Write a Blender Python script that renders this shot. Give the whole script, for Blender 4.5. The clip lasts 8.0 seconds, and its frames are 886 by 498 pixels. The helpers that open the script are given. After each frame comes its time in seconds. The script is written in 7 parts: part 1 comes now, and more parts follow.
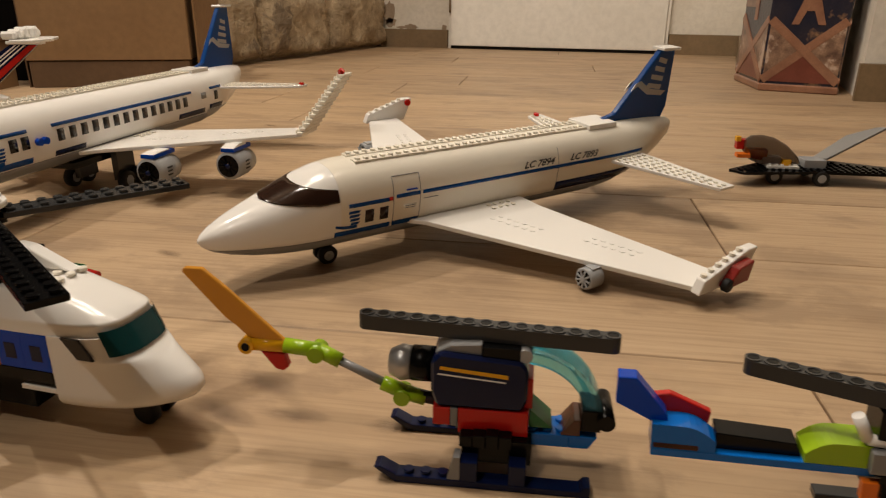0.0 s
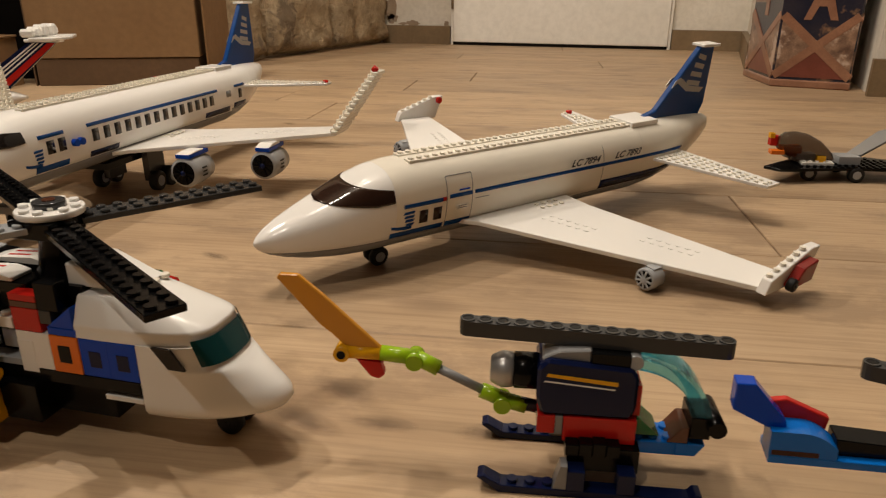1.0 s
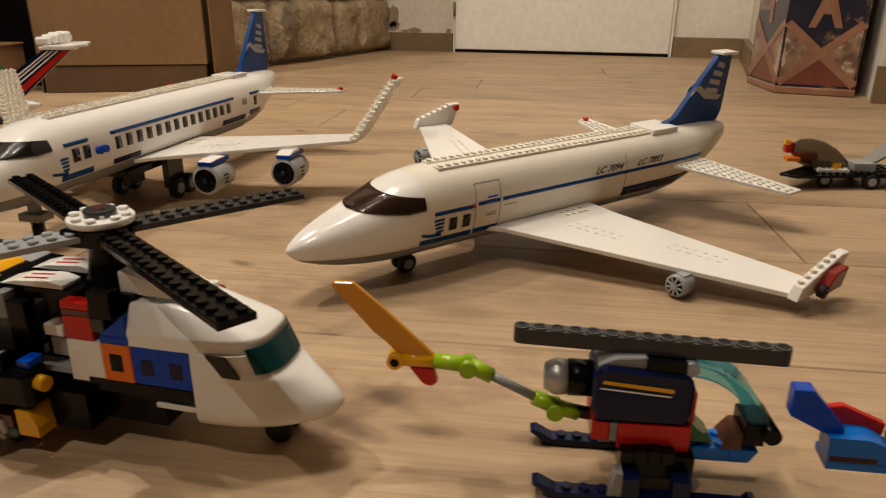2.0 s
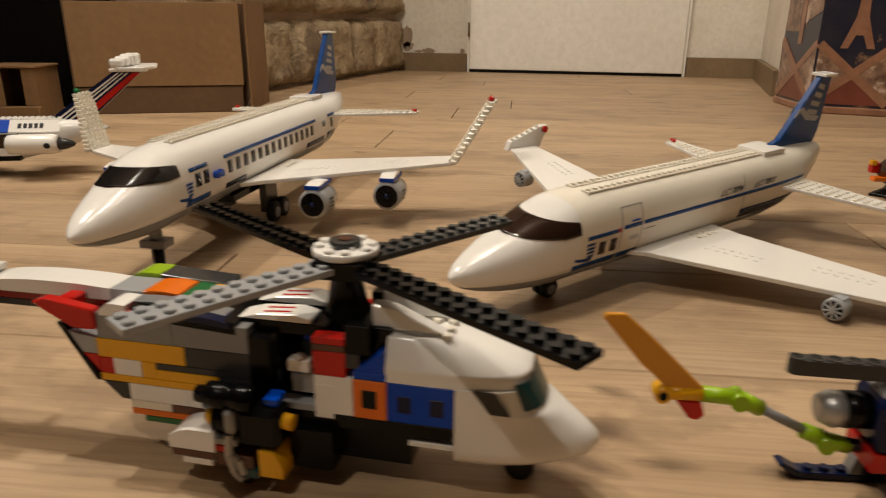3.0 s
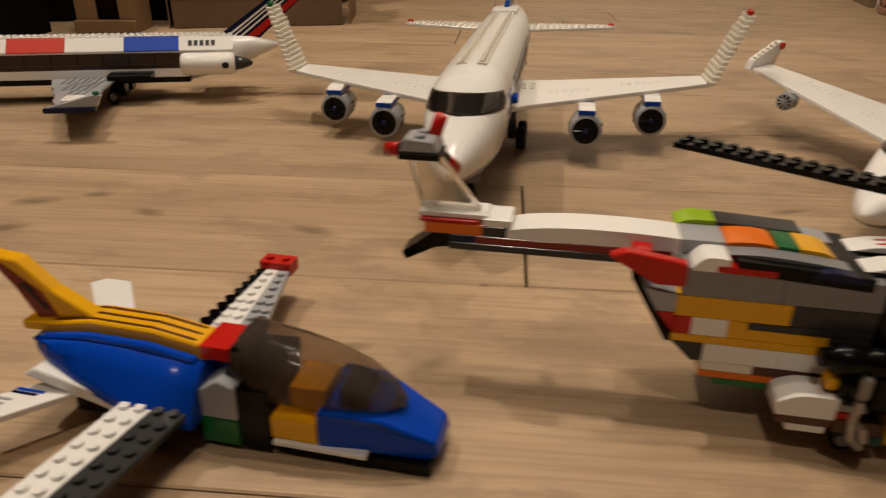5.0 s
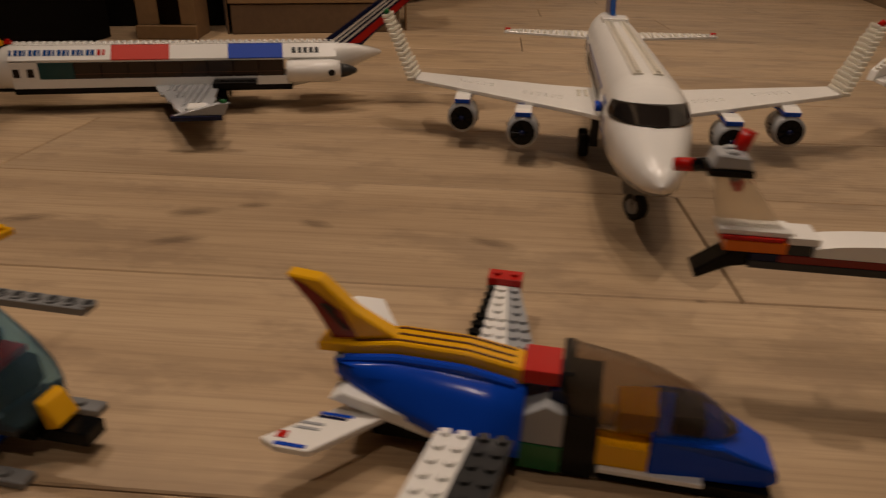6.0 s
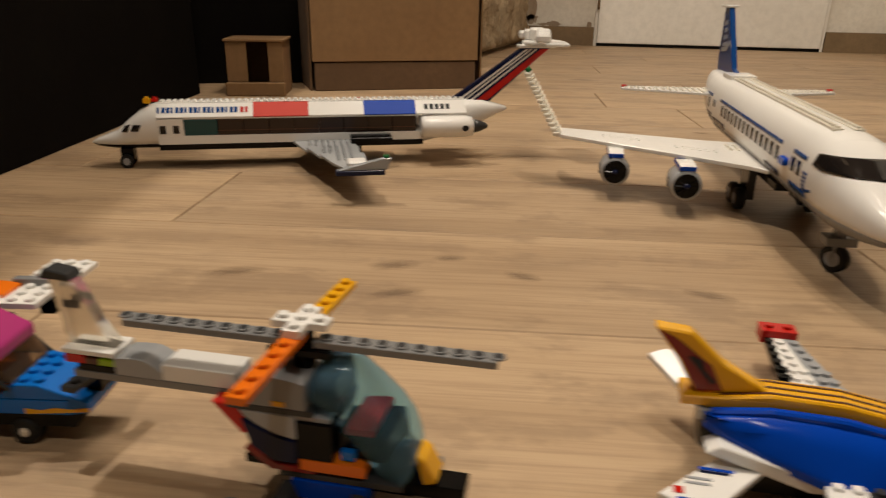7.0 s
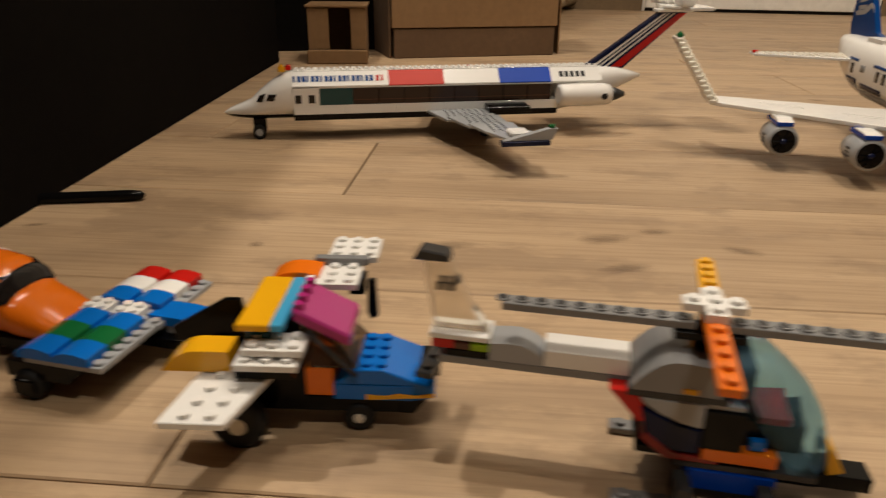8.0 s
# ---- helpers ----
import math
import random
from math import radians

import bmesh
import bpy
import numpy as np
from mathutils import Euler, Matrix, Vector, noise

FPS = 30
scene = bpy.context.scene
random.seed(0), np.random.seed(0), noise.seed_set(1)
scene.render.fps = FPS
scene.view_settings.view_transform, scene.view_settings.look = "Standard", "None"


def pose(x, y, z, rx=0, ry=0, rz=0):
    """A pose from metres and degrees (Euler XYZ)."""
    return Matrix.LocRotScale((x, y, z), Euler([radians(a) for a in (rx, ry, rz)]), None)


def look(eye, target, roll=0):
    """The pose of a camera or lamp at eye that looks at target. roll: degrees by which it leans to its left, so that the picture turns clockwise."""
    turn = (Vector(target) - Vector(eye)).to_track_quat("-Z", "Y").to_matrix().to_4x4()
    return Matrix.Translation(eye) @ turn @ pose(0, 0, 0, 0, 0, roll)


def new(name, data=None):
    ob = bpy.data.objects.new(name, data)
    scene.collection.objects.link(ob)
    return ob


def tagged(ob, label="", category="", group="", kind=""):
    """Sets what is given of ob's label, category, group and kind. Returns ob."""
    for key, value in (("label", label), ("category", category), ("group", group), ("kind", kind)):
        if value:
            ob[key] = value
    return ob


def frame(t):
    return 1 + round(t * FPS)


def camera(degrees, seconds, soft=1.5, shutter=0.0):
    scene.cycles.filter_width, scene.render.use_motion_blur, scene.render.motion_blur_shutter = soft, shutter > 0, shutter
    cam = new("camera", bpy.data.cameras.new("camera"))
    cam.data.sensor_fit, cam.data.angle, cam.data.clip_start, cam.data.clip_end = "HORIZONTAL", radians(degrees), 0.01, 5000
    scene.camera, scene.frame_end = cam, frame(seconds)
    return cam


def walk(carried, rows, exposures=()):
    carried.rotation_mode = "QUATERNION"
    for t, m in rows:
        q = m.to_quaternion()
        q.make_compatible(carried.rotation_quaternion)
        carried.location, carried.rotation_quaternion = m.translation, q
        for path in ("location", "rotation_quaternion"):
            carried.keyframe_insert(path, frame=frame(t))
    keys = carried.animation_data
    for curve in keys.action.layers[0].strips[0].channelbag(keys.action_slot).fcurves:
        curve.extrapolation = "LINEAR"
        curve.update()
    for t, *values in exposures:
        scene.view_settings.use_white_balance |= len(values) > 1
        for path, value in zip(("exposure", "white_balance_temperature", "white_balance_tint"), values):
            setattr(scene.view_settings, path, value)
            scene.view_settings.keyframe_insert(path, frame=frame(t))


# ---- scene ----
cam = camera(65.5, 8.0, 1.2, 0.6)
PATH = [
    (0, (0.243, 0.32, 0.22), (-0.205, 2.138, -0.48), 0.5),
    (0.5, (0.216, 0.319, 0.221), (-0.218, 2.143, -0.475), 0.8),
    (1, (0.19, 0.317, 0.22), (-0.232, 2.138, -0.49), 0.4),
    (2.3, (0.136, 0.309, 0.221), (-0.264, 2.143, -0.469), 0.5),
    (2.5, (0.103, 0.308, 0.22), (-0.277, 2.142, -0.482), 0.6),
    (3, (0.032, 0.293, 0.222), (-0.337, 2.151, -0.421), 0.5),
    (3.5, (-0.04, 0.297, 0.221), (-0.381, 2.117, -0.535), 0.4),
    (4, (-0.125, 0.283, 0.221), (-0.456, 2.131, -0.469), 0.4),
    (4.5, (-0.191, 0.283, 0.22), (-0.51, 2.096, -0.563), 0.6),
    (4.7, (-0.217, 0.283, 0.219), (-0.533, 2.071, -0.619), 0.5),
    (5.8, (-0.372, 0.278, 0.216), (-0.654, 2.051, -0.666), 1.2),
    (6, (-0.402, 0.27, 0.217), (-0.689, 2.058, -0.634), 1.1),
    (6.5, (-0.489, 0.265, 0.215), (-0.777, 2.037, -0.667), 1.0),
    (7, (-0.562, 0.239, 0.217), (-0.869, 2.082, -0.496), 0.9),
    (7.5, (-0.646, 0.236, 0.214), (-0.953, 2.059, -0.549), 0.7),
    (8, (-0.728, 0.229, 0.212), (-1.04, 2.037, -0.584), 0.6),
]
walk(cam, [(t, look(eye, target, roll)) for t, eye, target, roll in PATH], [(0.0, 0.0, 6500, 11), (4.7, -0.05, 6500, 9), (5.5, -0.98, 7100, 19), (6.0, -1.06, 7100, 19), (6.3, -0.50, 6700, 13), (6.5, -0.23, 6550, 10), (8.0, -0.12, 6500, 10)])

# ---- light: five unseen ceiling bulbs and an added fill lamp, dim room ----
world = bpy.data.worlds.new("room_air")
scene.world = world
world.use_nodes = True
world.node_tree.nodes["Background"].inputs[0].default_value = (1.0, 0.82, 0.62, 1)
world.node_tree.nodes["Background"].inputs[1].default_value = 0.0
# the last one, behind the camera, is fill added to brighten near sides
for bx, by, bz, power in ((-1.382, 1.119, 2.10, 80), (-0.558, 1.350, 2.12, 22), (-0.242, 1.076, 2.15, 36), (-0.434, 0.793, 2.10, 27), (0.298, 1.231, 2.12, 14), (-0.378, -0.356, 2.12, 40)):
    point_light = bpy.data.lights.new("ceiling_bulb", "POINT")
    point_light.energy, point_light.color, point_light.shadow_soft_size = power, (1.0, 0.895, 0.755), 0.016
    new("ceiling_bulb", point_light).location = (bx, by, bz)
scene.view_settings.exposure = 0.0


# ---- materials ----
def nodes_of(name):
    m = bpy.data.materials.new(name)
    m.use_nodes = True
    nt = m.node_tree
    return m, nt, nt.nodes["Principled BSDF"]


def coords(nt, scale=(1, 1, 1), rot=0.0):
    tc = nt.nodes.new("ShaderNodeTexCoord")
    mp = nt.nodes.new("ShaderNodeMapping")
    mp.inputs["Scale"].default_value = scale
    mp.inputs["Rotation"].default_value = (0, 0, rot)
    nt.links.new(tc.outputs["Object"], mp.inputs[0])
    return mp.outputs[0]


def noise_tex(nt, vec, scale, detail=4, rough=0.55):
    n = nt.nodes.new("ShaderNodeTexNoise")
    n.inputs["Scale"].default_value, n.inputs["Detail"].default_value, n.inputs["Roughness"].default_value = scale, detail, rough
    nt.links.new(vec, n.inputs["Vector"])
    return n.outputs["Fac"]


def ramp(nt, fac, stops):
    r = nt.nodes.new("ShaderNodeValToRGB")
    while len(r.color_ramp.elements) < len(stops):
        r.color_ramp.elements.new(0.5)
    for e, (p, c) in zip(r.color_ramp.elements, stops):
        e.position, e.color = p, (*c, 1) if len(c) == 3 else c
    nt.links.new(fac, r.inputs[0])
    return r.outputs[0]


def mixc(nt, fac, a, b, kind="MIX"):
    m = nt.nodes.new("ShaderNodeMix")
    m.data_type, m.blend_type = "RGBA", kind
    for sock, v in ((m.inputs[0], fac), (m.inputs[6], a), (m.inputs[7], b)):
        if isinstance(v, (int, float)):
            sock.default_value = v
        elif isinstance(v, tuple):
            sock.default_value = (*v, 1)
        else:
            nt.links.new(v, sock)
    return m.outputs[2]


def bump(nt, bs, height, strength, dist):
    b = nt.nodes.new("ShaderNodeBump")
    b.inputs["Strength"].default_value, b.inputs["Distance"].default_value = strength, dist
    nt.links.new(height, b.inputs["Height"])
    nt.links.new(b.outputs[0], bs.inputs["Normal"])


def plastic(name, col, rough=0.15, dust=0.05, spec=0.40):
    m, nt, bs = nodes_of(name)
    v = coords(nt)
    n = noise_tex(nt, v, 9, 3)
    dark = tuple(c * (1 - dust) for c in col)
    inf = nt.nodes.new("ShaderNodeObjectInfo")
    shade = mixc(nt, inf.outputs["Random"], tuple(c * 0.94 for c in col), col)
    nt.links.new(mixc(nt, ramp(nt, n, ((0.35, (0, 0, 0)), (0.75, (1, 1, 1)))), dark, shade), bs.inputs["Base Color"])
    nt.links.new(ramp(nt, noise_tex(nt, v, 160, 3), ((0.3, (rough,) * 3), (0.8, (rough + 0.09,) * 3))), bs.inputs["Roughness"])
    bump(nt, bs, noise_tex(nt, v, 60, 2), 0.03, 0.0003)
    bs.inputs["Specular IOR Level"].default_value = spec
    return m


def clear_plastic(name, col, rough=0.06, ior=1.45):
    m, nt, bs = nodes_of(name)
    bs.inputs["Base Color"].default_value = (*col, 1)
    bs.inputs["Transmission Weight"].default_value = 0.9
    bs.inputs["IOR"].default_value = ior
    v = coords(nt)
    nt.links.new(ramp(nt, noise_tex(nt, v, 140, 3), ((0.3, (rough,) * 3), (0.8, (rough + 0.1,) * 3))), bs.inputs["Roughness"])
    return m


WHITE = plastic("white_plastic", (0.86, 0.84, 0.80))
AGED = plastic("aged_white_plastic", (0.85, 0.80, 0.69), 0.16, 0.06)
LGREY = plastic("light_grey_plastic", (0.36, 0.37, 0.38))
MGREY = plastic("mid_grey_plastic", (0.22, 0.22, 0.22))
DGREY = plastic("dark_grey_plastic", (0.042, 0.042, 0.042), spec=0.26)
BLACK = plastic("black_plastic", (0.0035, 0.0035, 0.0037), 0.17, spec=0.16)
BLUE = plastic("blue_plastic", (0.001, 0.055, 0.46), spec=0.20)
FINBLUE = plastic("fin_blue_plastic", (0.001, 0.046, 0.20), spec=0.22)
AZURE = plastic("azure_plastic", (0.003, 0.14, 0.54), spec=0.28)
SKYBLUE = plastic("sky_blue_plastic", (0.06, 0.36, 0.62))
NAVY = plastic("navy_plastic", (0.004, 0.008, 0.038), spec=0.24)
# rougher red and blue that keep lamp glare off the roof slopes
REDSATIN = plastic("satin_red_plastic", (0.60, 0.050, 0.032), 0.42, 0.08, 0.22)
BLUESATIN = plastic("satin_blue_plastic", (0.001, 0.055, 0.44), 0.42, 0.08, 0.20)
RED = plastic("red_plastic", (0.52, 0.014, 0.009), spec=0.3)
DRED = plastic("dark_red_plastic", (0.22, 0.016, 0.012))
YELLOW = plastic("yellow_plastic", (0.82, 0.41, 0.008))
ORANGE = plastic("orange_plastic", (0.80, 0.17, 0.008))
GOLD = plastic("translucent_amber_plastic", (0.66, 0.28, 0.02), 0.15)
GREEN = plastic("green_plastic", (0.008, 0.13, 0.035))
LIME = plastic("lime_plastic", (0.30, 0.48, 0.010))
MAGENTA = plastic("magenta_plastic", (0.40, 0.025, 0.17))
BROWN = plastic("brown_plastic", (0.10, 0.035, 0.018))
SILVER, _nt, _b = nodes_of("silver_plastic")
_b.inputs["Base Color"].default_value, _b.inputs["Metallic"].default_value, _b.inputs["Roughness"].default_value = (0.42, 0.42, 0.42, 1), 0.6, 0.35
INK = plastic("black_print", (0.008, 0.008, 0.009), 0.5)
BROWNGLASS = plastic("smoked_window_plastic", (0.030, 0.014, 0.009), 0.07, 0.2)
DARKGLASS = plastic("dark_window_plastic", (0.014, 0.011, 0.010), 0.06, 0.2)
SMOKE = clear_plastic("smoked_canopy", (0.34, 0.26, 0.19), 0.06, 1.16)
DARKSMOKE = clear_plastic("dark_smoked_canopy", (0.17, 0.14, 0.115), 0.06, 1.16)
TEAL = clear_plastic("teal_canopy", (0.34, 0.70, 0.97), 0.06, 1.12)
CLEARFIN = clear_plastic("clear_fin_plastic", (0.88, 0.84, 0.76), 0.14, 1.2)
SKYCLEAR = clear_plastic("clear_blue_canopy", (0.26, 0.70, 0.86), 0.06, 1.18)
TEALDARK = plastic("teal_window_plastic", (0.006, 0.055, 0.06), 0.06)
RUBBER = plastic("rubber_tyre", (0.006, 0.006, 0.006), 0.6)


def wood_floor():
    m, nt, bs = nodes_of("oak_laminate")
    v = coords(nt)
    inf = nt.nodes.new("ShaderNodeObjectInfo")
    off = nt.nodes.new("ShaderNodeVectorMath")
    off.operation = "ADD"
    sc = nt.nodes.new("ShaderNodeVectorMath")
    sc.operation = "SCALE"
    sc.inputs[0].default_value = (3.1, 7.7, 0)
    nt.links.new(inf.outputs["Random"], sc.inputs["Scale"])
    nt.links.new(v, off.inputs[0])
    nt.links.new(sc.outputs[0], off.inputs[1])
    p = off.outputs[0]

    def stretched(sx, sy):
        mp = nt.nodes.new("ShaderNodeMapping")
        mp.inputs["Scale"].default_value = (sx, sy, 1)
        nt.links.new(p, mp.inputs[0])
        return mp.outputs[0]
    fibre = noise_tex(nt, stretched(8, 240), 1.0, 6, 0.6)
    band = noise_tex(nt, stretched(1.3, 16), 1.0, 4, 0.55)
    blotch = noise_tex(nt, stretched(6, 11), 1.0, 5, 0.6)
    knots = nt.nodes.new("ShaderNodeTexVoronoi")
    knots.inputs["Scale"].default_value, knots.inputs["Randomness"].default_value = 1.0, 1.0
    nt.links.new(stretched(4.5, 8.5), knots.inputs["Vector"])
    c1 = ramp(nt, band, ((0.25, (0.36, 0.243, 0.142)), (0.5, (0.47, 0.332, 0.202)), (0.8, (0.545, 0.395, 0.250))))
    lines = noise_tex(nt, stretched(5, 95), 1.0, 5, 0.7)
    c1 = mixc(nt, ramp(nt, lines, ((0.34, (0.20,) * 3), (0.50, (0, 0, 0)))), c1, (0.28, 0.183, 0.106))
    c2 = mixc(nt, ramp(nt, fibre, ((0.34, (0.36,) * 3), (0.54, (0, 0, 0)))), c1, (0.24, 0.155, 0.092))
    c3 = mixc(nt, ramp(nt, blotch, ((0.52, (0, 0, 0)), (0.74, (0.55,) * 3))), c2, (0.235, 0.16, 0.105))
    stain = noise_tex(nt, stretched(7, 13), 1.0, 7, 0.68)
    c3 = mixc(nt, ramp(nt, stain, ((0.52, (0, 0, 0)), (0.60, (0.42,) * 3))), c3, (0.22, 0.145, 0.09))
    c4 = mixc(nt, ramp(nt, knots.outputs["Distance"], ((0.05, (0.5,) * 3), (0.17, (0, 0, 0)))), c3, (0.14, 0.085, 0.055))
    tone = mixc(nt, 1.0, c4, ramp(nt, inf.outputs["Random"], ((0.0, (0.90, 0.89, 0.88)), (1.0, (1.06, 1.04, 1.0)))), "MULTIPLY")
    nt.links.new(tone, bs.inputs["Base Color"])
    nt.links.new(ramp(nt, fibre, ((0.3, (0.56,) * 3), (0.7, (0.42,) * 3))), bs.inputs["Roughness"])
    bump(nt, bs, fibre, 0.12, 0.0006)
    return m


def speckled(name, a, b, scale, rough=0.8, bs_strength=0.3, dist=0.004, stain=None, fine=12):
    m, nt, bs = nodes_of(name)
    v = coords(nt)
    big = noise_tex(nt, v, scale, 6, 0.62)
    small = noise_tex(nt, v, scale * fine, 5, 0.6)
    c = ramp(nt, big, ((0.3, a), (0.7, b)))
    c = mixc(nt, ramp(nt, small, ((0.4, (0, 0, 0)), (0.8, (0.45,) * 3))), c, tuple(x * 0.72 for x in a))
    if stain:
        c = mixc(nt, ramp(nt, noise_tex(nt, v, scale * 0.45, 5, 0.7), ((0.56, (0, 0, 0)), (0.62, (0.8,) * 3))), c, stain)
    nt.links.new(c, bs.inputs["Base Color"])
    bs.inputs["Roughness"].default_value = rough
    bump(nt, bs, small, bs_strength, dist)
    return m


OAK = wood_floor()
PLASTER = speckled("old_white_plaster", (0.66, 0.61, 0.52), (0.78, 0.74, 0.66), 5, 0.85, 0.25, 0.004)
BAREPLASTER = speckled("bare_grey_plaster", (0.28, 0.20, 0.13), (0.42, 0.33, 0.24), 14, 0.9, 0.5, 0.006)
DOORPAINT = speckled("white_door_paint", (0.76, 0.73, 0.66), (0.82, 0.79, 0.73), 3, 0.45, 0.05, 0.001)
STONE = speckled("rough_sandstone", (0.26, 0.18, 0.10), (0.66, 0.52, 0.34), 11, 0.95, 1.0, 0.02, (0.16, 0.115, 0.075), 5)
SKIRT = speckled("brown_skirting", (0.17, 0.115, 0.06), (0.24, 0.165, 0.09), 7, 0.5, 0.1, 0.001)
CARD = speckled("corrugated_cardboard", (0.215, 0.118, 0.048), (0.262, 0.152, 0.066), 5, 0.85, 0.15, 0.001)
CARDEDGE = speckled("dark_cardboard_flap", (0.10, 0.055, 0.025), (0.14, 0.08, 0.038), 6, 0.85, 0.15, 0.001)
DARKBOARD = speckled("black_brown_board", (0.0040, 0.0031, 0.0026), (0.0064, 0.0050, 0.0041), 6, 0.9, 0.1, 0.001)
DARKBOARD.node_tree.nodes["Principled BSDF"].inputs["Specular IOR Level"].default_value = 0.05
# unseen walls and ceiling, coloured dark to hold back bounce light
DARKWALL = speckled("dark_unseen_wall", (0.055, 0.040, 0.026), (0.085, 0.062, 0.042), 3, 0.9, 0.1, 0.002)
CEILING = speckled("dark_unseen_ceiling", (0.07, 0.045, 0.027), (0.11, 0.075, 0.045), 4, 0.9, 0.1, 0.002)
TINPINK = speckled("copper_pink_print", (0.21, 0.095, 0.055), (0.34, 0.17, 0.10), 22, 0.3, 0.05, 0.001)
TINDARK = speckled("dark_night_print", (0.010, 0.013, 0.030), (0.03, 0.025, 0.035), 14, 0.25, 0.05, 0.001, (0.30, 0.17, 0.09))
TINPHOTO = speckled("sepia_photo_print", (0.05, 0.02, 0.014), (0.42, 0.26, 0.17), 30, 0.3, 0.05, 0.001, (0.55, 0.42, 0.33))
TINRED = speckled("maroon_print", (0.14, 0.035, 0.022), (0.20, 0.055, 0.035), 18, 0.3, 0.05, 0.001)


# ---- building helpers ----
def part(name, bm, material, parent, label=""):
    me = bpy.data.meshes.new(name)
    bm.normal_update()
    bm.to_mesh(me)
    bm.free()
    me.materials.append(material)
    ob = new(name, me)
    ob.parent = parent
    if label:
        ob["label"] = label
    return ob


def thing(name, m, label, category, group="", kind=""):
    ob = new(name)
    ob.empty_display_size = 0.02
    ob.matrix_world = m
    return tagged(ob, label, category, group, kind)


def box_bm(x0, x1, y0, y1, z0, z1, bevel=0.0, bm=None):
    own = bm is None
    bm = bm or bmesh.new()
    vs = [bm.verts.new((x, y, z)) for z in (z0, z1) for x, y in ((x0, y0), (x1, y0), (x1, y1), (x0, y1))]
    for f in ((3, 2, 1, 0), (4, 5, 6, 7), (0, 1, 5, 4), (1, 2, 6, 5), (2, 3, 7, 6), (3, 0, 4, 7)):
        bm.faces.new([vs[i] for i in f])
    if bevel and own:
        bmesh.ops.bevel(bm, geom=bm.edges[:], offset=bevel, segments=1, affect="EDGES")
    return bm


def rod(bm, a, b, r0, r1=None, n=14, caps=True):
    """A round bar from a to b."""
    a, b = Vector(a), Vector(b)
    r1 = r0 if r1 is None else r1
    q = (b - a).to_track_quat("Z", "Y").to_matrix()
    rings = []
    for c, r in ((a, r0), (b, r1)):
        rings.append([bm.verts.new(c + q @ Vector((r * math.cos(2 * math.pi * i / n), r * math.sin(2 * math.pi * i / n), 0))) for i in range(n)])
    for i in range(n):
        f = bm.faces.new((rings[0][i], rings[0][(i + 1) % n], rings[1][(i + 1) % n], rings[1][i]))
        f.smooth = n > 8
    if caps:
        bm.faces.new(rings[0][::-1])
        bm.faces.new(rings[1])
    return bm


def lathe(bm, a, axis, profile, n=20):
    """Turns (along, radius) pairs round the axis that starts at a."""
    a = Vector(a)
    q = Vector(axis).to_track_quat("Z", "Y").to_matrix()
    rings = [[bm.verts.new(a + q @ Vector((r * math.cos(2 * math.pi * i / n), r * math.sin(2 * math.pi * i / n), h))) for i in range(n)] for h, r in profile]
    for r0, r1 in zip(rings, rings[1:]):
        for i in range(n):
            bm.faces.new((r0[i], r0[(i + 1) % n], r1[(i + 1) % n], r1[i])).smooth = True
    bm.faces.new(rings[0][::-1])
    bm.faces.new(rings[-1])
    return bm


U, P = 0.008, 0.0032


def stud(bm, x, y, z, n=10):
    rod(bm, (x, y, z - 0.0002), (x, y, z + 0.0017), 0.0024, n=n)


def prism(outline, y0, y1, bevel=0.0):
    """A solid whose side outline, (x, z) pairs, is drawn from y0 to y1."""
    bm = bmesh.new()
    a = [bm.verts.new((x, y0, z)) for x, z in outline]
    b = [bm.verts.new((x, y1, z)) for x, z in outline]
    k = len(a)
    bm.faces.new(a)
    bm.faces.new(b[::-1])
    for i in range(k):
        bm.faces.new((a[i], b[i], b[(i + 1) % k], a[(i + 1) % k]))
    bmesh.ops.recalc_face_normals(bm, faces=bm.faces[:])
    if bevel:
        bmesh.ops.bevel(bm, geom=bm.edges[:], offset=bevel, segments=1, affect="EDGES")
    return bm


def slab(outline, z0, z1, bevel=0.0):
    """A solid whose plan, (x, y) pairs, is raised from z0 to z1; z may be a function of (x, y)."""
    f0 = z0 if callable(z0) else (lambda x, y: z0)
    f1 = z1 if callable(z1) else (lambda x, y: z1)
    bm = bmesh.new()
    a = [bm.verts.new((x, y, f0(x, y))) for x, y in outline]
    b = [bm.verts.new((x, y, f1(x, y))) for x, y in outline]
    k = len(a)
    bm.faces.new(a[::-1])
    bm.faces.new(b)
    for i in range(k):
        bm.faces.new((a[i], a[(i + 1) % k], b[(i + 1) % k], b[i]))
    bmesh.ops.recalc_face_normals(bm, faces=bm.faces[:])
    if bevel:
        bmesh.ops.bevel(bm, geom=bm.edges[:], offset=bevel, segments=1, affect="EDGES")
    return bm


def brick(parent, mat, x0, x1, y0, y1, z0, z1, studs=False, name="brick", label="", bevel=0.0003):
    """One toy brick or plate, in metres, with studs on top where they show."""
    bm = box_bm(x0 + 0.00005, x1 - 0.00005, y0 + 0.00005, y1 - 0.00005, z0, z1, bevel)
    if studs:
        nx, ny = max(1, round((x1 - x0) / U)), max(1, round((y1 - y0) / U))
        for i in range(nx):
            for j in range(ny):
                stud(bm, x0 + (i + 0.5) * (x1 - x0) / nx, y0 + (j + 0.5) * (y1 - y0) / ny, z1)
    return part(name, bm, mat, parent, label)


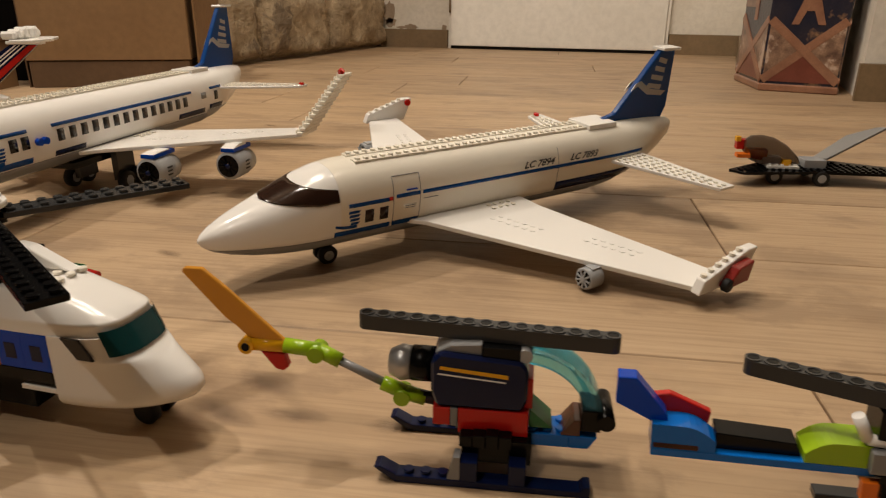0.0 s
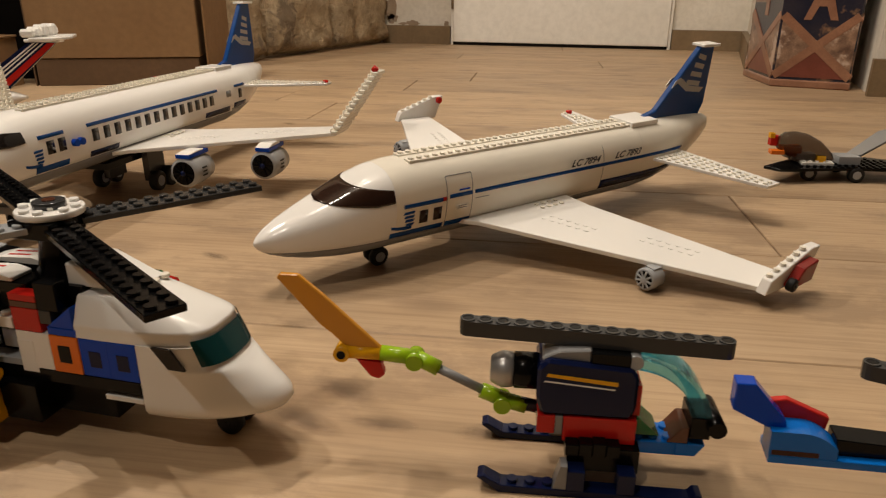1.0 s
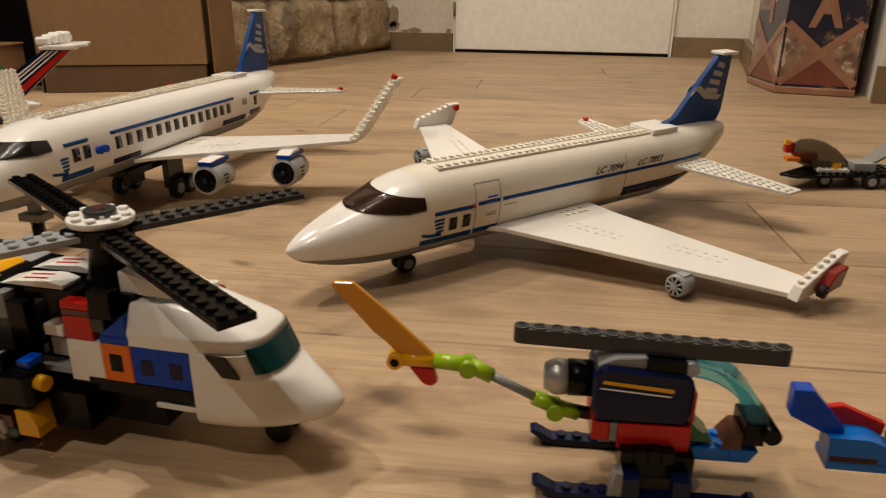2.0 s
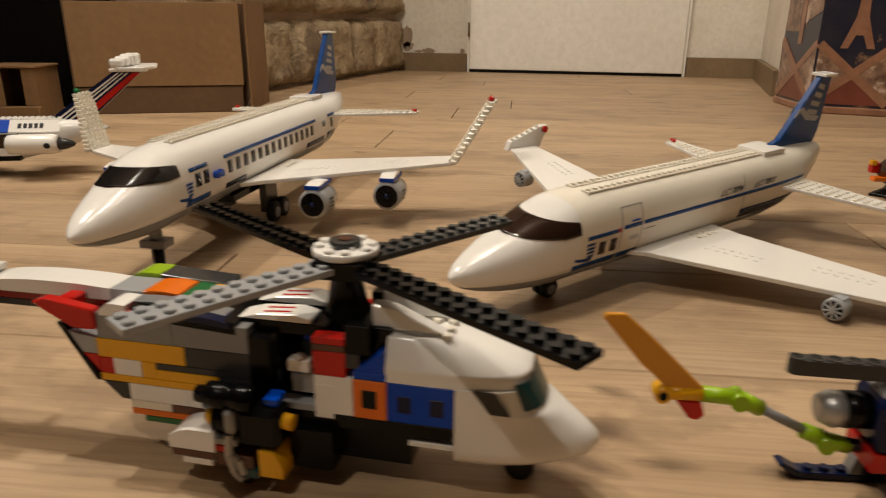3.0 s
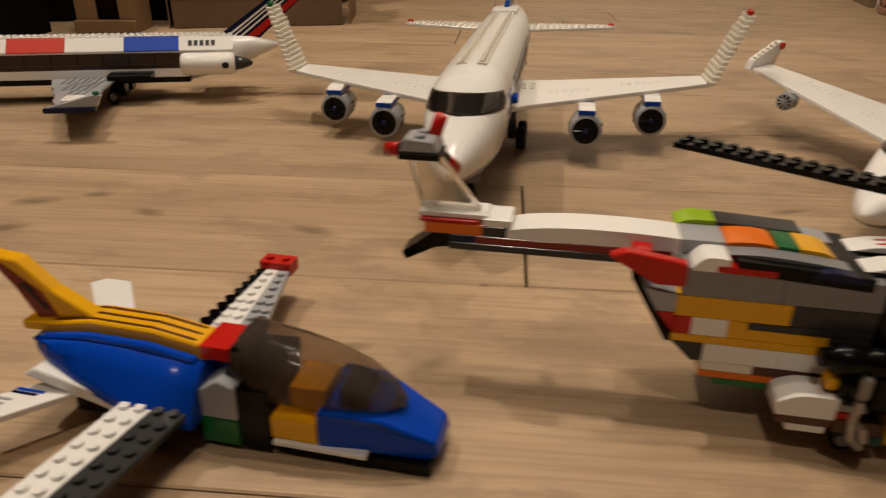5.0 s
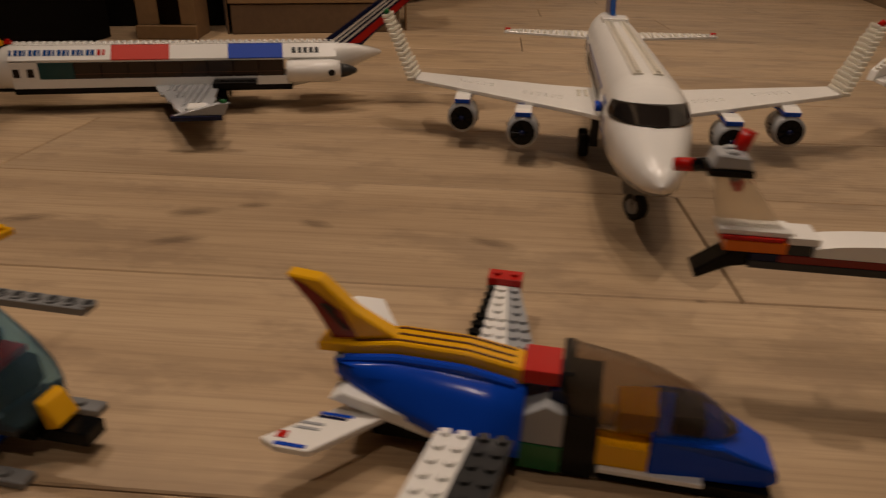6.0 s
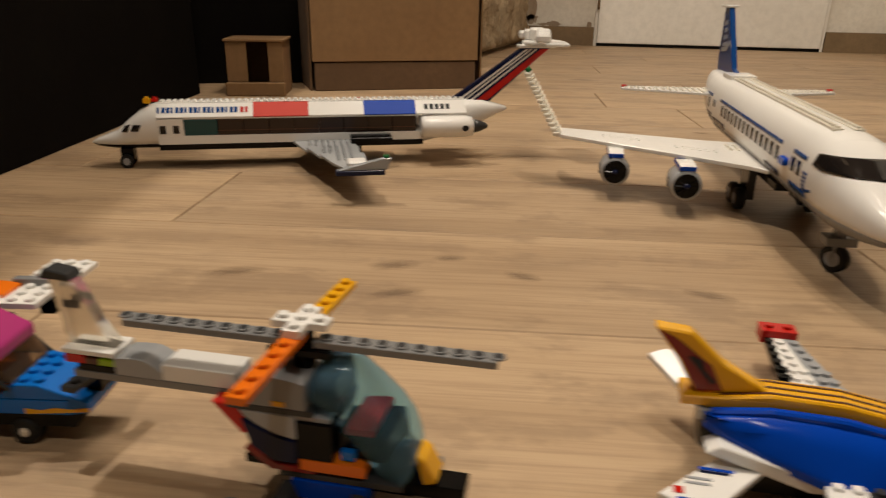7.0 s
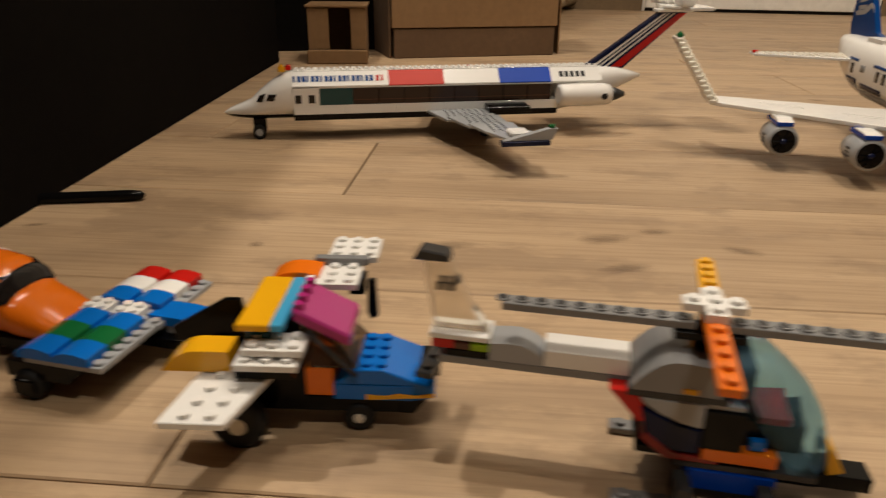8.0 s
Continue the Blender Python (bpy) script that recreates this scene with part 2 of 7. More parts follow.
def curved(parent, mat, x0, x1, y0, y1, z0, z1, rise0=0.0, rise1=0.0, name="curved_slope", label=""):
    """A curved slope: full height in the middle, falling to rise0 and rise1 (parts of the height) at its ends."""
    k, pts = 10, []
    for i in range(k + 1):
        s = i / k
        h = 1 - (1 - rise0) * max(0, 1 - 2 * s) ** 2 - (1 - rise1) * max(0, 2 * s - 1) ** 2
        pts.append((x0 + s * (x1 - x0), z0 + max(0.02, h) * (z1 - z0)))
    return part(name, prism([(x0, z0)] + pts + [(x1, z0)], y0, y1), mat, parent, label)


def wheel(parent, x, y, z, r, w, rim=LGREY, name="wheel", k=0.58):
    bm = bmesh.new()
    lathe(bm, (x, y - w / 2, z), (0, 1, 0), ((0, r * 0.82), (w * 0.15, r), (w * 0.85, r), (w, r * 0.82)), 20)
    tyre = part(name, bm, RUBBER, parent)
    bm = bmesh.new()
    lathe(bm, (x, y - w / 2 - 0.0004, z), (0, 1, 0), ((0, r * k * 0.9), (w * 0.2, r * k), (w * 0.8, r * k), (w + 0.0008, r * k * 0.9)), 16)
    rod(bm, (x, y - w / 2 - 0.001, z), (x, y + w / 2 + 0.001, z), r * 0.2, n=8)
    part("rim", bm, rim, tyre)
    return tyre


def beam(parent, mat, n, a, direction, z, name="rotor_beam", label="", thick=0.0078):
    """A studless beam with n holes."""
    d = Vector(direction).normalized()
    s = Vector((-d.y, d.x, 0))
    a = Vector((a[0], a[1], z))
    bm = bmesh.new()
    w, k = 0.0037, 6
    loop = []
    for c, sign in ((a, -1), (a + d * U * (n - 1), 1)):
        for i in range(k + 1):
            ang = -math.pi / 2 + math.pi * i / k
            loop.append(c + (d * math.cos(ang) + s * math.sin(ang)) * w * sign)
    lo = [bm.verts.new(p) for p in loop]
    hi = [bm.verts.new(p + Vector((0, 0, thick - 0.0006))) for p in loop]
    m = len(loop)
    bm.faces.new(lo[::-1])
    bm.faces.new(hi)
    for i in range(m):
        bm.faces.new((lo[i], lo[(i + 1) % m], hi[(i + 1) % m], hi[i]))
    for j in range(n):
        c = a + d * U * j + Vector((0, 0, thick - 0.0006))
        ring = []
        for r, h in ((0.0036, 0.0), (0.0036, 0.0006), (0.0026, 0.0006), (0.0024, -0.0)):
            ring.append([bm.verts.new(c + Vector((r * math.cos(2 * math.pi * i / 14), r * math.sin(2 * math.pi * i / 14), h))) for i in range(14)])
        for r0, r1 in zip(ring, ring[1:]):
            for i in range(14):
                bm.faces.new((r0[i], r0[(i + 1) % 14], r1[(i + 1) % 14], r1[i]))
    ob = part(name, bm, mat, parent, label)
    # solid black discs give the holes their inner shade
    for j in range(n):
        c = a + d * U * j
        part("hole", rod(bmesh.new(), c + Vector((0, 0, thick - 0.0008)), c + Vector((0, 0, thick - 0.0003)), 0.0024, n=12), BLACK, ob)
    return ob


def wall_box(name, x0, x1, y0, y1, z0, z1, mat, label, category="wall"):
    bm = box_bm(x0, x1, y0, y1, z0, z1)
    return tagged(part(name, bm, mat, None), label, category, "", "structure")

# ---- the room ----
def slanted_wall(name, pts, z0, z1, mat, label, category="wall"):
    return tagged(part(name, slab(pts, z0, z1), mat, None), label, category, "", "structure")


wall_box("wall_north", -0.78, 0.70, 3.22, 3.37, 0.0, 2.45, PLASTER, "old white plaster wall with flaking paint beside the door")
slanted_wall("wall_east", [(0.702, 3.37), (0.688, 3.22), (0.598, 2.54), (0.77, 2.54), (0.86, 3.37)], 0.0, 2.45, PLASTER, "white plaster side wall beside the printed bin")
wall_box("wall_alcove", 0.772, 0.90, 2.541, 2.65, 0.0, 2.45, PLASTER, "white plaster wall closing the niche behind the bin")
slanted_wall("wall_east_front", [(0.765, 2.062), (2.30, 2.10), (2.30, 2.54), (0.835, 2.54)], 0.0, 2.45, PLASTER, "white plaster wall end with brown skirting")
# unseen closing walls and ceiling, added dark so little light bounces back
wall_box("wall_far_east", 2.3, 2.42, -2.3, 2.2, 0.0, 2.45, DARKWALL, "unseen dark brown wall closing the room, limits bounce light")
wall_box("wall_south", -2.4, 2.42, -2.42, -2.3, 0.0, 2.45, DARKWALL, "unseen dark brown wall closing the room, limits bounce light")
wall_box("wall_west", -2.52, -2.4, -2.42, 3.37, 0.0, 2.45, DARKWALL, "unseen dark brown wall closing the room, limits bounce light")
wall_box("wall_north_west", -2.4, -0.99, 3.22, 3.37, 0.0, 2.45, DARKWALL, "unseen dark brown wall closing the room, limits bounce light")
wall_box("ceiling", -2.52, 2.42, -2.42, 3.37, 2.45, 2.55, CEILING, "unseen dark brown ceiling, limits bounce light", "ceiling")
wall_box("baseboard", -0.745, -0.455, 3.197, 3.218, 0.0, 0.072, SKIRT, "brown wooden skirting board left of the white door", "skirting")
wall_box("baseboard", 0.416, 0.680, 3.197, 3.218, 0.0, 0.074, SKIRT, "brown wooden skirting board beside the white door", "skirting")
slanted_wall("baseboard", [(0.664, 3.195), (0.684, 3.195), (0.597, 2.542), (0.577, 2.542)], 0.0, 0.074, SKIRT, "brown wooden skirting board along the side wall", "skirting")
slanted_wall("baseboard", [(0.752, 2.037), (2.20, 2.073), (2.20, 2.095), (0.755, 2.059)], 0.0, 0.080, SKIRT, "brown wooden skirting board on the wall end", "skirting")

door = thing("door_1", pose(0, 0, 0), "closed white painted door above a dark threshold gap", "door", "", "structure")
part("door_leaf", box_bm(-0.441, 0.402, 3.194, 3.218, 0.012, 2.06, 0.002), DOORPAINT, door)
# black strip drawn for the shade in the gap under the leaf
part("threshold_gap", box_bm(-0.441, 0.402, 3.200, 3.219, 0.0, 0.0118), BLACK, door)
for jx in (-0.452, 0.403):
    part("door_frame", box_bm(jx, jx + 0.010, 3.202, 3.219, 0.0, 2.07), DOORPAINT, door)
bm = bmesh.new()
rod(bm, (-0.444, 3.192, 0.140), (-0.444, 3.192, 0.195), 0.005)
part("hinge", bm, SKIRT, door)

# flaked plaster patches on the north wall
rnd = random.Random(5)
for cx, cz, rx, rz in ((-0.715, 0.135, 0.030, 0.052), (-0.705, 0.098, 0.028, 0.022), (-0.620, 0.080, 0.034, 0.012), (-0.66, 0.078, 0.02, 0.006), (-0.475, 0.08, 0.012, 0.012)):
    pts = [(cx + rx * math.cos(a) * rnd.uniform(0.6, 1.1), cz + rz * math.sin(a) * rnd.uniform(0.6, 1.1)) for a in [2 * math.pi * i / 18 for i in range(18)]]
    tagged(part("flaked_plaster", prism(pts, 3.2185, 3.232), BAREPLASTER, None), "bare patch where the white paint flaked off the wall", "wall patch", "flaked patches", "structure")


def stone_wall():
    """A rough rubble wall: irregular stones proud of recessed mortar."""
    a, b = Vector((-0.728, 3.22, 0)), Vector((-0.955, 1.98, 0))
    d = (b - a).normalized()
    n = Vector((-d.y, d.x, 0))
    if n.x < 0:
        n = -n
    root = thing("wall_stone", pose(0, 0, 0), "rough brown sandstone rubble wall with uneven stones", "stone wall", "", "structure")
    length = (b - a).length
    part("mortar", slab([(a - n * 0.03)[:2], (b - n * 0.03)[:2], (b - n * 0.25)[:2], (a - n * 0.25)[:2]], 0, 2.45), BAREPLASTER, root)
    r = random.Random(11)
    z = 0.0
    while z < 0.75:
        h = r.uniform(0.17, 0.27)
        u = -r.uniform(0, 0.1)
        while u < length:
            w = r.uniform(0.24, 0.52)
            u0, u1 = max(0, u) + 0.003, min(length, u + w) - 0.003
            u += w
            if u1 - u0 < 0.04:
                continue
            bm = bmesh.new()
            nu, nz = max(4, int((u1 - u0) / 0.022)), max(4, int(h / 0.022))
            ph = r.uniform(0, 50)
            grid = []
            for i in range(nu + 1):
                col = []
                for j in range(nz + 1):
                    s, t = i / nu, j / nz
                    edge = min(s, 1 - s, t, 1 - t)
                    nz_ = noise.fractal(Vector((s * 3 * (u1 - u0) / 0.2 + ph, t * 3, ph)), 0.8, 2.1, 4)
                    out = (0.030 * min(1, edge * 9) ** 0.5 + 0.022 * nz_) if edge > 0 else -0.03
                    p = a + d * (u0 + (u1 - u0) * s + 0.010 * noise.noise(Vector((t * 3 + ph, s, 1)))) + n * (out - 0.012) + Vector((0, 0, max(-0.001, z + 0.004 + (h - 0.008) * t + 0.008 * noise.noise(Vector((s * 3, ph, t)))) if z > 0 or t > 0 else 0))
                    col.append(bm.verts.new(p))
                grid.append(col)
            for i in range(nu):
                for j in range(nz):
                    bm.faces.new((grid[i][j], grid[i + 1][j], grid[i + 1][j + 1], grid[i][j + 1])).smooth = True
            bmesh.ops.recalc_face_normals(bm, faces=bm.faces[:])
            part("stone", bm, STONE, root)
        z += h


stone_wall()


def cardboard_box():
    """A tall closed carton: board walls, dark base band, seams and an open side flap."""
    a, b = Vector((-1.091, 1.683)), Vector((-0.755, 1.829))
    ang = math.degrees(math.atan2((b - a).y, (b - a).x))
    w = (b - a).length
    root = thing("cardboard_box", pose(a.x, a.y, 0, 0, 0, ang), "large brown corrugated cardboard box with a darker bottom band", "box")
    part("front_panel", box_bm(0, w, 0, 0.005, 0.062, 0.245, 0.001), CARD, root)
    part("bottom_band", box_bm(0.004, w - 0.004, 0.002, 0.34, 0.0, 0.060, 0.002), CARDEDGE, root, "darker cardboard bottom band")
    part("side_panel", box_bm(w - 0.005, w, 0.006, 0.34, 0.062, 0.245, 0.001), CARD, root)
    part("side_panel", box_bm(0, 0.005, 0.006, 0.34, 0.062, 0.245, 0.001), CARD, root)
    part("back_panel", box_bm(0.006, w - 0.006, 0.335, 0.34, 0.062, 0.245, 0.001), CARD, root)
    part("top_panel", box_bm(0.006, w - 0.006, 0.006, 0.334, 0.236, 0.243, 0.001), CARD, root)
    part("corner_flap", slab([(w + 0.012, 0.02), (w + 0.016, 0.022), (w + 0.05, 0.20), (w + 0.045, 0.20)], 0.0, 0.250), CARD, root)
    part("edge_flap", slab([(-0.006, 0.01), (-0.002, 0.008), (-0.012, 0.16), (-0.017, 0.16)], 0.0, 0.248), CARDEDGE, root, "dark folded cardboard flap")


def small_carton():
    """A little open carton: front with a cut-out, hollow behind, a lip at the bottom."""
    a, b = Vector((-1.238, 1.585)), Vector((-1.127, 1.611))
    ang = math.degrees(math.atan2((b - a).y, (b - a).x))
    w = (b - a).length
    root = thing("small_cardboard_box", pose(a.x, a.y, 0, 0, 0, ang), "small brown cardboard box with a cut-out front", "box")
    part("front_side", box_bm(0, w * 0.36, 0, 0.003, 0.028, 0.106), CARD, root)
    part("front_side", box_bm(w * 0.74, w, 0, 0.003, 0.028, 0.106), CARD, root)
    part("front_lip", box_bm(-0.003, w + 0.003, -0.012, 0.001, 0.0, 0.027, 0.002), CARD, root)
    part("lid", box_bm(-0.004, w + 0.004, -0.004, 0.10, 0.107, 0.112, 0.001), CARD, root)
    part("side_panel", box_bm(0, 0.003, 0.004, 0.10, 0.0, 0.106), CARD, root)
    part("side_panel", box_bm(w - 0.003, w, 0.004, 0.10, 0.0, 0.106), CARD, root)
    part("back_panel", box_bm(0.004, w - 0.004, 0.097, 0.10, 0.0, 0.106), CARDEDGE, root)


def dark_cabinet():
    root = thing("black_cabinet", pose(-1.190, 0.80, 0, 0, 0, 8.3), "tall black-brown cabinet side standing on the floor", "cabinet")
    part("side_panel", box_bm(-0.025, 0, -1.2, 0.80, 0.0, 1.2, 0.002), DARKBOARD, root)
    part("body", box_bm(-0.5, -0.027, -1.2, 0.80, 0.006, 1.19, 0.002), DARKBOARD, root)
    back = thing("black_board", pose(-1.28, 1.77, 0, 0, 0, 21), "black board leaning behind the cardboard boxes", "board")
    part("panel", box_bm(-0.42, 0.20, 0.0, 0.02, 0.0, 0.9, 0.002), DARKBOARD, back)


def printed_bin():
    """A six-sided tin bin printed with a lattice of copper bands, photos and a tower."""
    root = thing("printed_bin", pose(0.667, 2.300, 0), "six-sided dark bin printed with copper bands and a tower", "bin")
    hgt = 0.46
    sides = [(-0.089, -0.130), (0.073, -0.170), (0.110, 0.010), (0.060, 0.165), (-0.085, 0.180), (-0.114, 0.085)]
    part("body", slab(sides, 0.0, hgt, 0.004), TINDARK, root)
    part("foot_rim", slab([(x * 1.03, y * 1.03) for x, y in sides], 0.0, 0.018, 0.003), TINPINK, root, "copper pink foot rim")
    for i in range(6):
        p, q = Vector(sides[i]), Vector(sides[(i + 1) % 6])
        mid = (p + q) / 2
        ang = math.degrees(math.atan2((q - p).y, (q - p).x))
        face = Matrix.Translation((mid.x, mid.y, 0)) @ pose(0, 0, 0, 0, 0, ang)
        half = (q - p).length / 2

        def flat(outline, off, mat, name):
            bm = prism(outline, -off, 0.001)
            bm.transform(face)
            part(name, bm, mat, root)

        def bar(x0, z0, x1, z1, w, off=0.0022, mat=TINPINK):
            d = Vector((x1 - x0, z1 - z0)).normalized()
            s = Vector((-d.y, d.x)) * w / 2
            flat([(x0 + s.x, z0 + s.y), (x1 + s.x, z1 + s.y), (x1 - s.x, z1 - s.y), (x0 - s.x, z0 - s.y)], off, mat, "printed_band")
        flat([(-half + 0.004, 0.024), (half - 0.004, 0.024), (0.0, 0.084)], 0.0010, TINRED, "printed_panel")
        flat([(-half + 0.004, 0.03), (0.0, 0.09), (-half + 0.004, 0.16)], 0.0013, TINPHOTO, "printed_photo")
        flat([(half - 0.004, 0.03), (half - 0.004, 0.16), (0.0, 0.09)], 0.0013, TINPHOTO, "printed_photo")
        bar(-half + 0.002, 0.026, half - 0.004, 0.165, 0.019)
        bar(half - 0.002, 0.026, -half + 0.004, 0.165, 0.019, 0.0026)
        if i % 2 == 0:
            # the tower: splayed legs, waist and shaft
            flat([(-0.036, 0.155), (-0.020, 0.155), (-0.008, 0.185), (0.008, 0.185), (0.020, 0.155), (0.036, 0.155), (0.013, 0.225), (0.006, 0.33), (-0.006, 0.33), (-0.013, 0.225)], 0.0016, TINPINK, "printed_tower")
        else:
            bar(-0.002, 0.16, 0.002, hgt - 0.01, 0.022, 0.0016)
            flat([(-half + 0.004, 0.19), (-0.016, 0.19), (-0.016, 0.34), (-half + 0.004, 0.30)], 0.0012, TINPHOTO, "printed_photo")
            flat([(0.016, 0.21), (half - 0.004, 0.24), (half - 0.004, 0.33), (0.016, 0.31)], 0.0012, TINPHOTO, "printed_photo")


cardboard_box()
small_carton()
dark_cabinet()
printed_bin()


# ---- the airliners ----
N_SEC = 2.5


def airliner_profile(length):
    """(aft, half width, bottom, top) of the hull, heights above the belly."""
    L = length
    return [(0.000, 0.0015, 0.0195, 0.0222), (0.003, 0.0052, 0.0160, 0.0258), (0.010, 0.0105, 0.0118, 0.0305), (0.022, 0.0160, 0.0078, 0.0366),
            (0.038, 0.0215, 0.0044, 0.0432), (0.056, 0.0262, 0.0020, 0.0502), (0.072, 0.0292, 0.0006, 0.0570), (0.086, 0.0310, 0.0, 0.0628),
            (0.100, 0.0318, 0.0, 0.0672), (0.116, 0.0320, 0.0, 0.0696), (0.135, 0.0320, 0.0, 0.0705), (0.20, 0.0320, 0.0, 0.0705),
            (L - 0.25, 0.0320, 0.0, 0.0705), (L - 0.145, 0.0320, 0.0, 0.0705), (L - 0.11, 0.0312, 0.0040, 0.0705), (L - 0.08, 0.0285, 0.0115, 0.0704),
            (L - 0.05, 0.0235, 0.0225, 0.0700), (L - 0.025, 0.0170, 0.0345, 0.0688), (L - 0.008, 0.0115, 0.0450, 0.0668), (L, 0.0060, 0.0515, 0.0635)]


class Hull:
    def __init__(self, prof):
        self.s = [p[0] for p in prof]
        self.p = np.array(prof)

    def at(self, s):
        return [float(np.interp(s, self.s, self.p[:, k])) for k in (1, 2, 3)]

    def point(self, s, z, side, off=0.0):
        """The hull's surface at aft s and height z."""
        w, zb, zt = self.at(s)
        c, h = (zb + zt) / 2, max(1e-4, (zt - zb) / 2)
        k = min(1.0, abs((z - c) / h))
        y = w * max(0.0, 1 - k ** N_SEC) ** (1 / N_SEC)
        gy = (max(y, 1e-6) / w) ** (N_SEC - 1) / w
        gz = math.copysign(k ** (N_SEC - 1) / h, z - c)
        g = math.hypot(gy, gz) or 1
        return Vector((-s, side * (y + off * gy / g), z + off * gz / g))

    def shell(self, s0, s1, lo, hi, rows=9, step=0.012):
        """Both sides of the hull between the heights lo(s) and hi(s), joined over the top or under the bottom."""
        ss = sorted({s0, s1, *[s for s in self.s if s0 < s < s1], *np.arange(s0, s1, step).tolist()})
        bm = bmesh.new()
        rings = []
        for s in ss:
            w, zb, zt = self.at(s)
            a, b = max(zb, min(zt, lo(s))), min(zt, max(zb, hi(s)))
            c, h = (zb + zt) / 2, (zt - zb) / 2
            ta, tb = [math.asin(max(-1, min(1, (v - c) / h))) for v in (a, b)]
            zs = [c + h * math.sin(ta + (tb - ta) * i / rows) for i in range(rows + 1)]
            ring = [self.point(s, z, 1) for z in zs] + [self.point(s, z, -1) for z in zs[::-1]]
            rings.append([bm.verts.new(v) for v in ring])
        for r0, r1 in zip(rings, rings[1:]):
            k = len(r0)
            for i in range(k):
                f = bm.faces.new((r0[i], r1[i], r1[(i + 1) % k], r0[(i + 1) % k]))
                f.smooth = True
        for r in (rings[0], rings[-1]):
            for e in bm.faces.new(r).edges:
                e.smooth = False
        bmesh.ops.remove_doubles(bm, verts=bm.verts[:], dist=0.00002)
        bmesh.ops.recalc_face_normals(bm, faces=bm.faces[:])
        return bm

    def patch(self, s0, s1, z0, z1, side, off=0.00035, slant=0.0, thick=0.0006):
        """A thin printed or moulded piece that follows the hull; z0 and z1 may be functions of s."""
        f0 = z0 if callable(z0) else (lambda s: z0)
        f1 = z1 if callable(z1) else (lambda s: z1)
        n = max(2, int(abs(s1 - s0) / 0.006))
        m = max(2, int(abs(f1(s0) - f0(s0)) / 0.004))
        bm = bmesh.new()
        lay = []
        for o in (off, off - thick):
            lay.append([[bm.verts.new(self.point(s0 + (s1 - s0) * i / n + slant * j / m, f0(s0 + (s1 - s0) * i / n) * (1 - j / m) + f1(s0 + (s1 - s0) * i / n) * j / m, side, o)) for j in range(m + 1)] for i in range(n + 1)])
        for i in range(n):
            for j in range(m):
                for g in lay:
                    bm.faces.new((g[i][j], g[i + 1][j], g[i + 1][j + 1], g[i][j + 1])).smooth = True
        rim = [(i, 0) for i in range(n)] + [(n, j) for j in range(m)] + [(i, m) for i in range(n, 0, -1)] + [(0, j) for j in range(m, 0, -1)]
        for (i, j), (k, l) in zip(rim, rim[1:] + rim[:1]):
            bm.faces.new((lay[0][i][j], lay[0][k][l], lay[1][k][l], lay[1][i][j]))
        bmesh.ops.recalc_face_normals(bm, faces=bm.faces[:])
        return bm


def lettering(text, size, m, mat, parent, name="lettering"):
    cu = bpy.data.curves.new("letters", "FONT")
    cu.body, cu.size, cu.extrude, cu.align_x, cu.offset = text, size, 0.00012, "LEFT", 0.00016
    tmp = bpy.data.objects.new("letters", cu)
    me = bpy.data.meshes.new_from_object(tmp)
    bpy.data.objects.remove(tmp)
    me.materials.append(mat)
    ob = new(name, me)
    ob.parent = parent
    ob.matrix_local = m
    return ob


def wing(parent, hull, side, tip_s, tip_w, z_root, z_tip, mat):
    """One swept wing plate with raised groups of studs. Returns the function of its height."""
    rf, rb, tf, tb = tip_s - 0.118, tip_s + 0.012, tip_s, tip_s + 0.042

    def top(x, y):
        return z_root + (z_tip - z_root) * (abs(y) - 0.030) / (tip_w - 0.030)
    plan = [(-rf, 0.028), (-rf - 0.012, 0.040), (-tf, tip_w - 0.004), (-tf - 0.004, tip_w), (-tb, tip_w), (-rb - 0.004, 0.085), (-rb, 0.060), (-rb, 0.028)]
    bm = slab([(x, side * y) for x, y in plan], lambda x, y: top(x, y) - 0.0042, top, 0.0006)
    w = part("wing", bm, mat, parent)
    for w0, s_mid in ((0.075, tip_s - 0.045), (0.150, tip_s - 0.005)):
        sb = bmesh.new()
        for i in range(6):
            for j in range(2):
                yy, ss = w0 + i * 0.0075 - 0.012, s_mid + (j - 0.5) * 0.010 + i * 0.0026
                rod(sb, (-ss, side * yy, top(0, yy) - 0.0003), (-ss, side * yy, top(0, yy) + 0.0005), 0.0023, n=8)
        part("wing_studs", sb, WHITE, w)
    sb = bmesh.new()
    for i in range(4):
        for j in range(2):
            yy, ss = 0.036 + j * 0.008, rb - 0.045 + i * 0.008
            rod(sb, (-ss, side * yy, top(0, yy) - 0.0003), (-ss, side * yy, top(0, yy) + 0.0012), 0.0023, n=8)
    part("wing_studs", sb, AGED, w)
    return w, top


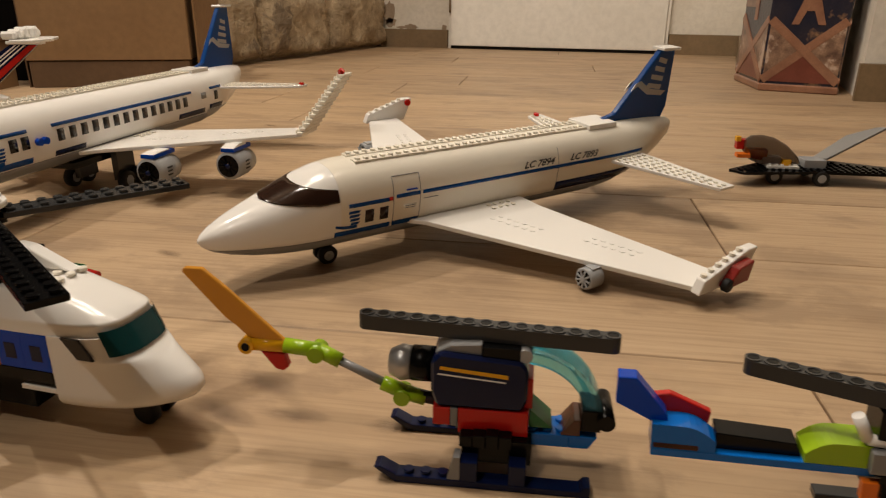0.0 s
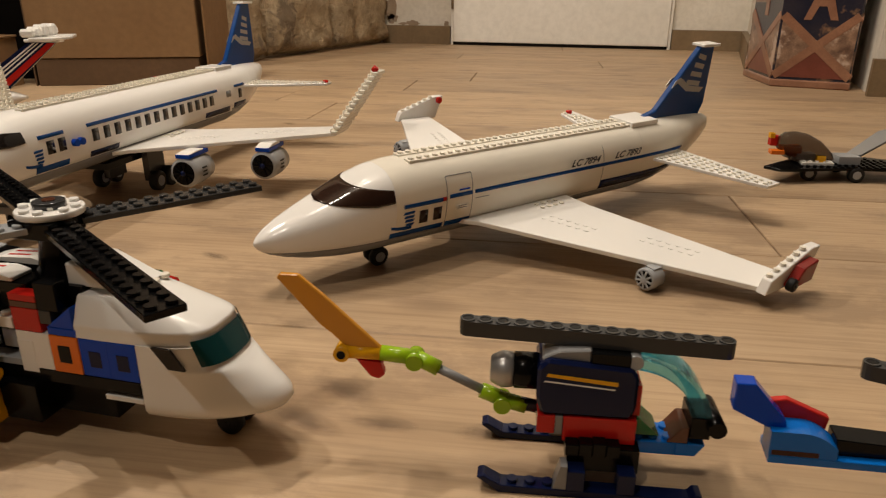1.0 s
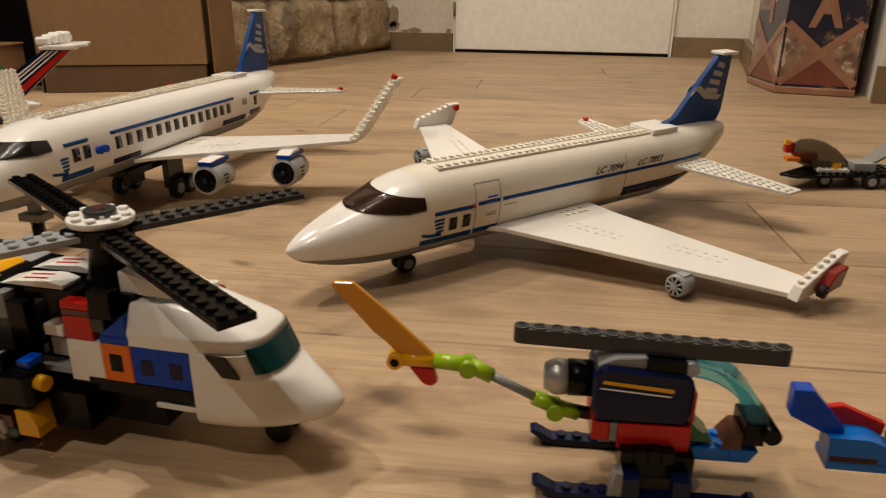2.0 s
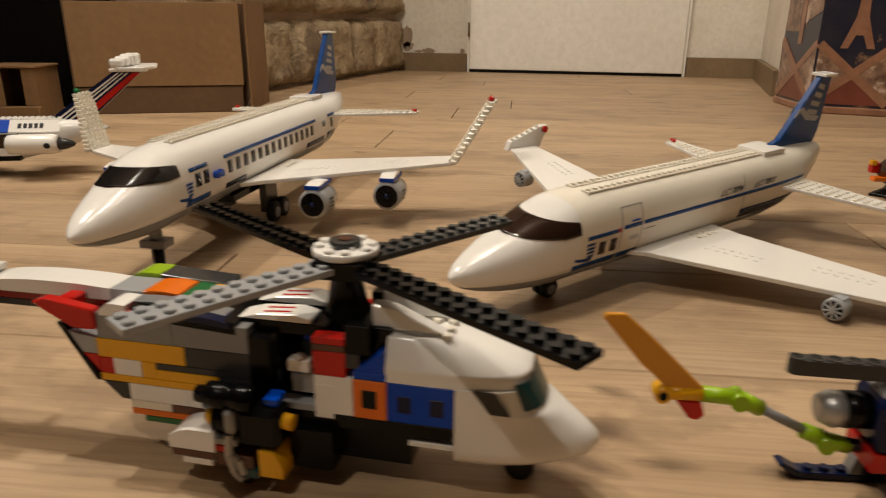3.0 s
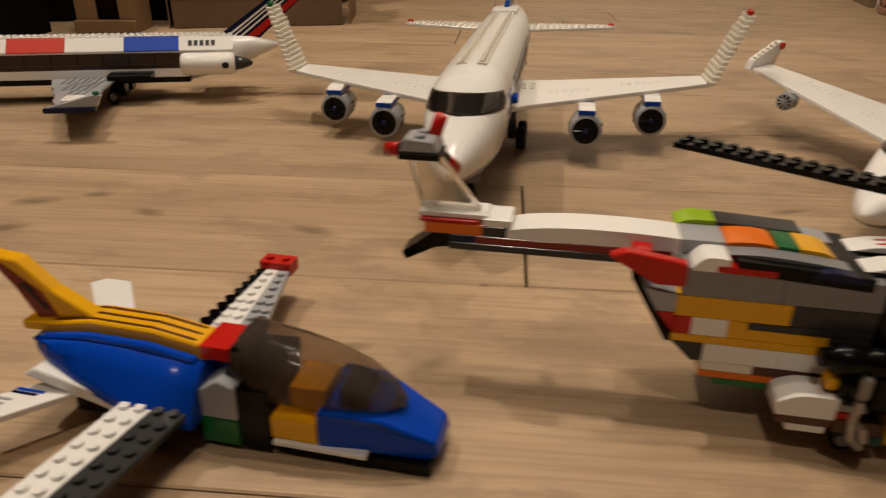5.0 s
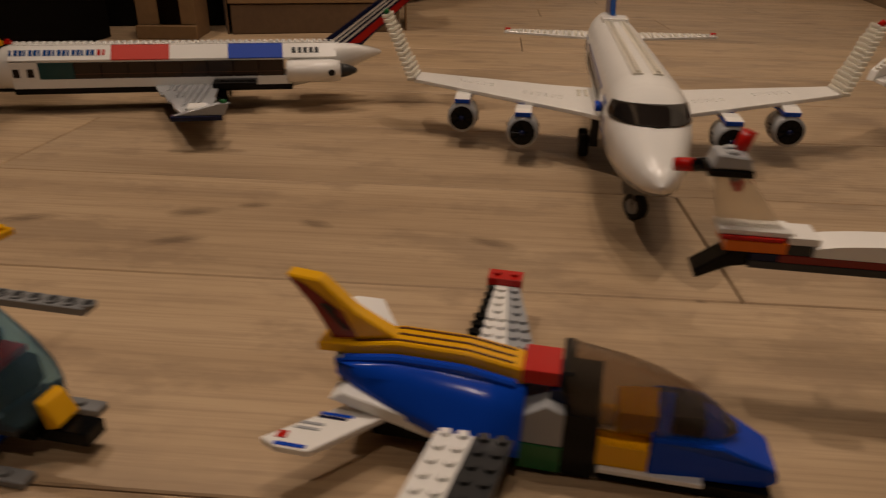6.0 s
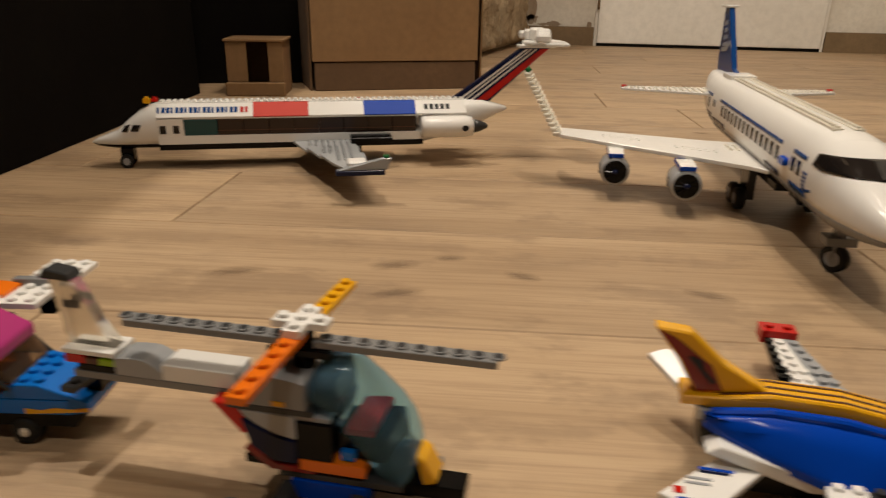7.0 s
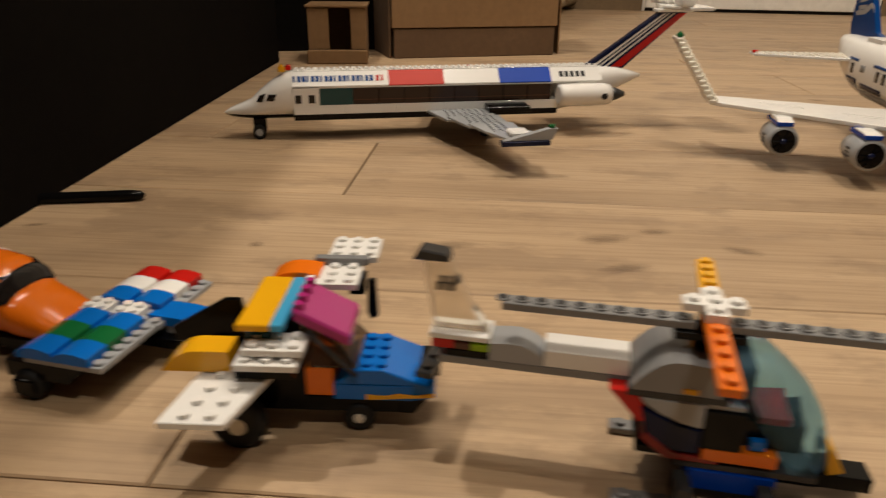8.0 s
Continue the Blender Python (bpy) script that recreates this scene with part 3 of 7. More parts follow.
def tailplane(parent, side, s, z, span, mat, tip):
    rows = 14
    plan = [(-(s - 0.050), 0.016), (-(s - 0.012), span - 0.010), (-(s - 0.008), span), (-(s + 0.014), span), (-(s + 0.010), 0.016)]
    ob = part("tailplane", slab([(x, side * y) for x, y in plan], z - 0.0032, z, 0.0004), mat, parent)
    bm = bmesh.new()
    for i in range(rows):
        yy = 0.028 + i * (span - 0.033) / (rows - 1)
        lead = s - 0.050 + 0.042 * (yy - 0.016) / (span - 0.016)
        k = max(2, int((s + 0.010 - lead) / U))
        for j in range(k):
            stud(bm, -(lead + 0.004 + j * (s + 0.010 - lead - 0.004) / k), side * yy, z, 8)
    part("tailplane_studs", bm, AGED, ob)
    if tip:
        bm = bmesh.new()
        rod(bm, (-(s + 0.002), side * (span - 0.004), z), (-(s + 0.002), side * (span - 0.004), z + 0.0034), 0.0038, n=12)
        part("tip_lamp", bm, RED, ob, "small round red tip lamp")


def bird(hull_or_none, parent, side, s, z, k, mat):
    """The line's emblem as plain bars: a curved body and four feathers."""
    for i in range(4):
        part("emblem_bar", hull_or_none.patch(s + k * (0.008 - 0.0008 * i), s + k * (0.0155 + 0.0002 * i), z + k * (0.0035 * i), z + k * (0.0035 * i + 0.0022), side, slant=k * 0.0012), mat, parent)
    part("emblem_bar", hull_or_none.patch(s - k * 0.006, s + k * 0.0145, lambda q: z + k * (-0.0035 + 0.0028 * max(0, (s + k * 0.006 - q) / (k * 0.012)) ** 1.3), lambda q: z + k * (-0.0005 + 0.0026 * max(0, (s + k * 0.004 - q) / (k * 0.012))), side), mat, parent)


def airliner(name, m, length, tip_s, belly, windows, label, tip_w=0.240, fin_top=0.152, tp=0.046, tp_s=0.080, root_z=0.0140, tip_z=0.0190):
    root = thing(name, m, label, "toy airplane", "toy airliners")
    L, b = length, belly
    prof = [(s, w, z0 + b, z1 + b) for s, w, z0, z1 in airliner_profile(L)]
    hull = Hull(prof)
    skin = WHITE if windows else AGED
    split = b + 0.0155
    part("nose", hull.shell(0, 0.105, lambda s: split, lambda s: 1, 12, 0.006), WHITE, root, "glossy white rounded nose")
    part("nose_underside", hull.shell(0.0, 0.105, lambda s: 0, lambda s: split - 0.00003, 7, 0.006), MGREY, root, "grey lower nose shell")
    part("fuselage", hull.shell(0.1051, L - 0.145, lambda s: split, lambda s: 1, 12, 0.03), skin, root)
    part("belly", hull.shell(0.1051, L - 0.145, lambda s: 0, lambda s: split - 0.00003, 7, 0.03), MGREY, root, "grey lower hull")
    part("tail_section", hull.shell(L - 0.1449, L, lambda s: b + 0.0190, lambda s: 1, 12, 0.008), skin, root)
    part("tail_underside", hull.shell(L - 0.1449, L - 0.062, lambda s: 0, lambda s: b + 0.0190 - 0.00003, 7, 0.008), MGREY, root, "grey lower tail shell")
    # cockpit window: a wrap-round band
    glass = BROWNGLASS if not windows else DARKGLASS
    skin_out = Hull([(s, w + 0.0006, z0 - 0.0006, z1 + 0.0006) for s, w, z0, z1 in prof])
    bm = skin_out.shell(0.049, 0.104, lambda s: b + 0.0486 - 0.085 * (s - 0.049) + 0.15 * max(0, s - 0.088), lambda s: 1 if s < 0.074 else b + 0.0590 - 0.110 * (s - 0.074), 9, 0.003)
    part("cockpit_window", bm, glass, root, "glossy dark wrap-round cockpit window")
    # stripes, doors, windows, emblem on both sides
    for side in (1, -1):
        z1 = b + 0.0400 + (0.006 if windows else 0)
        if windows:
            part("stripe", hull.patch(0.118, 0.150, z1, z1 + 0.0034, side), FINBLUE, root)
            part("stripe", hull.patch(0.182, 0.432, z1, z1 + 0.0034, side), FINBLUE, root)
            part("stripe", hull.patch(0.478, 0.508, z1, z1 + 0.0034, side), FINBLUE, root)
            part("stripe", hull.patch(0.110, 0.152, b + 0.0165, b + 0.0220, side), FINBLUE, root)
            part("stripe", hull.patch(0.182, 0.226, b + 0.0165, b + 0.0220, side), NAVY, root)
            part("stripe", hull.patch(0.400, 0.462, b + 0.0170, b + 0.0235, side), NAVY, root)
            part("stripe", hull.patch(0.474, 0.512, b + 0.0195, b + 0.0260, side), NAVY, root)
            cols = [0.126, 0.1405] + [0.187 + 0.0172 * i for i in range(windows)] + [0.488]
            for s in cols:
                part("window", hull.patch(s, s + 0.0094, z1 - 0.0150, z1 - 0.0028, side, 0.0004), DARKGLASS, root)
            bm = bmesh.new()
            y = hull.point(0.164, b + 0.036, side).y
            for k in (0.160, 0.168):
                rod(bm, (-k, y, b + 0.0355), (-k, y + side * 0.0045, b + 0.0355), 0.0036, n=12)
            part("door_stud", bm, BLUE, root, "pair of round blue studs")
            part("door_panel", hull.patch(0.454, 0.466, b + 0.036, b + 0.044, side, 0.0005), MGREY, root)
        else:
            part("stripe", hull.patch(0.112, 0.150, z1, z1 + 0.0032, side), FINBLUE, root)
            part("stripe_mark", hull.patch(0.1502, 0.1535, z1 + 0.0002, z1 + 0.0034, side, 0.0005), RED, root)
            part("stripe", hull.patch(0.157, 0.181, z1 + 0.0012, z1 + 0.0044, side), FINBLUE, root)
            part("stripe", hull.patch(0.184, L - 0.072, z1 + 0.0012, z1 + 0.0044, side), FINBLUE, root)
            part("stripe", hull.patch(0.100, 0.152, b + 0.0160, b + 0.0205, side), FINBLUE, root)
            part("stripe", hull.patch(0.1545, 0.181, b + 0.0160, b + 0.0205, side), FINBLUE, root)
            part("stripe", hull.patch(L - 0.205, L - 0.085, b + 0.0165, b + 0.0262, side), NAVY, root)
            for s in (0.127, 0.141):
                part("window", hull.patch(s, s + 0.0080, z1 - 0.0150, z1 - 0.0040, side, 0.0005), BROWNGLASS, root)
            # door outline, notice plate and small print as bars
            for s0, s1, q0, q1 in ((0.1538, 0.1544, 0.018, 0.059), (0.1808, 0.1814, 0.018, 0.059), (0.1544, 0.1808, 0.0588, 0.0594)):
                part("door_seam", hull.patch(s0, s1, b + q0, b + q1, side, 0.0002), MGREY, root)
            part("notice_plate", hull.patch(0.164, 0.177, b + 0.0300, b + 0.0345, side, 0.0008), AGED, root)
            for q in (0.0312, 0.0330):
                part("print_bar", hull.patch(0.1655, 0.1755, b + q, b + q + 0.0005, side, 0.0011), MGREY, root)
            part("print_bar", hull.patch(0.167, 0.178, z1 + 0.0062, z1 + 0.0075, side), BLUE, root)
            part("print_bar", hull.patch(0.185, 0.200, b + 0.0365, b + 0.0371, side), MGREY, root)
            part("panel_seam", hull.patch(L - 0.2055, L - 0.2050, b + 0.018, b + 0.060, side, 0.0002), MGREY, root)
            if side == 1:
                for txt, s in (("LC 7894", L - 0.252), ("LC 7893", L - 0.190)):
                    p0 = hull.point(s, z1 + 0.0066, 1, 0.0008)
                    p1 = hull.point(s, z1 + 0.0140, 1, 0.0008)
                    lean = math.degrees(math.atan2(p0.y - p1.y, p1.z - p0.z))
                    lettering(txt, 0.0112, Matrix.Translation(p0) @ pose(0, 0, 0, 90 + lean, 0, 180), INK, root)
        bird(hull, root, side, 0.106 if not windows else 0.104, b + (0.0250 if not windows else 0.0255), 0.95, FINBLUE)
    # roof studs in two double rows on low strips
    for y0 in (0.0040, -0.0120) if not windows else (0.0040, -0.0120):
        bm = box_bm(-(L - 0.150), -0.128, y0, y0 + U, b + 0.0675, b + 0.0712)
        n = int((L - 0.278) / U)
        for i in range(n):
            stud(bm, -0.132 - i * U, y0 + U / 2, b + 0.0712, 8)
        part("roof_studs", bm, AGED, root, "yellowed white strip of studs")
    # fin
    fin = [(-(L - 0.130), b + 0.0702), (-(L - 0.098), b + 0.0780), (-(L - 0.040), b + fin_top), (-(L - 0.016), b + fin_top), (-(L - 0.012), b + 0.0800), (-(L - 0.018), b + 0.0660), (-(L - 0.10), b + 0.0685)]
    f = part("fin", prism(fin, -0.0036, 0.0036, 0.001), FINBLUE, root, "blue swept tail fin with a pale bird-like emblem")
    part("fin_cap", box_bm(-(L - 0.012), -(L - 0.042), -0.0080, 0.0080, b + fin_top + 0.0001, b + fin_top + 0.0031, 0.0004), WHITE, f, "white fin cap plate")
    for side in (1, -1):
        y0, y1 = sorted((side * 0.0036, side * 0.0040))
        for i in range(4):
            q = b + 0.100 + i * 0.0092
            x0 = -(L - 0.030) - 0.0006 * i
            part("emblem_bar", prism([(x0, q), (x0 + 0.024 - 0.0035 * i, q + 0.0035), (x0 + 0.023 - 0.0035 * i, q + 0.0085), (x0 - 0.0006, q + 0.0055)], y0, y1), LGREY, f)
        part("emblem_bar", prism([(-(L - 0.080), b + 0.1005), (-(L - 0.070), b + 0.1060), (-(L - 0.052), b + 0.0960), (-(L - 0.026), b + 0.0930), (-(L - 0.020), b + 0.0980), (-(L - 0.048), b + 0.1020), (-(L - 0.066), b + 0.1115), (-(L - 0.074), b + 0.1085)], y0, y1), LGREY, f)
    part("tail_plate", box_bm(-(L - 0.108), -(L - 0.150), -0.0155, 0.0155, b + 0.0685, b + 0.0736, 0.0004), WHITE, root)
    for side in (1, -1):
        tailplane(root, side, L - tp_s, b + tp, 0.140, WHITE, bool(windows) or side < 0)
        w, top = wing(root, hull, side, tip_s, tip_w, b + root_z, b + tip_z, WHITE)
        zt = top(0, tip_w)
        if windows:
            # tall brick winglet, stepped like stacked plates
            steps = 14
            for i in range(steps):
                q0, q1 = i / steps, (i + 1) / steps
                y0 = side * (tip_w - 0.004 + 0.040 * q0)
                c0, c1 = tip_s - 0.004 + 0.046 * q0, tip_s + 0.040 + 0.030 * q0
                lo, hi = sorted((y0, y0 + side * 0.0075))
                bmw = box_bm(-c1, -c0, lo, hi, zt - 0.002 + 0.066 * q0, zt - 0.0024 + 0.066 * q1, 0.0008)
                for j in range(max(1, int((c1 - c0) / U))):
                    rod(bmw, (-(c0 + 0.004 + j * U), y0, zt + 0.066 * (q0 + q1) / 2), (-(c0 + 0.004 + j * U), y0 - side * 0.0016, zt + 0.066 * (q0 + q1) / 2), 0.0023, n=8)
                part("winglet_plate", bmw, AGED, root)
            bm = bmesh.new()
            rod(bm, (-(tip_s + 0.044), side * (tip_w + 0.034), zt + 0.064), (-(tip_s + 0.044), side * (tip_w + 0.038), zt + 0.0685), 0.0036, n=12)
            part("tip_lamp", bm, RED if side == 1 else GREEN, root, "small round wing tip lamp")
        else:
            out = [(-(tip_s - 0.004), zt - 0.003), (-(tip_s + 0.052), zt - 0.003), (-(tip_s + 0.062), zt + 0.0235), (-(tip_s + 0.050), zt + 0.0235), (-(tip_s + 0.000), zt + 0.0080)]
            lo, hi = sorted((side * (tip_w - 0.003), side * (tip_w + 0.005)))
            wl = part("winglet", prism(out, lo, hi, 0.0006), WHITE, root)
            bm = bmesh.new()
            for i in range(6):
                rod(bm, (-(tip_s + 0.004 + i * 0.008), side * tip_w, zt + 0.0085 + i * 0.0026), (-(tip_s + 0.004 + i * 0.008), side * tip_w, zt + 0.0112 + i * 0.0026), 0.0024, n=8)
            part("winglet_studs", bm, AGED, wl)
            bm = bmesh.new()
            if side == -1:
                rod(bm, (-(tip_s + 0.055), side * (tip_w - 0.003), zt + 0.019), (-(tip_s + 0.055), side * (tip_w - 0.006), zt + 0.019), 0.0040, n=12)
                part("tip_lamp", bm, RED, wl, "small round red tip lamp")
            else:
                bm.free()
                part("tip_slope", prism([(-(tip_s + 0.018), zt + 0.0), (-(tip_s + 0.046), zt + 0.001), (-(tip_s + 0.048), zt + 0.018), (-(tip_s + 0.030), zt + 0.015)], tip_w + 0.005, tip_w + 0.013, 0.0008), DRED, wl, "dark red slope brick")
                wheel(wl, -(tip_s + 0.022), tip_w + 0.010, zt + 0.002, 0.0052, 0.006, DGREY, "tip_wheel")
    return root, hull


def nose_gear(root, s, b, r, drop, zc=None):
    zc = zc or r
    part("gear_strut", box_bm(-s - 0.004, -s + 0.004, -0.004, 0.004, zc, b + 0.004), MGREY if drop else DGREY, root)
    if drop:
        part("gear_block", box_bm(-s - 0.008, -s + 0.008, -0.012, 0.012, zc + 0.0125, zc + 0.0195, 0.0004), MGREY, root)
    if drop:
        tyre = wheel(root, 0, 0, 0, r, 0.0085, k=0.62)
        tyre.matrix_local = Matrix.Translation((-s, 0, zc)) @ Matrix.Rotation(math.radians(38), 4, "Z")
    for y in () if drop else (-0.0045, 0.0045):
        wheel(root, -s, y, zc, r, 0.0062)


def jet_engine(root, s, w, zc, r, wing_z):
    bm = bmesh.new()
    lathe(bm, (-s, w, zc), (-1, 0, 0), ((0.0, r * 0.80), (0.0015, r * 0.98), (0.006, r), (0.026, r), (0.040, r * 0.86), (0.041, r * 0.6)), 28)
    eng = part("engine", bm, LGREY, root, "light grey round engine pod")
    bm = bmesh.new()
    lathe(bm, (-s + 0.0004, w, zc), (-1, 0, 0), ((0.0, r * 0.79), (0.002, r * 0.78)), 24)
    part("intake", bm, BLACK, eng, "black turbine intake")
    for i in range(10):
        a = 2 * math.pi * i / 10
        part("fan_blade", rod(bmesh.new(), (-s + 0.0012, w, zc), (-s + 0.0008, w + r * 0.72 * math.cos(a), zc + r * 0.72 * math.sin(a)), r * 0.06, n=5), BLACK, eng)
    bm = bmesh.new()
    lathe(bm, (-s + 0.004, w, zc), (-1, 0, 0), ((0.0, 0.0008), (0.002, r * 0.2), (0.004, r * 0.22)), 12)
    part("fan_hub", bm, NAVY, eng)
    part("pylon_plate", box_bm(-s - 0.040, -s - 0.001, w - 0.008, w + 0.008, zc + r * 0.97, zc + r * 0.97 + 0.0042, 0.0003), BLUE, eng, "blue pylon plate")
    part("pylon", prism([(-s - 0.001, zc + r * 0.97 + 0.0043), (-s - 0.030, zc + r * 0.97 + 0.0043), (-s - 0.030, wing_z - 0.0040), (-s - 0.013, wing_z - 0.0040)], w - 0.008, w + 0.008, 0.0003), WHITE, eng, "white sloped pylon brick")
    for k in (-1, 1):
        for q in (-0.004, 0.0, 0.004):
            part("engine_mark", box_bm(-s - 0.020, -s - 0.012, w + k * (r - 0.0006), w + k * (r + 0.0003), zc + q - 0.0008, zc + q + 0.0008), INK, eng)


P1 = pose(-0.3287, 0.7097, 0.001, 0, 0, -88.9) @ pose(0, 0, 0, 0.6, 0, 0)
plane_a, hull_a = airliner("four_engine_airliner", P1, 0.614, 0.333, 0.0425, 14, "white toy airliner with blue stripes, four engines and upturned winglets", tip_w=0.230, tp_s=0.064)
for sd in (1, -1):
    jet_engine(plane_a, 0.229, sd * 0.099, 0.0335, 0.0158, 0.0425 + 0.0160)
    jet_engine(plane_a, 0.278, sd * 0.165, 0.0330, 0.0158, 0.0425 + 0.0176)
    part("gear_leg", box_bm(-0.300, -0.270, sd * 0.026 - 0.004, sd * 0.026 + 0.004, 0.011, 0.048, 0.0004), DGREY, plane_a)
    for s in (0.273, 0.297):
        wheel(plane_a, -s, sd * 0.036, 0.0115, 0.0115, 0.010)
nose_gear(plane_a, 0.104, 0.0425, 0.0115, True)
brick(plane_a, BLACK, -0.340, -0.215, -0.020, 0.020, 0.0425 - 0.006, 0.0425 + 0.001, name="keel_block")

P2 = pose(-0.058, 0.7533, -0.0036, 0, 0, -129.7) @ pose(0, 0, 0, -6.55, 0, 0)
plane_b, hull_b = airliner("twin_airliner", P2, 0.552, 0.289, 0.0240, 0, "yellowed white toy airliner with blue stripe, leaning on one wing", fin_top=0.143, tp=0.038, root_z=0.0185, tip_z=0.0225)
for sd in (1, -1):
    bm = bmesh.new()
    lathe(bm, (-0.242, sd * 0.172, 0.0338), (-1, 0, 0), ((0.0, 0.0080), (0.001, 0.0090), (0.014, 0.0090), (0.015, 0.0076)), 20)
    hub = part("underwing_wheel", bm, LGREY, plane_b, "grey spoked wheel under the wing")
    # black disc behind the spokes, coloured as the recess's shade
    bm = bmesh.new()
    lathe(bm, (-0.2418, sd * 0.172, 0.0338), (-1, 0, 0), ((0.0, 0.0070), (0.002, 0.0070)), 20)
    part("wheel_hollow", bm, BLACK, hub)
    bm = bmesh.new()
    for i in range(9):
        a = 2 * math.pi * i / 9
        rod(bm, (-0.2414, sd * 0.172, 0.0338), (-0.2410, sd * 0.172 + 0.0072 * math.cos(a), 0.0338 + 0.0072 * math.sin(a)), 0.0009, n=5)
    rod(bm, (-0.2410, sd * 0.172, 0.0338), (-0.2400, sd * 0.172, 0.0338), 0.0022, n=10)
    part("spokes", bm, LGREY, hub)
    part("wheel_mount", box_bm(-0.256, -0.246, sd * 0.172 - 0.004, sd * 0.172 + 0.004, 0.0420, 0.0432), LGREY, hub)
nose_gear(plane_b, 0.107, 0.0240, 0.0085, False, 0.0122)


# ---- the low-winged airliner with tail engines ----
def tail_engine_airliner():
    root = thing("tail_engine_airliner", pose(-1.1265, 0.9933, 0, 0, 0, 200.2) @ Matrix.Diagonal((0.948, 0.948, 1.07, 1)), "white brick-built airliner with red and blue roof bricks and tail engines", "toy airplane", "toy airliners")
    prof = [(0.0, 0.002, 0.0285, 0.0310), (0.008, 0.008, 0.0255, 0.0365), (0.022, 0.0135, 0.0235, 0.0425), (0.034, 0.0170, 0.0225, 0.0480), (0.048, 0.0200, 0.0220, 0.0620), (0.062, 0.0225, 0.0220, 0.0740), (0.076, 0.0238, 0.0220, 0.0825), (0.086, 0.0240, 0.0220, 0.0855)]
    h = Hull(prof)
    part("nose", h.shell(0, 0.086, lambda s: 0.0285, lambda s: 1, 10, 0.006), WHITE, root)
    part("nose_underside", h.shell(0, 0.086, lambda s: 0, lambda s: 0.0284, 4, 0.006), BLACK, root)
    for sd in (1, -1):
        part("cockpit_window", h.patch(0.041, 0.049, 0.0465, lambda s: 0.0545 + (s - 0.041) * 0.4, sd, 0.0006, 0.004), DARKGLASS, root)
        part("cockpit_window", h.patch(0.0525, 0.0625, 0.0480, 0.0570, sd, 0.0006, 0.004), DARKGLASS, root)
        lo, hi = sorted((sd * 0.0236, sd * 0.0243))
        for s in (0.0885, 0.1050):
            part("window", box_bm(-s - 0.008, -s, lo, hi, 0.0440, 0.0555, 0.0003), DARKGLASS, root)
    W = 0.0240
    part("keel_plate", box_bm(-0.430, -0.0861, -W, W, 0.0220, 0.0284, 0.0003), BLACK, root, "black lower plates")
    for s0, s1 in ((0.0861, 0.150), (0.150, 0.214), (0.214, 0.278), (0.278, 0.342), (0.342, 0.430)):
        part("side_brick", box_bm(-s1, -s0 - 0.0001, -W, W, 0.0285, 0.0410, 0.0003), WHITE, root)
    part("side_brick", box_bm(-0.1185, -0.0861, -W, W, 0.0411, 0.0650, 0.0003), WHITE, root)
    part("cabin_window", box_bm(-0.160, -0.1186, -W, W, 0.0411, 0.0640, 0.0004), TEALDARK, root, "teal tinted window panel")
    for i in range(8):
        s0 = 0.1605 + i * 0.0325
        part("cabin_window", box_bm(-s0 - 0.0322, -s0, -W, W, 0.0411, 0.0640, 0.0006), BROWNGLASS, root, "dark smoked window panel")
        for sd in (1, -1):
            lo, hi = sorted((sd * W, sd * (W + 0.0004)))
            part("window_ledge", box_bm(-s0 - 0.0322, -s0, lo, hi, 0.0475, 0.0483), BROWN, root)
    part("window_rail", box_bm(-0.430, -0.1186, -W, W, 0.0641, 0.0660, 0.0002), WHITE, root)
    bands = ((0.0861, 0.206, WHITE), (0.206, 0.277, REDSATIN), (0.277, 0.350, WHITE), (0.350, 0.420, BLUESATIN), (0.420, 0.490, WHITE))
    for s0, s1, mat in bands:
        for sd in (1, -1):
            bm = bmesh.new()
            sec = [(sd * 0.0002, 0.0661), (sd * (W + 0.0002), 0.0661), (sd * (W + 0.0002), 0.0675), (sd * 0.0105, 0.0845), (sd * 0.0002, 0.0845)]
            a = [bm.verts.new((-s0 - 0.0001, y, z)) for y, z in sec]
            b = [bm.verts.new((-s1 + 0.0001, y, z)) for y, z in sec]
            bm.faces.new(a)
            bm.faces.new(b[::-1])
            for i in range(5):
                bm.faces.new((a[i], b[i], b[(i + 1) % 5], a[(i + 1) % 5]))
            bmesh.ops.recalc_face_normals(bm, faces=bm.faces[:])
            part("roof_slope", bm, mat, root, {REDSATIN: "red roof slope bricks", BLUESATIN: "blue roof slope bricks"}.get(mat, ""))
    brick(root, WHITE, -0.490, -0.0870, -0.008, 0.008, 0.0846, 0.0860, True, "roof_plate")
    # painted name and registration on the roof slope, as bars
    for s0, s1, mat in [(0.087 + 0.0056 * i, 0.087 + 0.0056 * i + (0.0042 if i % 3 else 0.0026), FINBLUE) for i in range(18)] + [(0.190, 0.194, RED), (0.196, 0.199, RED)] + [(0.432 + 0.0075 * i, 0.437 + 0.0075 * i, INK) for i in range(5)]:
        q0, q1 = 0.30, 0.70
        bm = bmesh.new()
        pts = [(W + 0.0006 - (W - 0.0105) * q, 0.0679 + 0.017 * q) for q in (q0, q1)]
        vs = [bm.verts.new(p) for p in ((-s0, *pts[0]), (-s1, *pts[0]), (-s1, *pts[1]), (-s0, *pts[1]))]
        bm.faces.new(vs)
        res = bmesh.ops.extrude_face_region(bm, geom=bm.faces[:])
        bmesh.ops.translate(bm, verts=[v for v in res["geom"] if isinstance(v, bmesh.types.BMVert)], vec=(0, -0.0005, -0.0004))
        bmesh.ops.recalc_face_normals(bm, faces=bm.faces[:])
        part("print_bar", bm, mat, root)
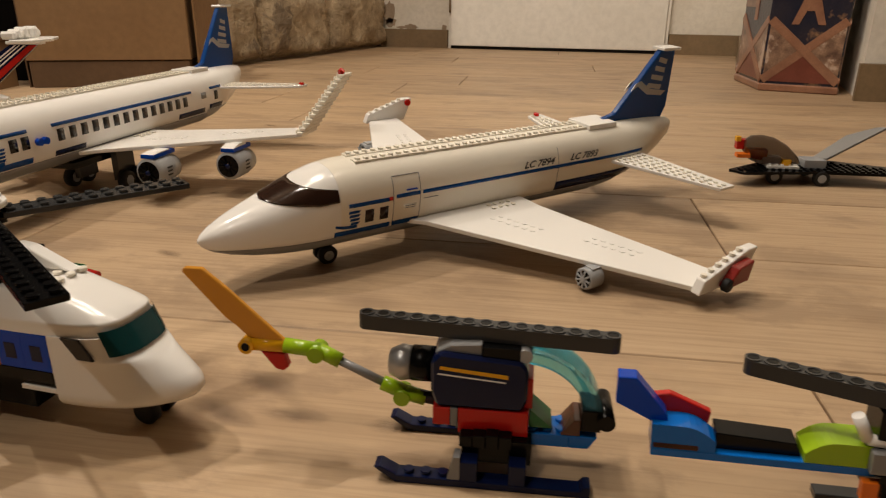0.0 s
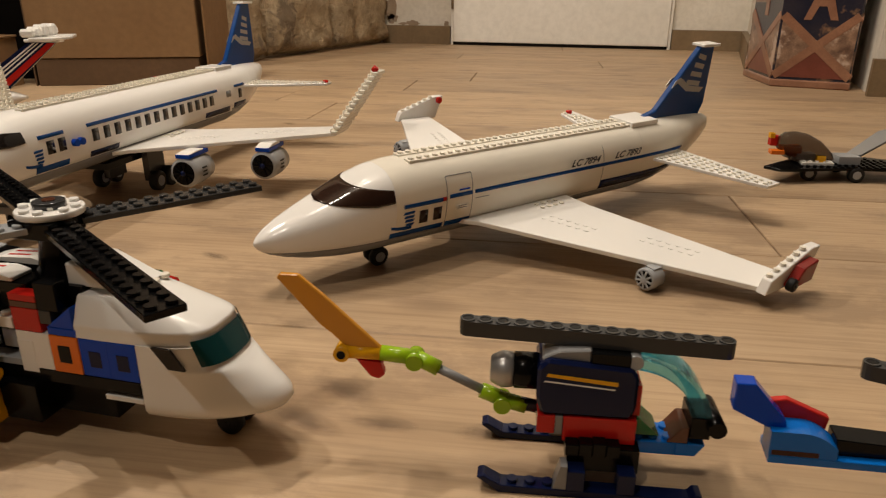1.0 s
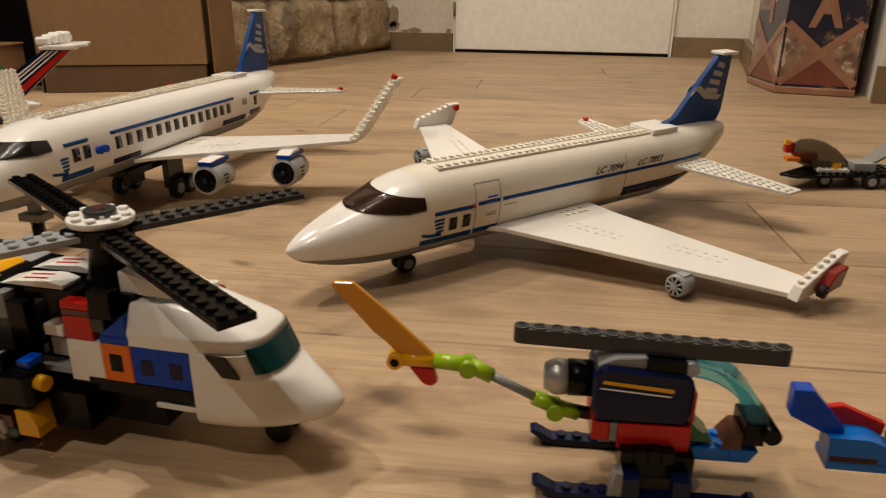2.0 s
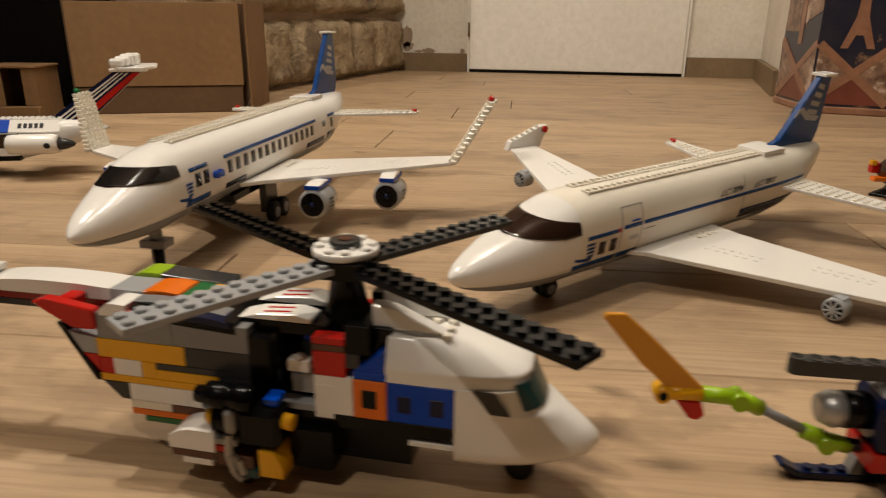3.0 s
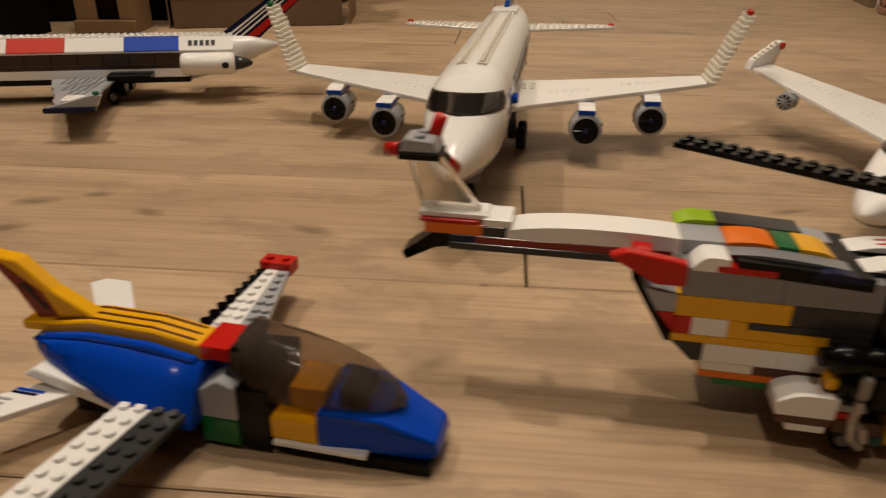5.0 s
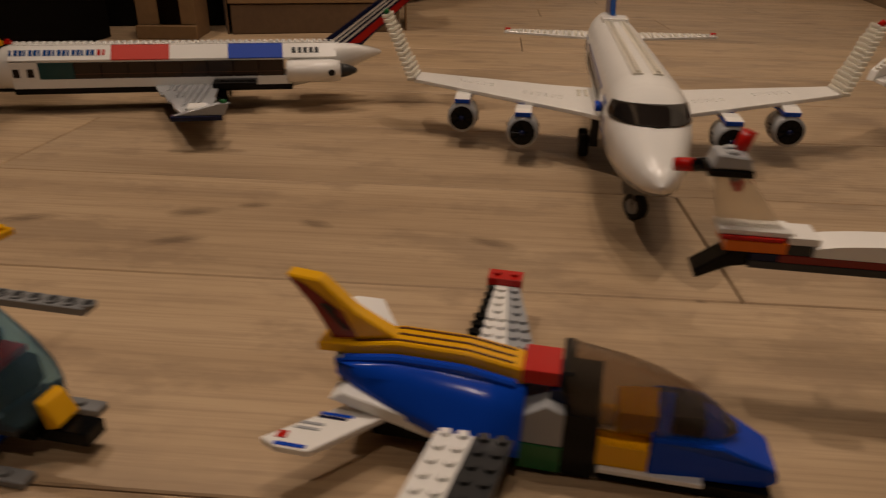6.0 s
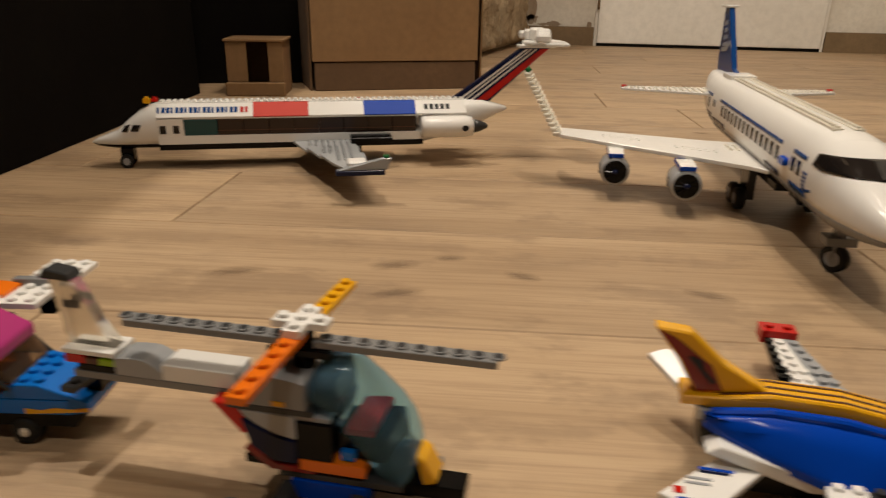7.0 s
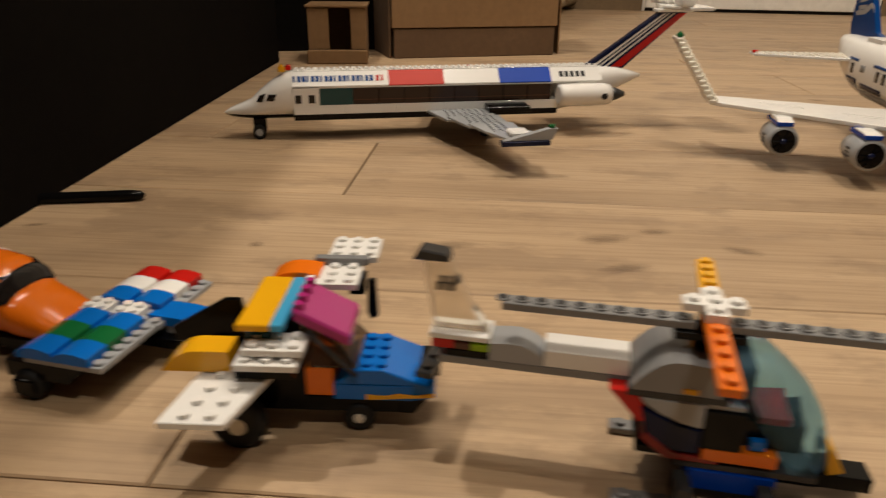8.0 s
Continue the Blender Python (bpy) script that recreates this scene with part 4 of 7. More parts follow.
    tail = Hull([(0.430, 0.0240, 0.0220, 0.0672), (0.455, 0.0236, 0.0270, 0.0680), (0.490, 0.0215, 0.0370, 0.0845), (0.515, 0.0165, 0.0490, 0.0830), (0.535, 0.0105, 0.0590, 0.0780), (0.552, 0.0040, 0.0670, 0.0720)])
    part("tail_cone", tail.shell(0.4302, 0.552, lambda s: 0, lambda s: 1, 12, 0.008), WHITE, root)
    # fin and high tailplane
    sl = lambda q: 0.470 + 0.100 * q
    zz = lambda q: 0.083 + 0.054 * q
    fin = part("fin", prism([(-sl(0), 0.083), (-sl(1), 0.137), (-sl(1) - 0.040, 0.137), (-sl(0) - 0.056, 0.080)], -0.0040, 0.0040, 0.0006), NAVY, root, "navy tail fin with white and red diagonal stripes")
    for sd in (1, -1):
        lo, hi = sorted((sd * 0.0040, sd * 0.0044))
        for off, wid, mat in ((0.011, 0.0045, WHITE), (0.0195, 0.0035, WHITE), (0.029, 0.0040, WHITE), (0.0390, 0.0150, RED)):
            part("fin_stripe", prism([(-sl(0) - off, 0.083), (-sl(0.98) - off * 0.75, 0.136), (-sl(0.98) - (off + wid) * 0.75, 0.136), (-sl(0) - off - wid, 0.083)], lo, hi), mat, fin)
    part("fin_head", box_bm(-0.618, -0.566, -0.0082, 0.0082, 0.1371, 0.1405, 0.0008), WHITE, fin)
    for sd in (1, -1):
        plan = [(-0.572, 0.004), (-0.590, 0.048), (-0.622, 0.050), (-0.632, 0.004)]
        tp = part("high_tailplane", slab([(x, sd * y) for x, y in plan], 0.1406, 0.1440, 0.0008), WHITE, root)
        for i in range(3):
            part("tailplane_slope", box_bm(-0.606 + 0.004 * i, -0.586 + 0.004 * i, sd * (0.014 + 0.013 * i) - 0.006, sd * (0.014 + 0.013 * i) + 0.006, 0.1441, 0.1570 - 0.002 * i, 0.0025), WHITE, tp)
    for sd in (1, -1):
        bm = bmesh.new()
        lathe(bm, (-0.424, sd * 0.0415, 0.0505), (-1, 0, 0), ((0, 0.0115), (0.002, 0.0150), (0.012, 0.0158), (0.060, 0.0158), (0.070, 0.0140)), 24)
        eng = part("engine", bm, WHITE, root, "white round tail engine")
        bm = bmesh.new()
        lathe(bm, (-0.4942, sd * 0.0415, 0.0505), (-1, 0, 0), ((0, 0.0105), (0.010, 0.0085), (0.020, 0.0040), (0.022, 0.0015)), 16)
        part("exhaust_cone", bm, DGREY, eng, "dark grey exhaust cone")
        part("pylon", box_bm(-0.480, -0.440, min(sd * 0.018, sd * 0.030), max(sd * 0.018, sd * 0.030), 0.048, 0.053), WHITE, eng)
        bm = bmesh.new()
        lathe(bm, (-0.482, sd * 0.0572, 0.0505), (0, sd, 0), ((0, 0.0045), (0.0004, 0.0045)), 16)
        part("engine_mark", bm, INK, eng)
        # wing: overlapping grey plates, white slopes, dark end plate with lamp
        for k, (w0, w1, f, bk, z) in enumerate(((0.024, 0.080, 0.255, 0.336, 0.0300), (0.072, 0.128, 0.272, 0.338, 0.0325), (0.120, 0.176, 0.288, 0.342, 0.0345), (0.168, 0.206, 0.300, 0.350, 0.0360))):
            dw = 0.016
            bm = slab([(-f, sd * w0), (-f - dw, sd * w1), (-bk, sd * w1), (-bk, sd * w0)], z - 0.0032, z, 0.0003)
            for i in range(int((w1 - w0) / U)):
                for j in range(int((bk - f - dw) / U) - 1):
                    stud(bm, -(f + dw + 0.006 + j * U), sd * (w0 + 0.004 + i * U), z, 8)
            part("wing_plate", bm, LGREY, root)
        part("wing_slope", box_bm(-0.340, -0.318, min(sd * 0.178, sd * 0.200), max(sd * 0.178, sd * 0.200), 0.0361, 0.0430, 0.002), WHITE, root)
        part("wing_end", box_bm(-0.358, -0.304, min(sd * 0.204, sd * 0.216), max(sd * 0.204, sd * 0.216), 0.0300, 0.0360, 0.0008), NAVY, root)
        part("winglet", prism([(-0.306, 0.0361), (-0.360, 0.0361), (-0.366, 0.0500), (-0.356, 0.0500)], min(sd * 0.206, sd * 0.214), max(sd * 0.206, sd * 0.214), 0.0006), LGREY, root)
        bm = bmesh.new()
        rod(bm, (-0.360, sd * 0.210, 0.0500), (-0.360, sd * 0.210, 0.0535), 0.0036, n=12)
        part("tip_lamp", bm, GREEN if sd == 1 else RED, root, "small round wing tip lamp")
        part("wing_fairing", box_bm(-0.385, -0.330, min(sd * 0.0245, sd * 0.052), max(sd * 0.0245, sd * 0.052), 0.0300, 0.0385, 0.001), BLACK, root)
        part("gear_leg", box_bm(-0.345, -0.325, min(sd * 0.012, sd * 0.030), max(sd * 0.012, sd * 0.030), 0.008, 0.0221), BLACK, root)
        wheel(root, -0.330, sd * 0.034, 0.0085, 0.0085, 0.007)
    part("gear_block", box_bm(-0.050, -0.034, -0.008, 0.008, 0.008, 0.0225, 0.0004), BLACK, root)
    for y in (-0.011, 0.011):
        wheel(root, -0.041, y, 0.0080, 0.0080, 0.006)
    brick(root, YELLOW, -0.078, -0.070, 0.002, 0.010, 0.0848, 0.0900, True)
    brick(root, RED, -0.086, -0.078, -0.006, 0.002, 0.0858, 0.0890, True)
    # the cabin is lower than it is drawn: settle everything above the keel
    for ob in root.children_recursive:
        for v in ob.data.vertices:
            z = v.co.z
            if z > 0.0285:
                v.co.z = 0.0285 + (z - 0.0285) * 0.80 if z < 0.086 else 0.0745 + (z - 0.086) * 1.16


tail_engine_airliner()


def plate_blade(parent, mat, hub, ang, r0, r1, z, width=0.016, name="rotor_blade", label=""):
    """A two-stud-wide plate that runs out from the hub."""
    bm = box_bm(r0, r1, -width / 2, width / 2, z, z + P, 0.0003)
    n, k = int(round((r1 - r0) / U)), int(round(width / U))
    for i in range(n):
        for j in range(k):
            stud(bm, r0 + (i + 0.5) * (r1 - r0) / n, -width / 2 + (j + 0.5) * U, z + P)
    bm.transform(Matrix.Translation((hub[0], hub[1], 0)) @ Matrix.Rotation(math.radians(ang), 4, "Z"))
    return part(name, bm, mat, parent, label)


# ---- the large helicopter ----
def large_helicopter():
    root = thing("large_helicopter", pose(0.0085, 0.5876, 0, 0, 0, -0.8), "large multicoloured brick helicopter with white cockpit and four rotor blades", "toy helicopter", "toy helicopters")
    H = 0.0245
    # white cockpit, lofted in level rings: (height, front, half width, back, roundness)
    lower = [(0.0205, 0.014, 0.0170, -0.024, 2.4), (0.0222, 0.030, 0.0225, -0.024, 2.1), (0.0255, 0.0395, 0.0243, -0.024, 2.0), (0.0295, 0.0425, H, -0.024, 1.95), (0.0335, 0.0415, H, -0.024, 1.95),
             (0.0375, 0.0370, H, -0.024, 2.0), (0.0420, 0.0312, H, -0.024, 2.1), (0.0455, 0.0262, H, -0.024, 2.3), (0.0478, 0.0225, H, -0.024, 2.6), (0.0490, 0.0192, H, -0.024, 3.0),
             (0.0500, 0.0170, H, -0.024, 3.0), (0.0560, 0.0142, H, -0.024, 3.0), (0.0614, 0.0115, 0.0244, -0.024, 3.0)]
    upper = [(0.0612, 0.0115, 0.0244, -0.057, 3.6), (0.0662, 0.0092, 0.0240, -0.057, 3.6), (0.0672, 0.0098, 0.0242, -0.057, 3.6), (0.0684, 0.0086, 0.0238, -0.057, 3.4), (0.0712, 0.0025, 0.0226, -0.057, 3.2),
             (0.0745, -0.0070, 0.0212, -0.057, 3.0), (0.0780, -0.0185, 0.0196, -0.057, 3.0), (0.0802, -0.0270, 0.0184, -0.057, 3.0), (0.0810, -0.0310, 0.0176, -0.057, 3.0)]

    def level(z, front, wide, back, n, deg, off=0.0):
        c, q = math.cos(math.radians(deg)), math.sin(math.radians(deg))
        return Vector((back + (front + off - back) * abs(c) ** (2 / n), math.copysign((wide + off) * abs(q) ** (2 / n), q), z))

    def loft(rows, name, label, degs, mat, off=0.0, close=True):
        bm = bmesh.new()
        rings = [[bm.verts.new(level(*r, d, off)) for d in degs] for r in rows]
        for r0, r1 in zip(rings, rings[1:]):
            for i in range(len(degs) - 1):
                bm.faces.new((r0[i], r0[i + 1], r1[i + 1], r1[i])).smooth = True
            if close:
                bm.faces.new((r0[-1], r0[0], r1[0], r1[-1]))
        if close:
            for r in (rings[0], rings[-1]):
                for e in bm.faces.new(r).edges:
                    e.smooth = False
        bmesh.ops.recalc_face_normals(bm, faces=bm.faces[:])
        return part(name, bm, mat, root, label)
    arc = [-90 + 180 * i / 40 for i in range(41)]
    loft(lower, "nose", "glossy white rounded nose", arc, WHITE)
    loft(upper, "cabin_roof", "white sloping cabin roof", arc, WHITE)
    glass = [(0.0520, 0.0161, H, -0.024, 3.0), (0.0560, 0.0142, H, -0.024, 3.0), (0.0614, 0.0115, 0.0244, -0.024, 3.0), (0.0648, 0.0099, 0.0242, -0.024, 3.0)]
    loft(glass, "windscreen", "dark teal wrap-round windscreen", [-47 + 94 * i / 24 for i in range(25)], TEALDARK, 0.0007, False)
    for sd in (1, -1):
        lo, hi = sorted((sd * (H + 0.0004), sd * (H - 0.0010)))
        part("side_window", prism([(0.0015, 0.0510), (-0.0055, 0.0615), (-0.0155, 0.0615), (-0.0075, 0.0510)], lo, hi), DARKGLASS, root)
    bm = bmesh.new()
    for x, y in ((-0.030, 0.012), (-0.030, 0.004), (-0.030, -0.004), (-0.030, -0.012), (-0.038, 0.004), (-0.038, -0.004)):
        stud(bm, x, y, 0.0812)
    part("roof_studs", bm, AGED, root)
    part("roof_rail", prism([(-0.030, 0.0826), (-0.036, 0.0845), (-0.056, 0.0935), (-0.066, 0.0945), (-0.066, 0.0830)], -0.013, -0.005, 0.0006), WHITE, root, "white curved roof rail")
    part("roof_rail", prism([(-0.030, 0.0826), (-0.036, 0.0845), (-0.056, 0.0935), (-0.066, 0.0945), (-0.066, 0.0830)], 0.005, 0.013, 0.0006), WHITE, root)
    brick(root, WHITE, -0.046, -0.0245, -H, H, 0.0285, 0.0312, name="chin_plate")
    # keel plate, and a black block put in for the shade underneath
    brick(root, BLACK, -0.122, -0.0250, -H, H, 0.0335, 0.0405, name="keel_plate")
    brick(root, BLACK, -0.116, -0.046, -0.0180, 0.0180, 0.0130, 0.0334, name="keel_brick")
    # cabin side: blue window frames, orange frame, white column, each side
    for sd in (1, -1):
        def side_brick(mat, x0, x1, z0, z1, out=0.0, name="brick", label=""):
            lo, hi = sorted((sd * (H + out), sd * (H - U)))
            return brick(root, mat, x0, x1, lo, hi, z0, z1, False, name, label)
        for x0 in (-0.0405, -0.0560):
            fr = side_brick(BLUE, x0, x0 + 0.0160, 0.0406, 0.0610, 0, "window_frame", "blue window frame brick")
            lo, hi = sorted((sd * (H + 0.0002), sd * (H - 0.004)))
            part("pane", box_bm(x0 + 0.0045, x0 + 0.0120, lo, hi, 0.0455, 0.0550, 0.0006), NAVY, fr)
        fr = side_brick(ORANGE, -0.0725, -0.0562, 0.0406, 0.0608, 0.0004, "window_frame", "orange window frame brick")
        lo, hi = sorted((sd * (H + 0.0007), sd * (H - 0.004)))
        part("pane", box_bm(-0.0685, -0.0608, lo, hi, 0.0460, 0.0560, 0.0006), BLACK, fr)
        side_brick(BLUE, -0.0725, -0.0562, 0.0609, 0.0650)
        part("brick", prism([(-0.0722, 0.0651), (-0.0572, 0.0651), (-0.0572, 0.0770)], min(sd * H, sd * (H - 0.008)), max(sd * H, sd * (H - 0.008)), 0.0003), BLUE, root)
        side_brick(WHITE, -0.0920, -0.0727, 0.0406, 0.0608, 0, "brick", "white tall brick")
        side_brick(WHITE, -0.0920, -0.0825, 0.0380, 0.0560, 0.0003)
        side_brick(RED, -0.0920, -0.0760, 0.0609, 0.0735)
        side_brick(BROWN, -0.0920, -0.0760, 0.0736, 0.0770)
        side_brick(RED, -0.0920, -0.0760, 0.0771, 0.0808)
        side_brick(DGREY, -0.0758, -0.0690, 0.0661, 0.0735)
        side_brick(BLACK, -0.0758, -0.0640, 0.0736, 0.0880)
        side_brick(LGREY, -0.1240, -0.0922, 0.0406, 0.0445)
        side_brick(BLACK, -0.1244, -0.1140, 0.0446, 0.0770)
    # dark doorway core between cabin and tail body
    brick(root, BLACK, -0.1130, -0.0590, -0.0150, 0.0150, 0.0406, 0.0575, name="cabin_core")
    brick(root, LGREY, -0.1050, -0.0930, -H + 0.004, -0.016, 0.0480, 0.0580, True)
    brick(root, WHITE, -0.1060, -0.0950, -H + 0.002, -0.016, 0.0600, 0.0660, True)
    # tail body: coloured courses with a sloping end
    rows = ((0.0672, 0.0812, ((-0.2069, -0.1650, MGREY), (-0.1650, -0.1245, MGREY))),
            (0.0567, 0.0671, ((-0.2082, -0.1592, YELLOW), (-0.1592, -0.1245, DGREY))),
            (0.0530, 0.0566, ((-0.1761, -0.1245, DGREY),)),
            (0.0475, 0.0529, ((-0.1761, -0.1420, YELLOW), (-0.1420, -0.1245, DGREY))),
            (0.0475, 0.0566, ((-0.2078, -0.2002, RED), (-0.2002, -0.1844, WHITE), (-0.1844, -0.1761, YELLOW))),
            (0.0434, 0.0474, ((-0.2085, -0.1700, YELLOW), (-0.1700, -0.1400, YELLOW), (-0.1400, -0.1245, BLACK))),
            (0.0338, 0.0433, ((-0.1931, -0.1600, WHITE), (-0.1600, -0.1245, WHITE))),
            (0.0292, 0.0337, ((-0.1931, -0.1700, AGED), (-0.1700, -0.1245, BROWN))),
            (0.0255, 0.0291, ((-0.1932, -0.1598, ORANGE),)), (0.0220, 0.0254, ((-0.1865, -0.1624, GREEN),)))
    for z0, z1, bits in rows:
        for x0, x1, mat in bits:
            for sd in (1, -1):
                lo, hi = sorted((sd * H, sd * 0.0002))
                brick(root, mat, x0, x1, lo, hi, z0, z1)
    part("tail_slope", prism([(-0.2249, 0.0698), (-0.2083, 0.0672), (-0.2083, 0.0580), (-0.2165, 0.0580)], -H, H, 0.0003), LGREY, root)
    part("tail_slope", prism([(-0.2165, 0.0578), (-0.2080, 0.0578), (-0.2080, 0.0475)], -H, H, 0.0003), RED, root)
    part("tail_slope", prism([(-0.2079, 0.0433), (-0.1933, 0.0433), (-0.1933, 0.0338), (-0.1982, 0.0338)], -H, H, 0.0003), DGREY, root)
    part("tail_slope", prism([(-0.2290, 0.0735), (-0.2255, 0.0735), (-0.2079, 0.0434), (-0.2110, 0.0434)], -H - 0.0004, H + 0.0004), BLACK, root)
    built = set(root.children_recursive)
    brick(root, BLACK, -0.2050, -0.1300, -H, H, 0.0766, 0.0830)
    brick(root, RED, -0.2130, -0.1850, -H - 0.0003, H + 0.0003, 0.0767, 0.0798)
    curved(root, NAVY, -0.1650, -0.1330, -H - 0.0005, -H + 0.010, 0.0800, 0.0842, 0.2, 0.6)
    curved(root, WHITE, -0.2230, -0.2080, -H, H, 0.0766, 0.0835, 0.2, 0.9)
    T = 0.0095
    for y0, y1 in ((-H - 0.002, -H + 0.004),):
        part("tail_clip", prism([(-0.2560, 0.0810), (-0.2500, 0.0850), (-0.2250, 0.0800), (-0.2250, 0.0690), (-0.2380, 0.0690), (-0.2480, 0.0750)], y0, y1, 0.0008), RED, root, "red hinged clip")
    part("tail_clip", box_bm(-0.2480, -0.2400, -H + 0.0042, -T - 0.0005, 0.0770, 0.0825, 0.0008), RED, root)
    # tail boom
    brick(root, DGREY, -0.3180, -0.2400, -T, T, 0.0700, 0.0738)
    brick(root, DRED, -0.3050, -0.2300, -T, T, 0.0739, 0.0778)
    brick(root, NAVY, -0.3180, -0.3052, -T, T, 0.0739, 0.0778)
    brick(root, ORANGE, -0.3300, -0.3020, -T, T, 0.0779, 0.0835, name="boom_plate")
    brick(root, RED, -0.3320, -0.3040, -T - 0.0003, T + 0.0003, 0.0836, 0.0855, name="boom_plate")
    brick(root, DGREY, -0.3020, -0.2920, -T, T, 0.0779, 0.0830)
    brick(root, WHITE, -0.3020, -0.2900, -T, T, 0.0831, 0.0868)
    curved(root, WHITE, -0.2915, -0.2270, -T, T, 0.0779, 0.0885, 0.35, 0.75, label="long white curved boom slope")
    brick(root, LGREY, -0.2268, -0.2080, -T, T, 0.0779, 0.0862)
    brick(root, ORANGE, -0.2078, -0.1820, -T, T, 0.0831, 0.0862)
    curved(root, ORANGE, -0.2060, -0.1840, -T, T, 0.0863, 0.0880, 0.2, 0.9)
    brick(root, GREEN, -0.1818, -0.1680, -T, T, 0.0831, 0.0885)
    curved(root, YELLOW, -0.1678, -0.1450, -T, T, 0.0831, 0.0888, 1.0, 0.2)
    curved(root, MGREY, -0.2078, -0.1400, -0.0190, -T - 0.0002, 0.0831, 0.0854, 0.1, 0.4)
    curved(root, LGREY, -0.2100, -0.1400, T + 0.0002, H, 0.0831, 0.0858, 0.1, 0.4)
    curved(root, LIME, -0.2280, -0.2100, T + 0.0002, H, 0.0831, 0.0905, 0.2, 1.0, label="lime green curved slope")
    brick(root, DGREY, -0.2098, -0.1600, T + 0.0002, H, 0.0860, 0.0900)
    for sd in (1, -1):
        lo, hi = sorted((sd * 0.004, sd * 0.0175))
        part("shoulder_slope", prism([(-0.1330, 0.0831), (-0.0950, 0.0831), (-0.0950, 0.0875), (-0.1030, 0.0915), (-0.1230, 0.0885)], lo, hi, 0.0006), WHITE, root, "white shoulder slope with red lines")
        part("shoulder_line", prism([(-0.1200, 0.0880), (-0.1060, 0.0902), (-0.1062, 0.0914), (-0.1202, 0.0893)], lo + 0.003, lo + 0.0045), RED, root)
        part("shoulder_line", prism([(-0.1200, 0.0880), (-0.1060, 0.0902), (-0.1062, 0.0914), (-0.1202, 0.0893)], lo + 0.008, lo + 0.0095), RED, root)
        brick(root, BLACK, -0.1300, -0.0870, lo, hi, 0.0771, 0.0830)
    # tail fin and tail rotor
    part("fin", prism([(-0.3320, 0.0856), (-0.3020, 0.0856), (-0.3040, 0.0880), (-0.3240, 0.1130), (-0.3390, 0.1130)], -0.0036, 0.0036, 0.0005), CLEARFIN, root, "clear swept tail fin")
    brick(root, WHITE, -0.3330, -0.3000, -0.0080, 0.0080, 0.0856, 0.0882, name="fin_foot")
    head = part("tail_head", box_bm(-0.3430, -0.3230, -0.0085, 0.0085, 0.1131, 0.1165, 0.0005), BLACK, root, "black and grey tail rotor head")
    part("head_slope", prism([(-0.3420, 0.1166), (-0.3235, 0.1166), (-0.3260, 0.1225), (-0.3400, 0.1235)], -0.0082, 0.0082, 0.0008), LGREY, head)
    bm = bmesh.new()
    for y in (-0.004, 0.004):
        stud(bm, -0.333, y, 0.1228)
    part("head_studs", bm, LGREY, head)
    for p0, p1, mat in (((-0.329, 0.006, 0.119), (-0.325, 0.0065, 0.1315), RED), ((-0.336, 0.006, 0.115), (-0.346, 0.012, 0.112), BLACK), ((-0.346, 0.012, 0.112), (-0.354, 0.016, 0.1105), RED),
                        ((-0.330, 0.008, 0.114), (-0.325, 0.018, 0.106), BLACK), ((-0.325, 0.018, 0.106), (-0.321, 0.025, 0.099), RED)):
        bm = bmesh.new()
        rod(bm, p0, p1, 0.0034, n=10)
        part("tail_rotor_arm", bm, mat, head)
    part("tail_hook", prism([(-0.3180, 0.0778), (-0.3180, 0.0700), (-0.3250, 0.0690), (-0.3400, 0.0610), (-0.3420, 0.0650), (-0.3300, 0.0740), (-0.3250, 0.0778)], -0.0075, 0.0075, 0.0006), BLACK, root)
    # the boom sits forward on the body and leans a little to one side
    for ob in set(root.children_recursive) - built:
        for v in ob.data.vertices:
            k = min(1.0, max(0.0, (-0.135 - v.co.x) / 0.06))
            v.co.y -= 0.02 * max(0.0, -0.215 - v.co.x)
            v.co.x += 0.019 * k - 0.016 * min(1.0, max(0.0, (-0.245 - v.co.x) / 0.05))
            if v.co.x > -0.283 and v.co.z > 0.0831:
                v.co.z = 0.0831 + 0.5 * (v.co.z - 0.0831)
            v.co.z += 0.0034 * k
    # mast and rotor
    hub = (-0.0838, 0.0034)
    bm = bmesh.new()
    lathe(bm, (hub[0], hub[1], 0.0720), (0, 0, 1), ((0, 0.0150), (0.010, 0.0135), (0.016, 0.0100), (0.030, 0.0075), (0.036, 0.0110), (0.0405, 0.0110)), 16)
    part("rotor_mast", bm, BLACK, root)
    brick(root, BLACK, hub[0] - 0.012, hub[0] + 0.012, -0.012, 0.012, 0.1040, 0.1125, name="rotor_block")
    brick(root, BLACK, -0.0740, -0.0560, -0.016, 0.016, 0.0720, 0.0840)
    for ang, mat, r1, lab in ((54, DGREY, 0.1100, "dark grey rotor blade plate"), (148, BLACK, 0.1400, "long black rotor blade plate"), (236.3, LGREY, 0.1090, "light grey rotor blade plate"), (327, BLACK, 0.1400, "long black rotor blade plate")):
        plate_blade(root, mat, hub, ang, 0.0120, r1, 0.1068, label=lab)
    bm = bmesh.new()
    lathe(bm, (hub[0], hub[1], 0.1130), (0, 0, 1), ((0, 0.0155), (0.0004, 0.0160), (0.0030, 0.0160), (0.0034, 0.0156)), 24)
    for i in range(4):
        for j in range(4):
            if (i in (0, 3)) + (j in (0, 3)) < 2:
                stud(bm, hub[0] - 0.012 + i * U, hub[1] - 0.012 + j * U, 0.1164)
    part("rotor_disc", bm, WHITE, root, "round white hub plate with studs")
    bm = bmesh.new()
    lathe(bm, (hub[0], hub[1], 0.1166), (0, 0, 1), ((0, 0.0078), (0.0030, 0.0078), (0.0034, 0.0074)), 18)
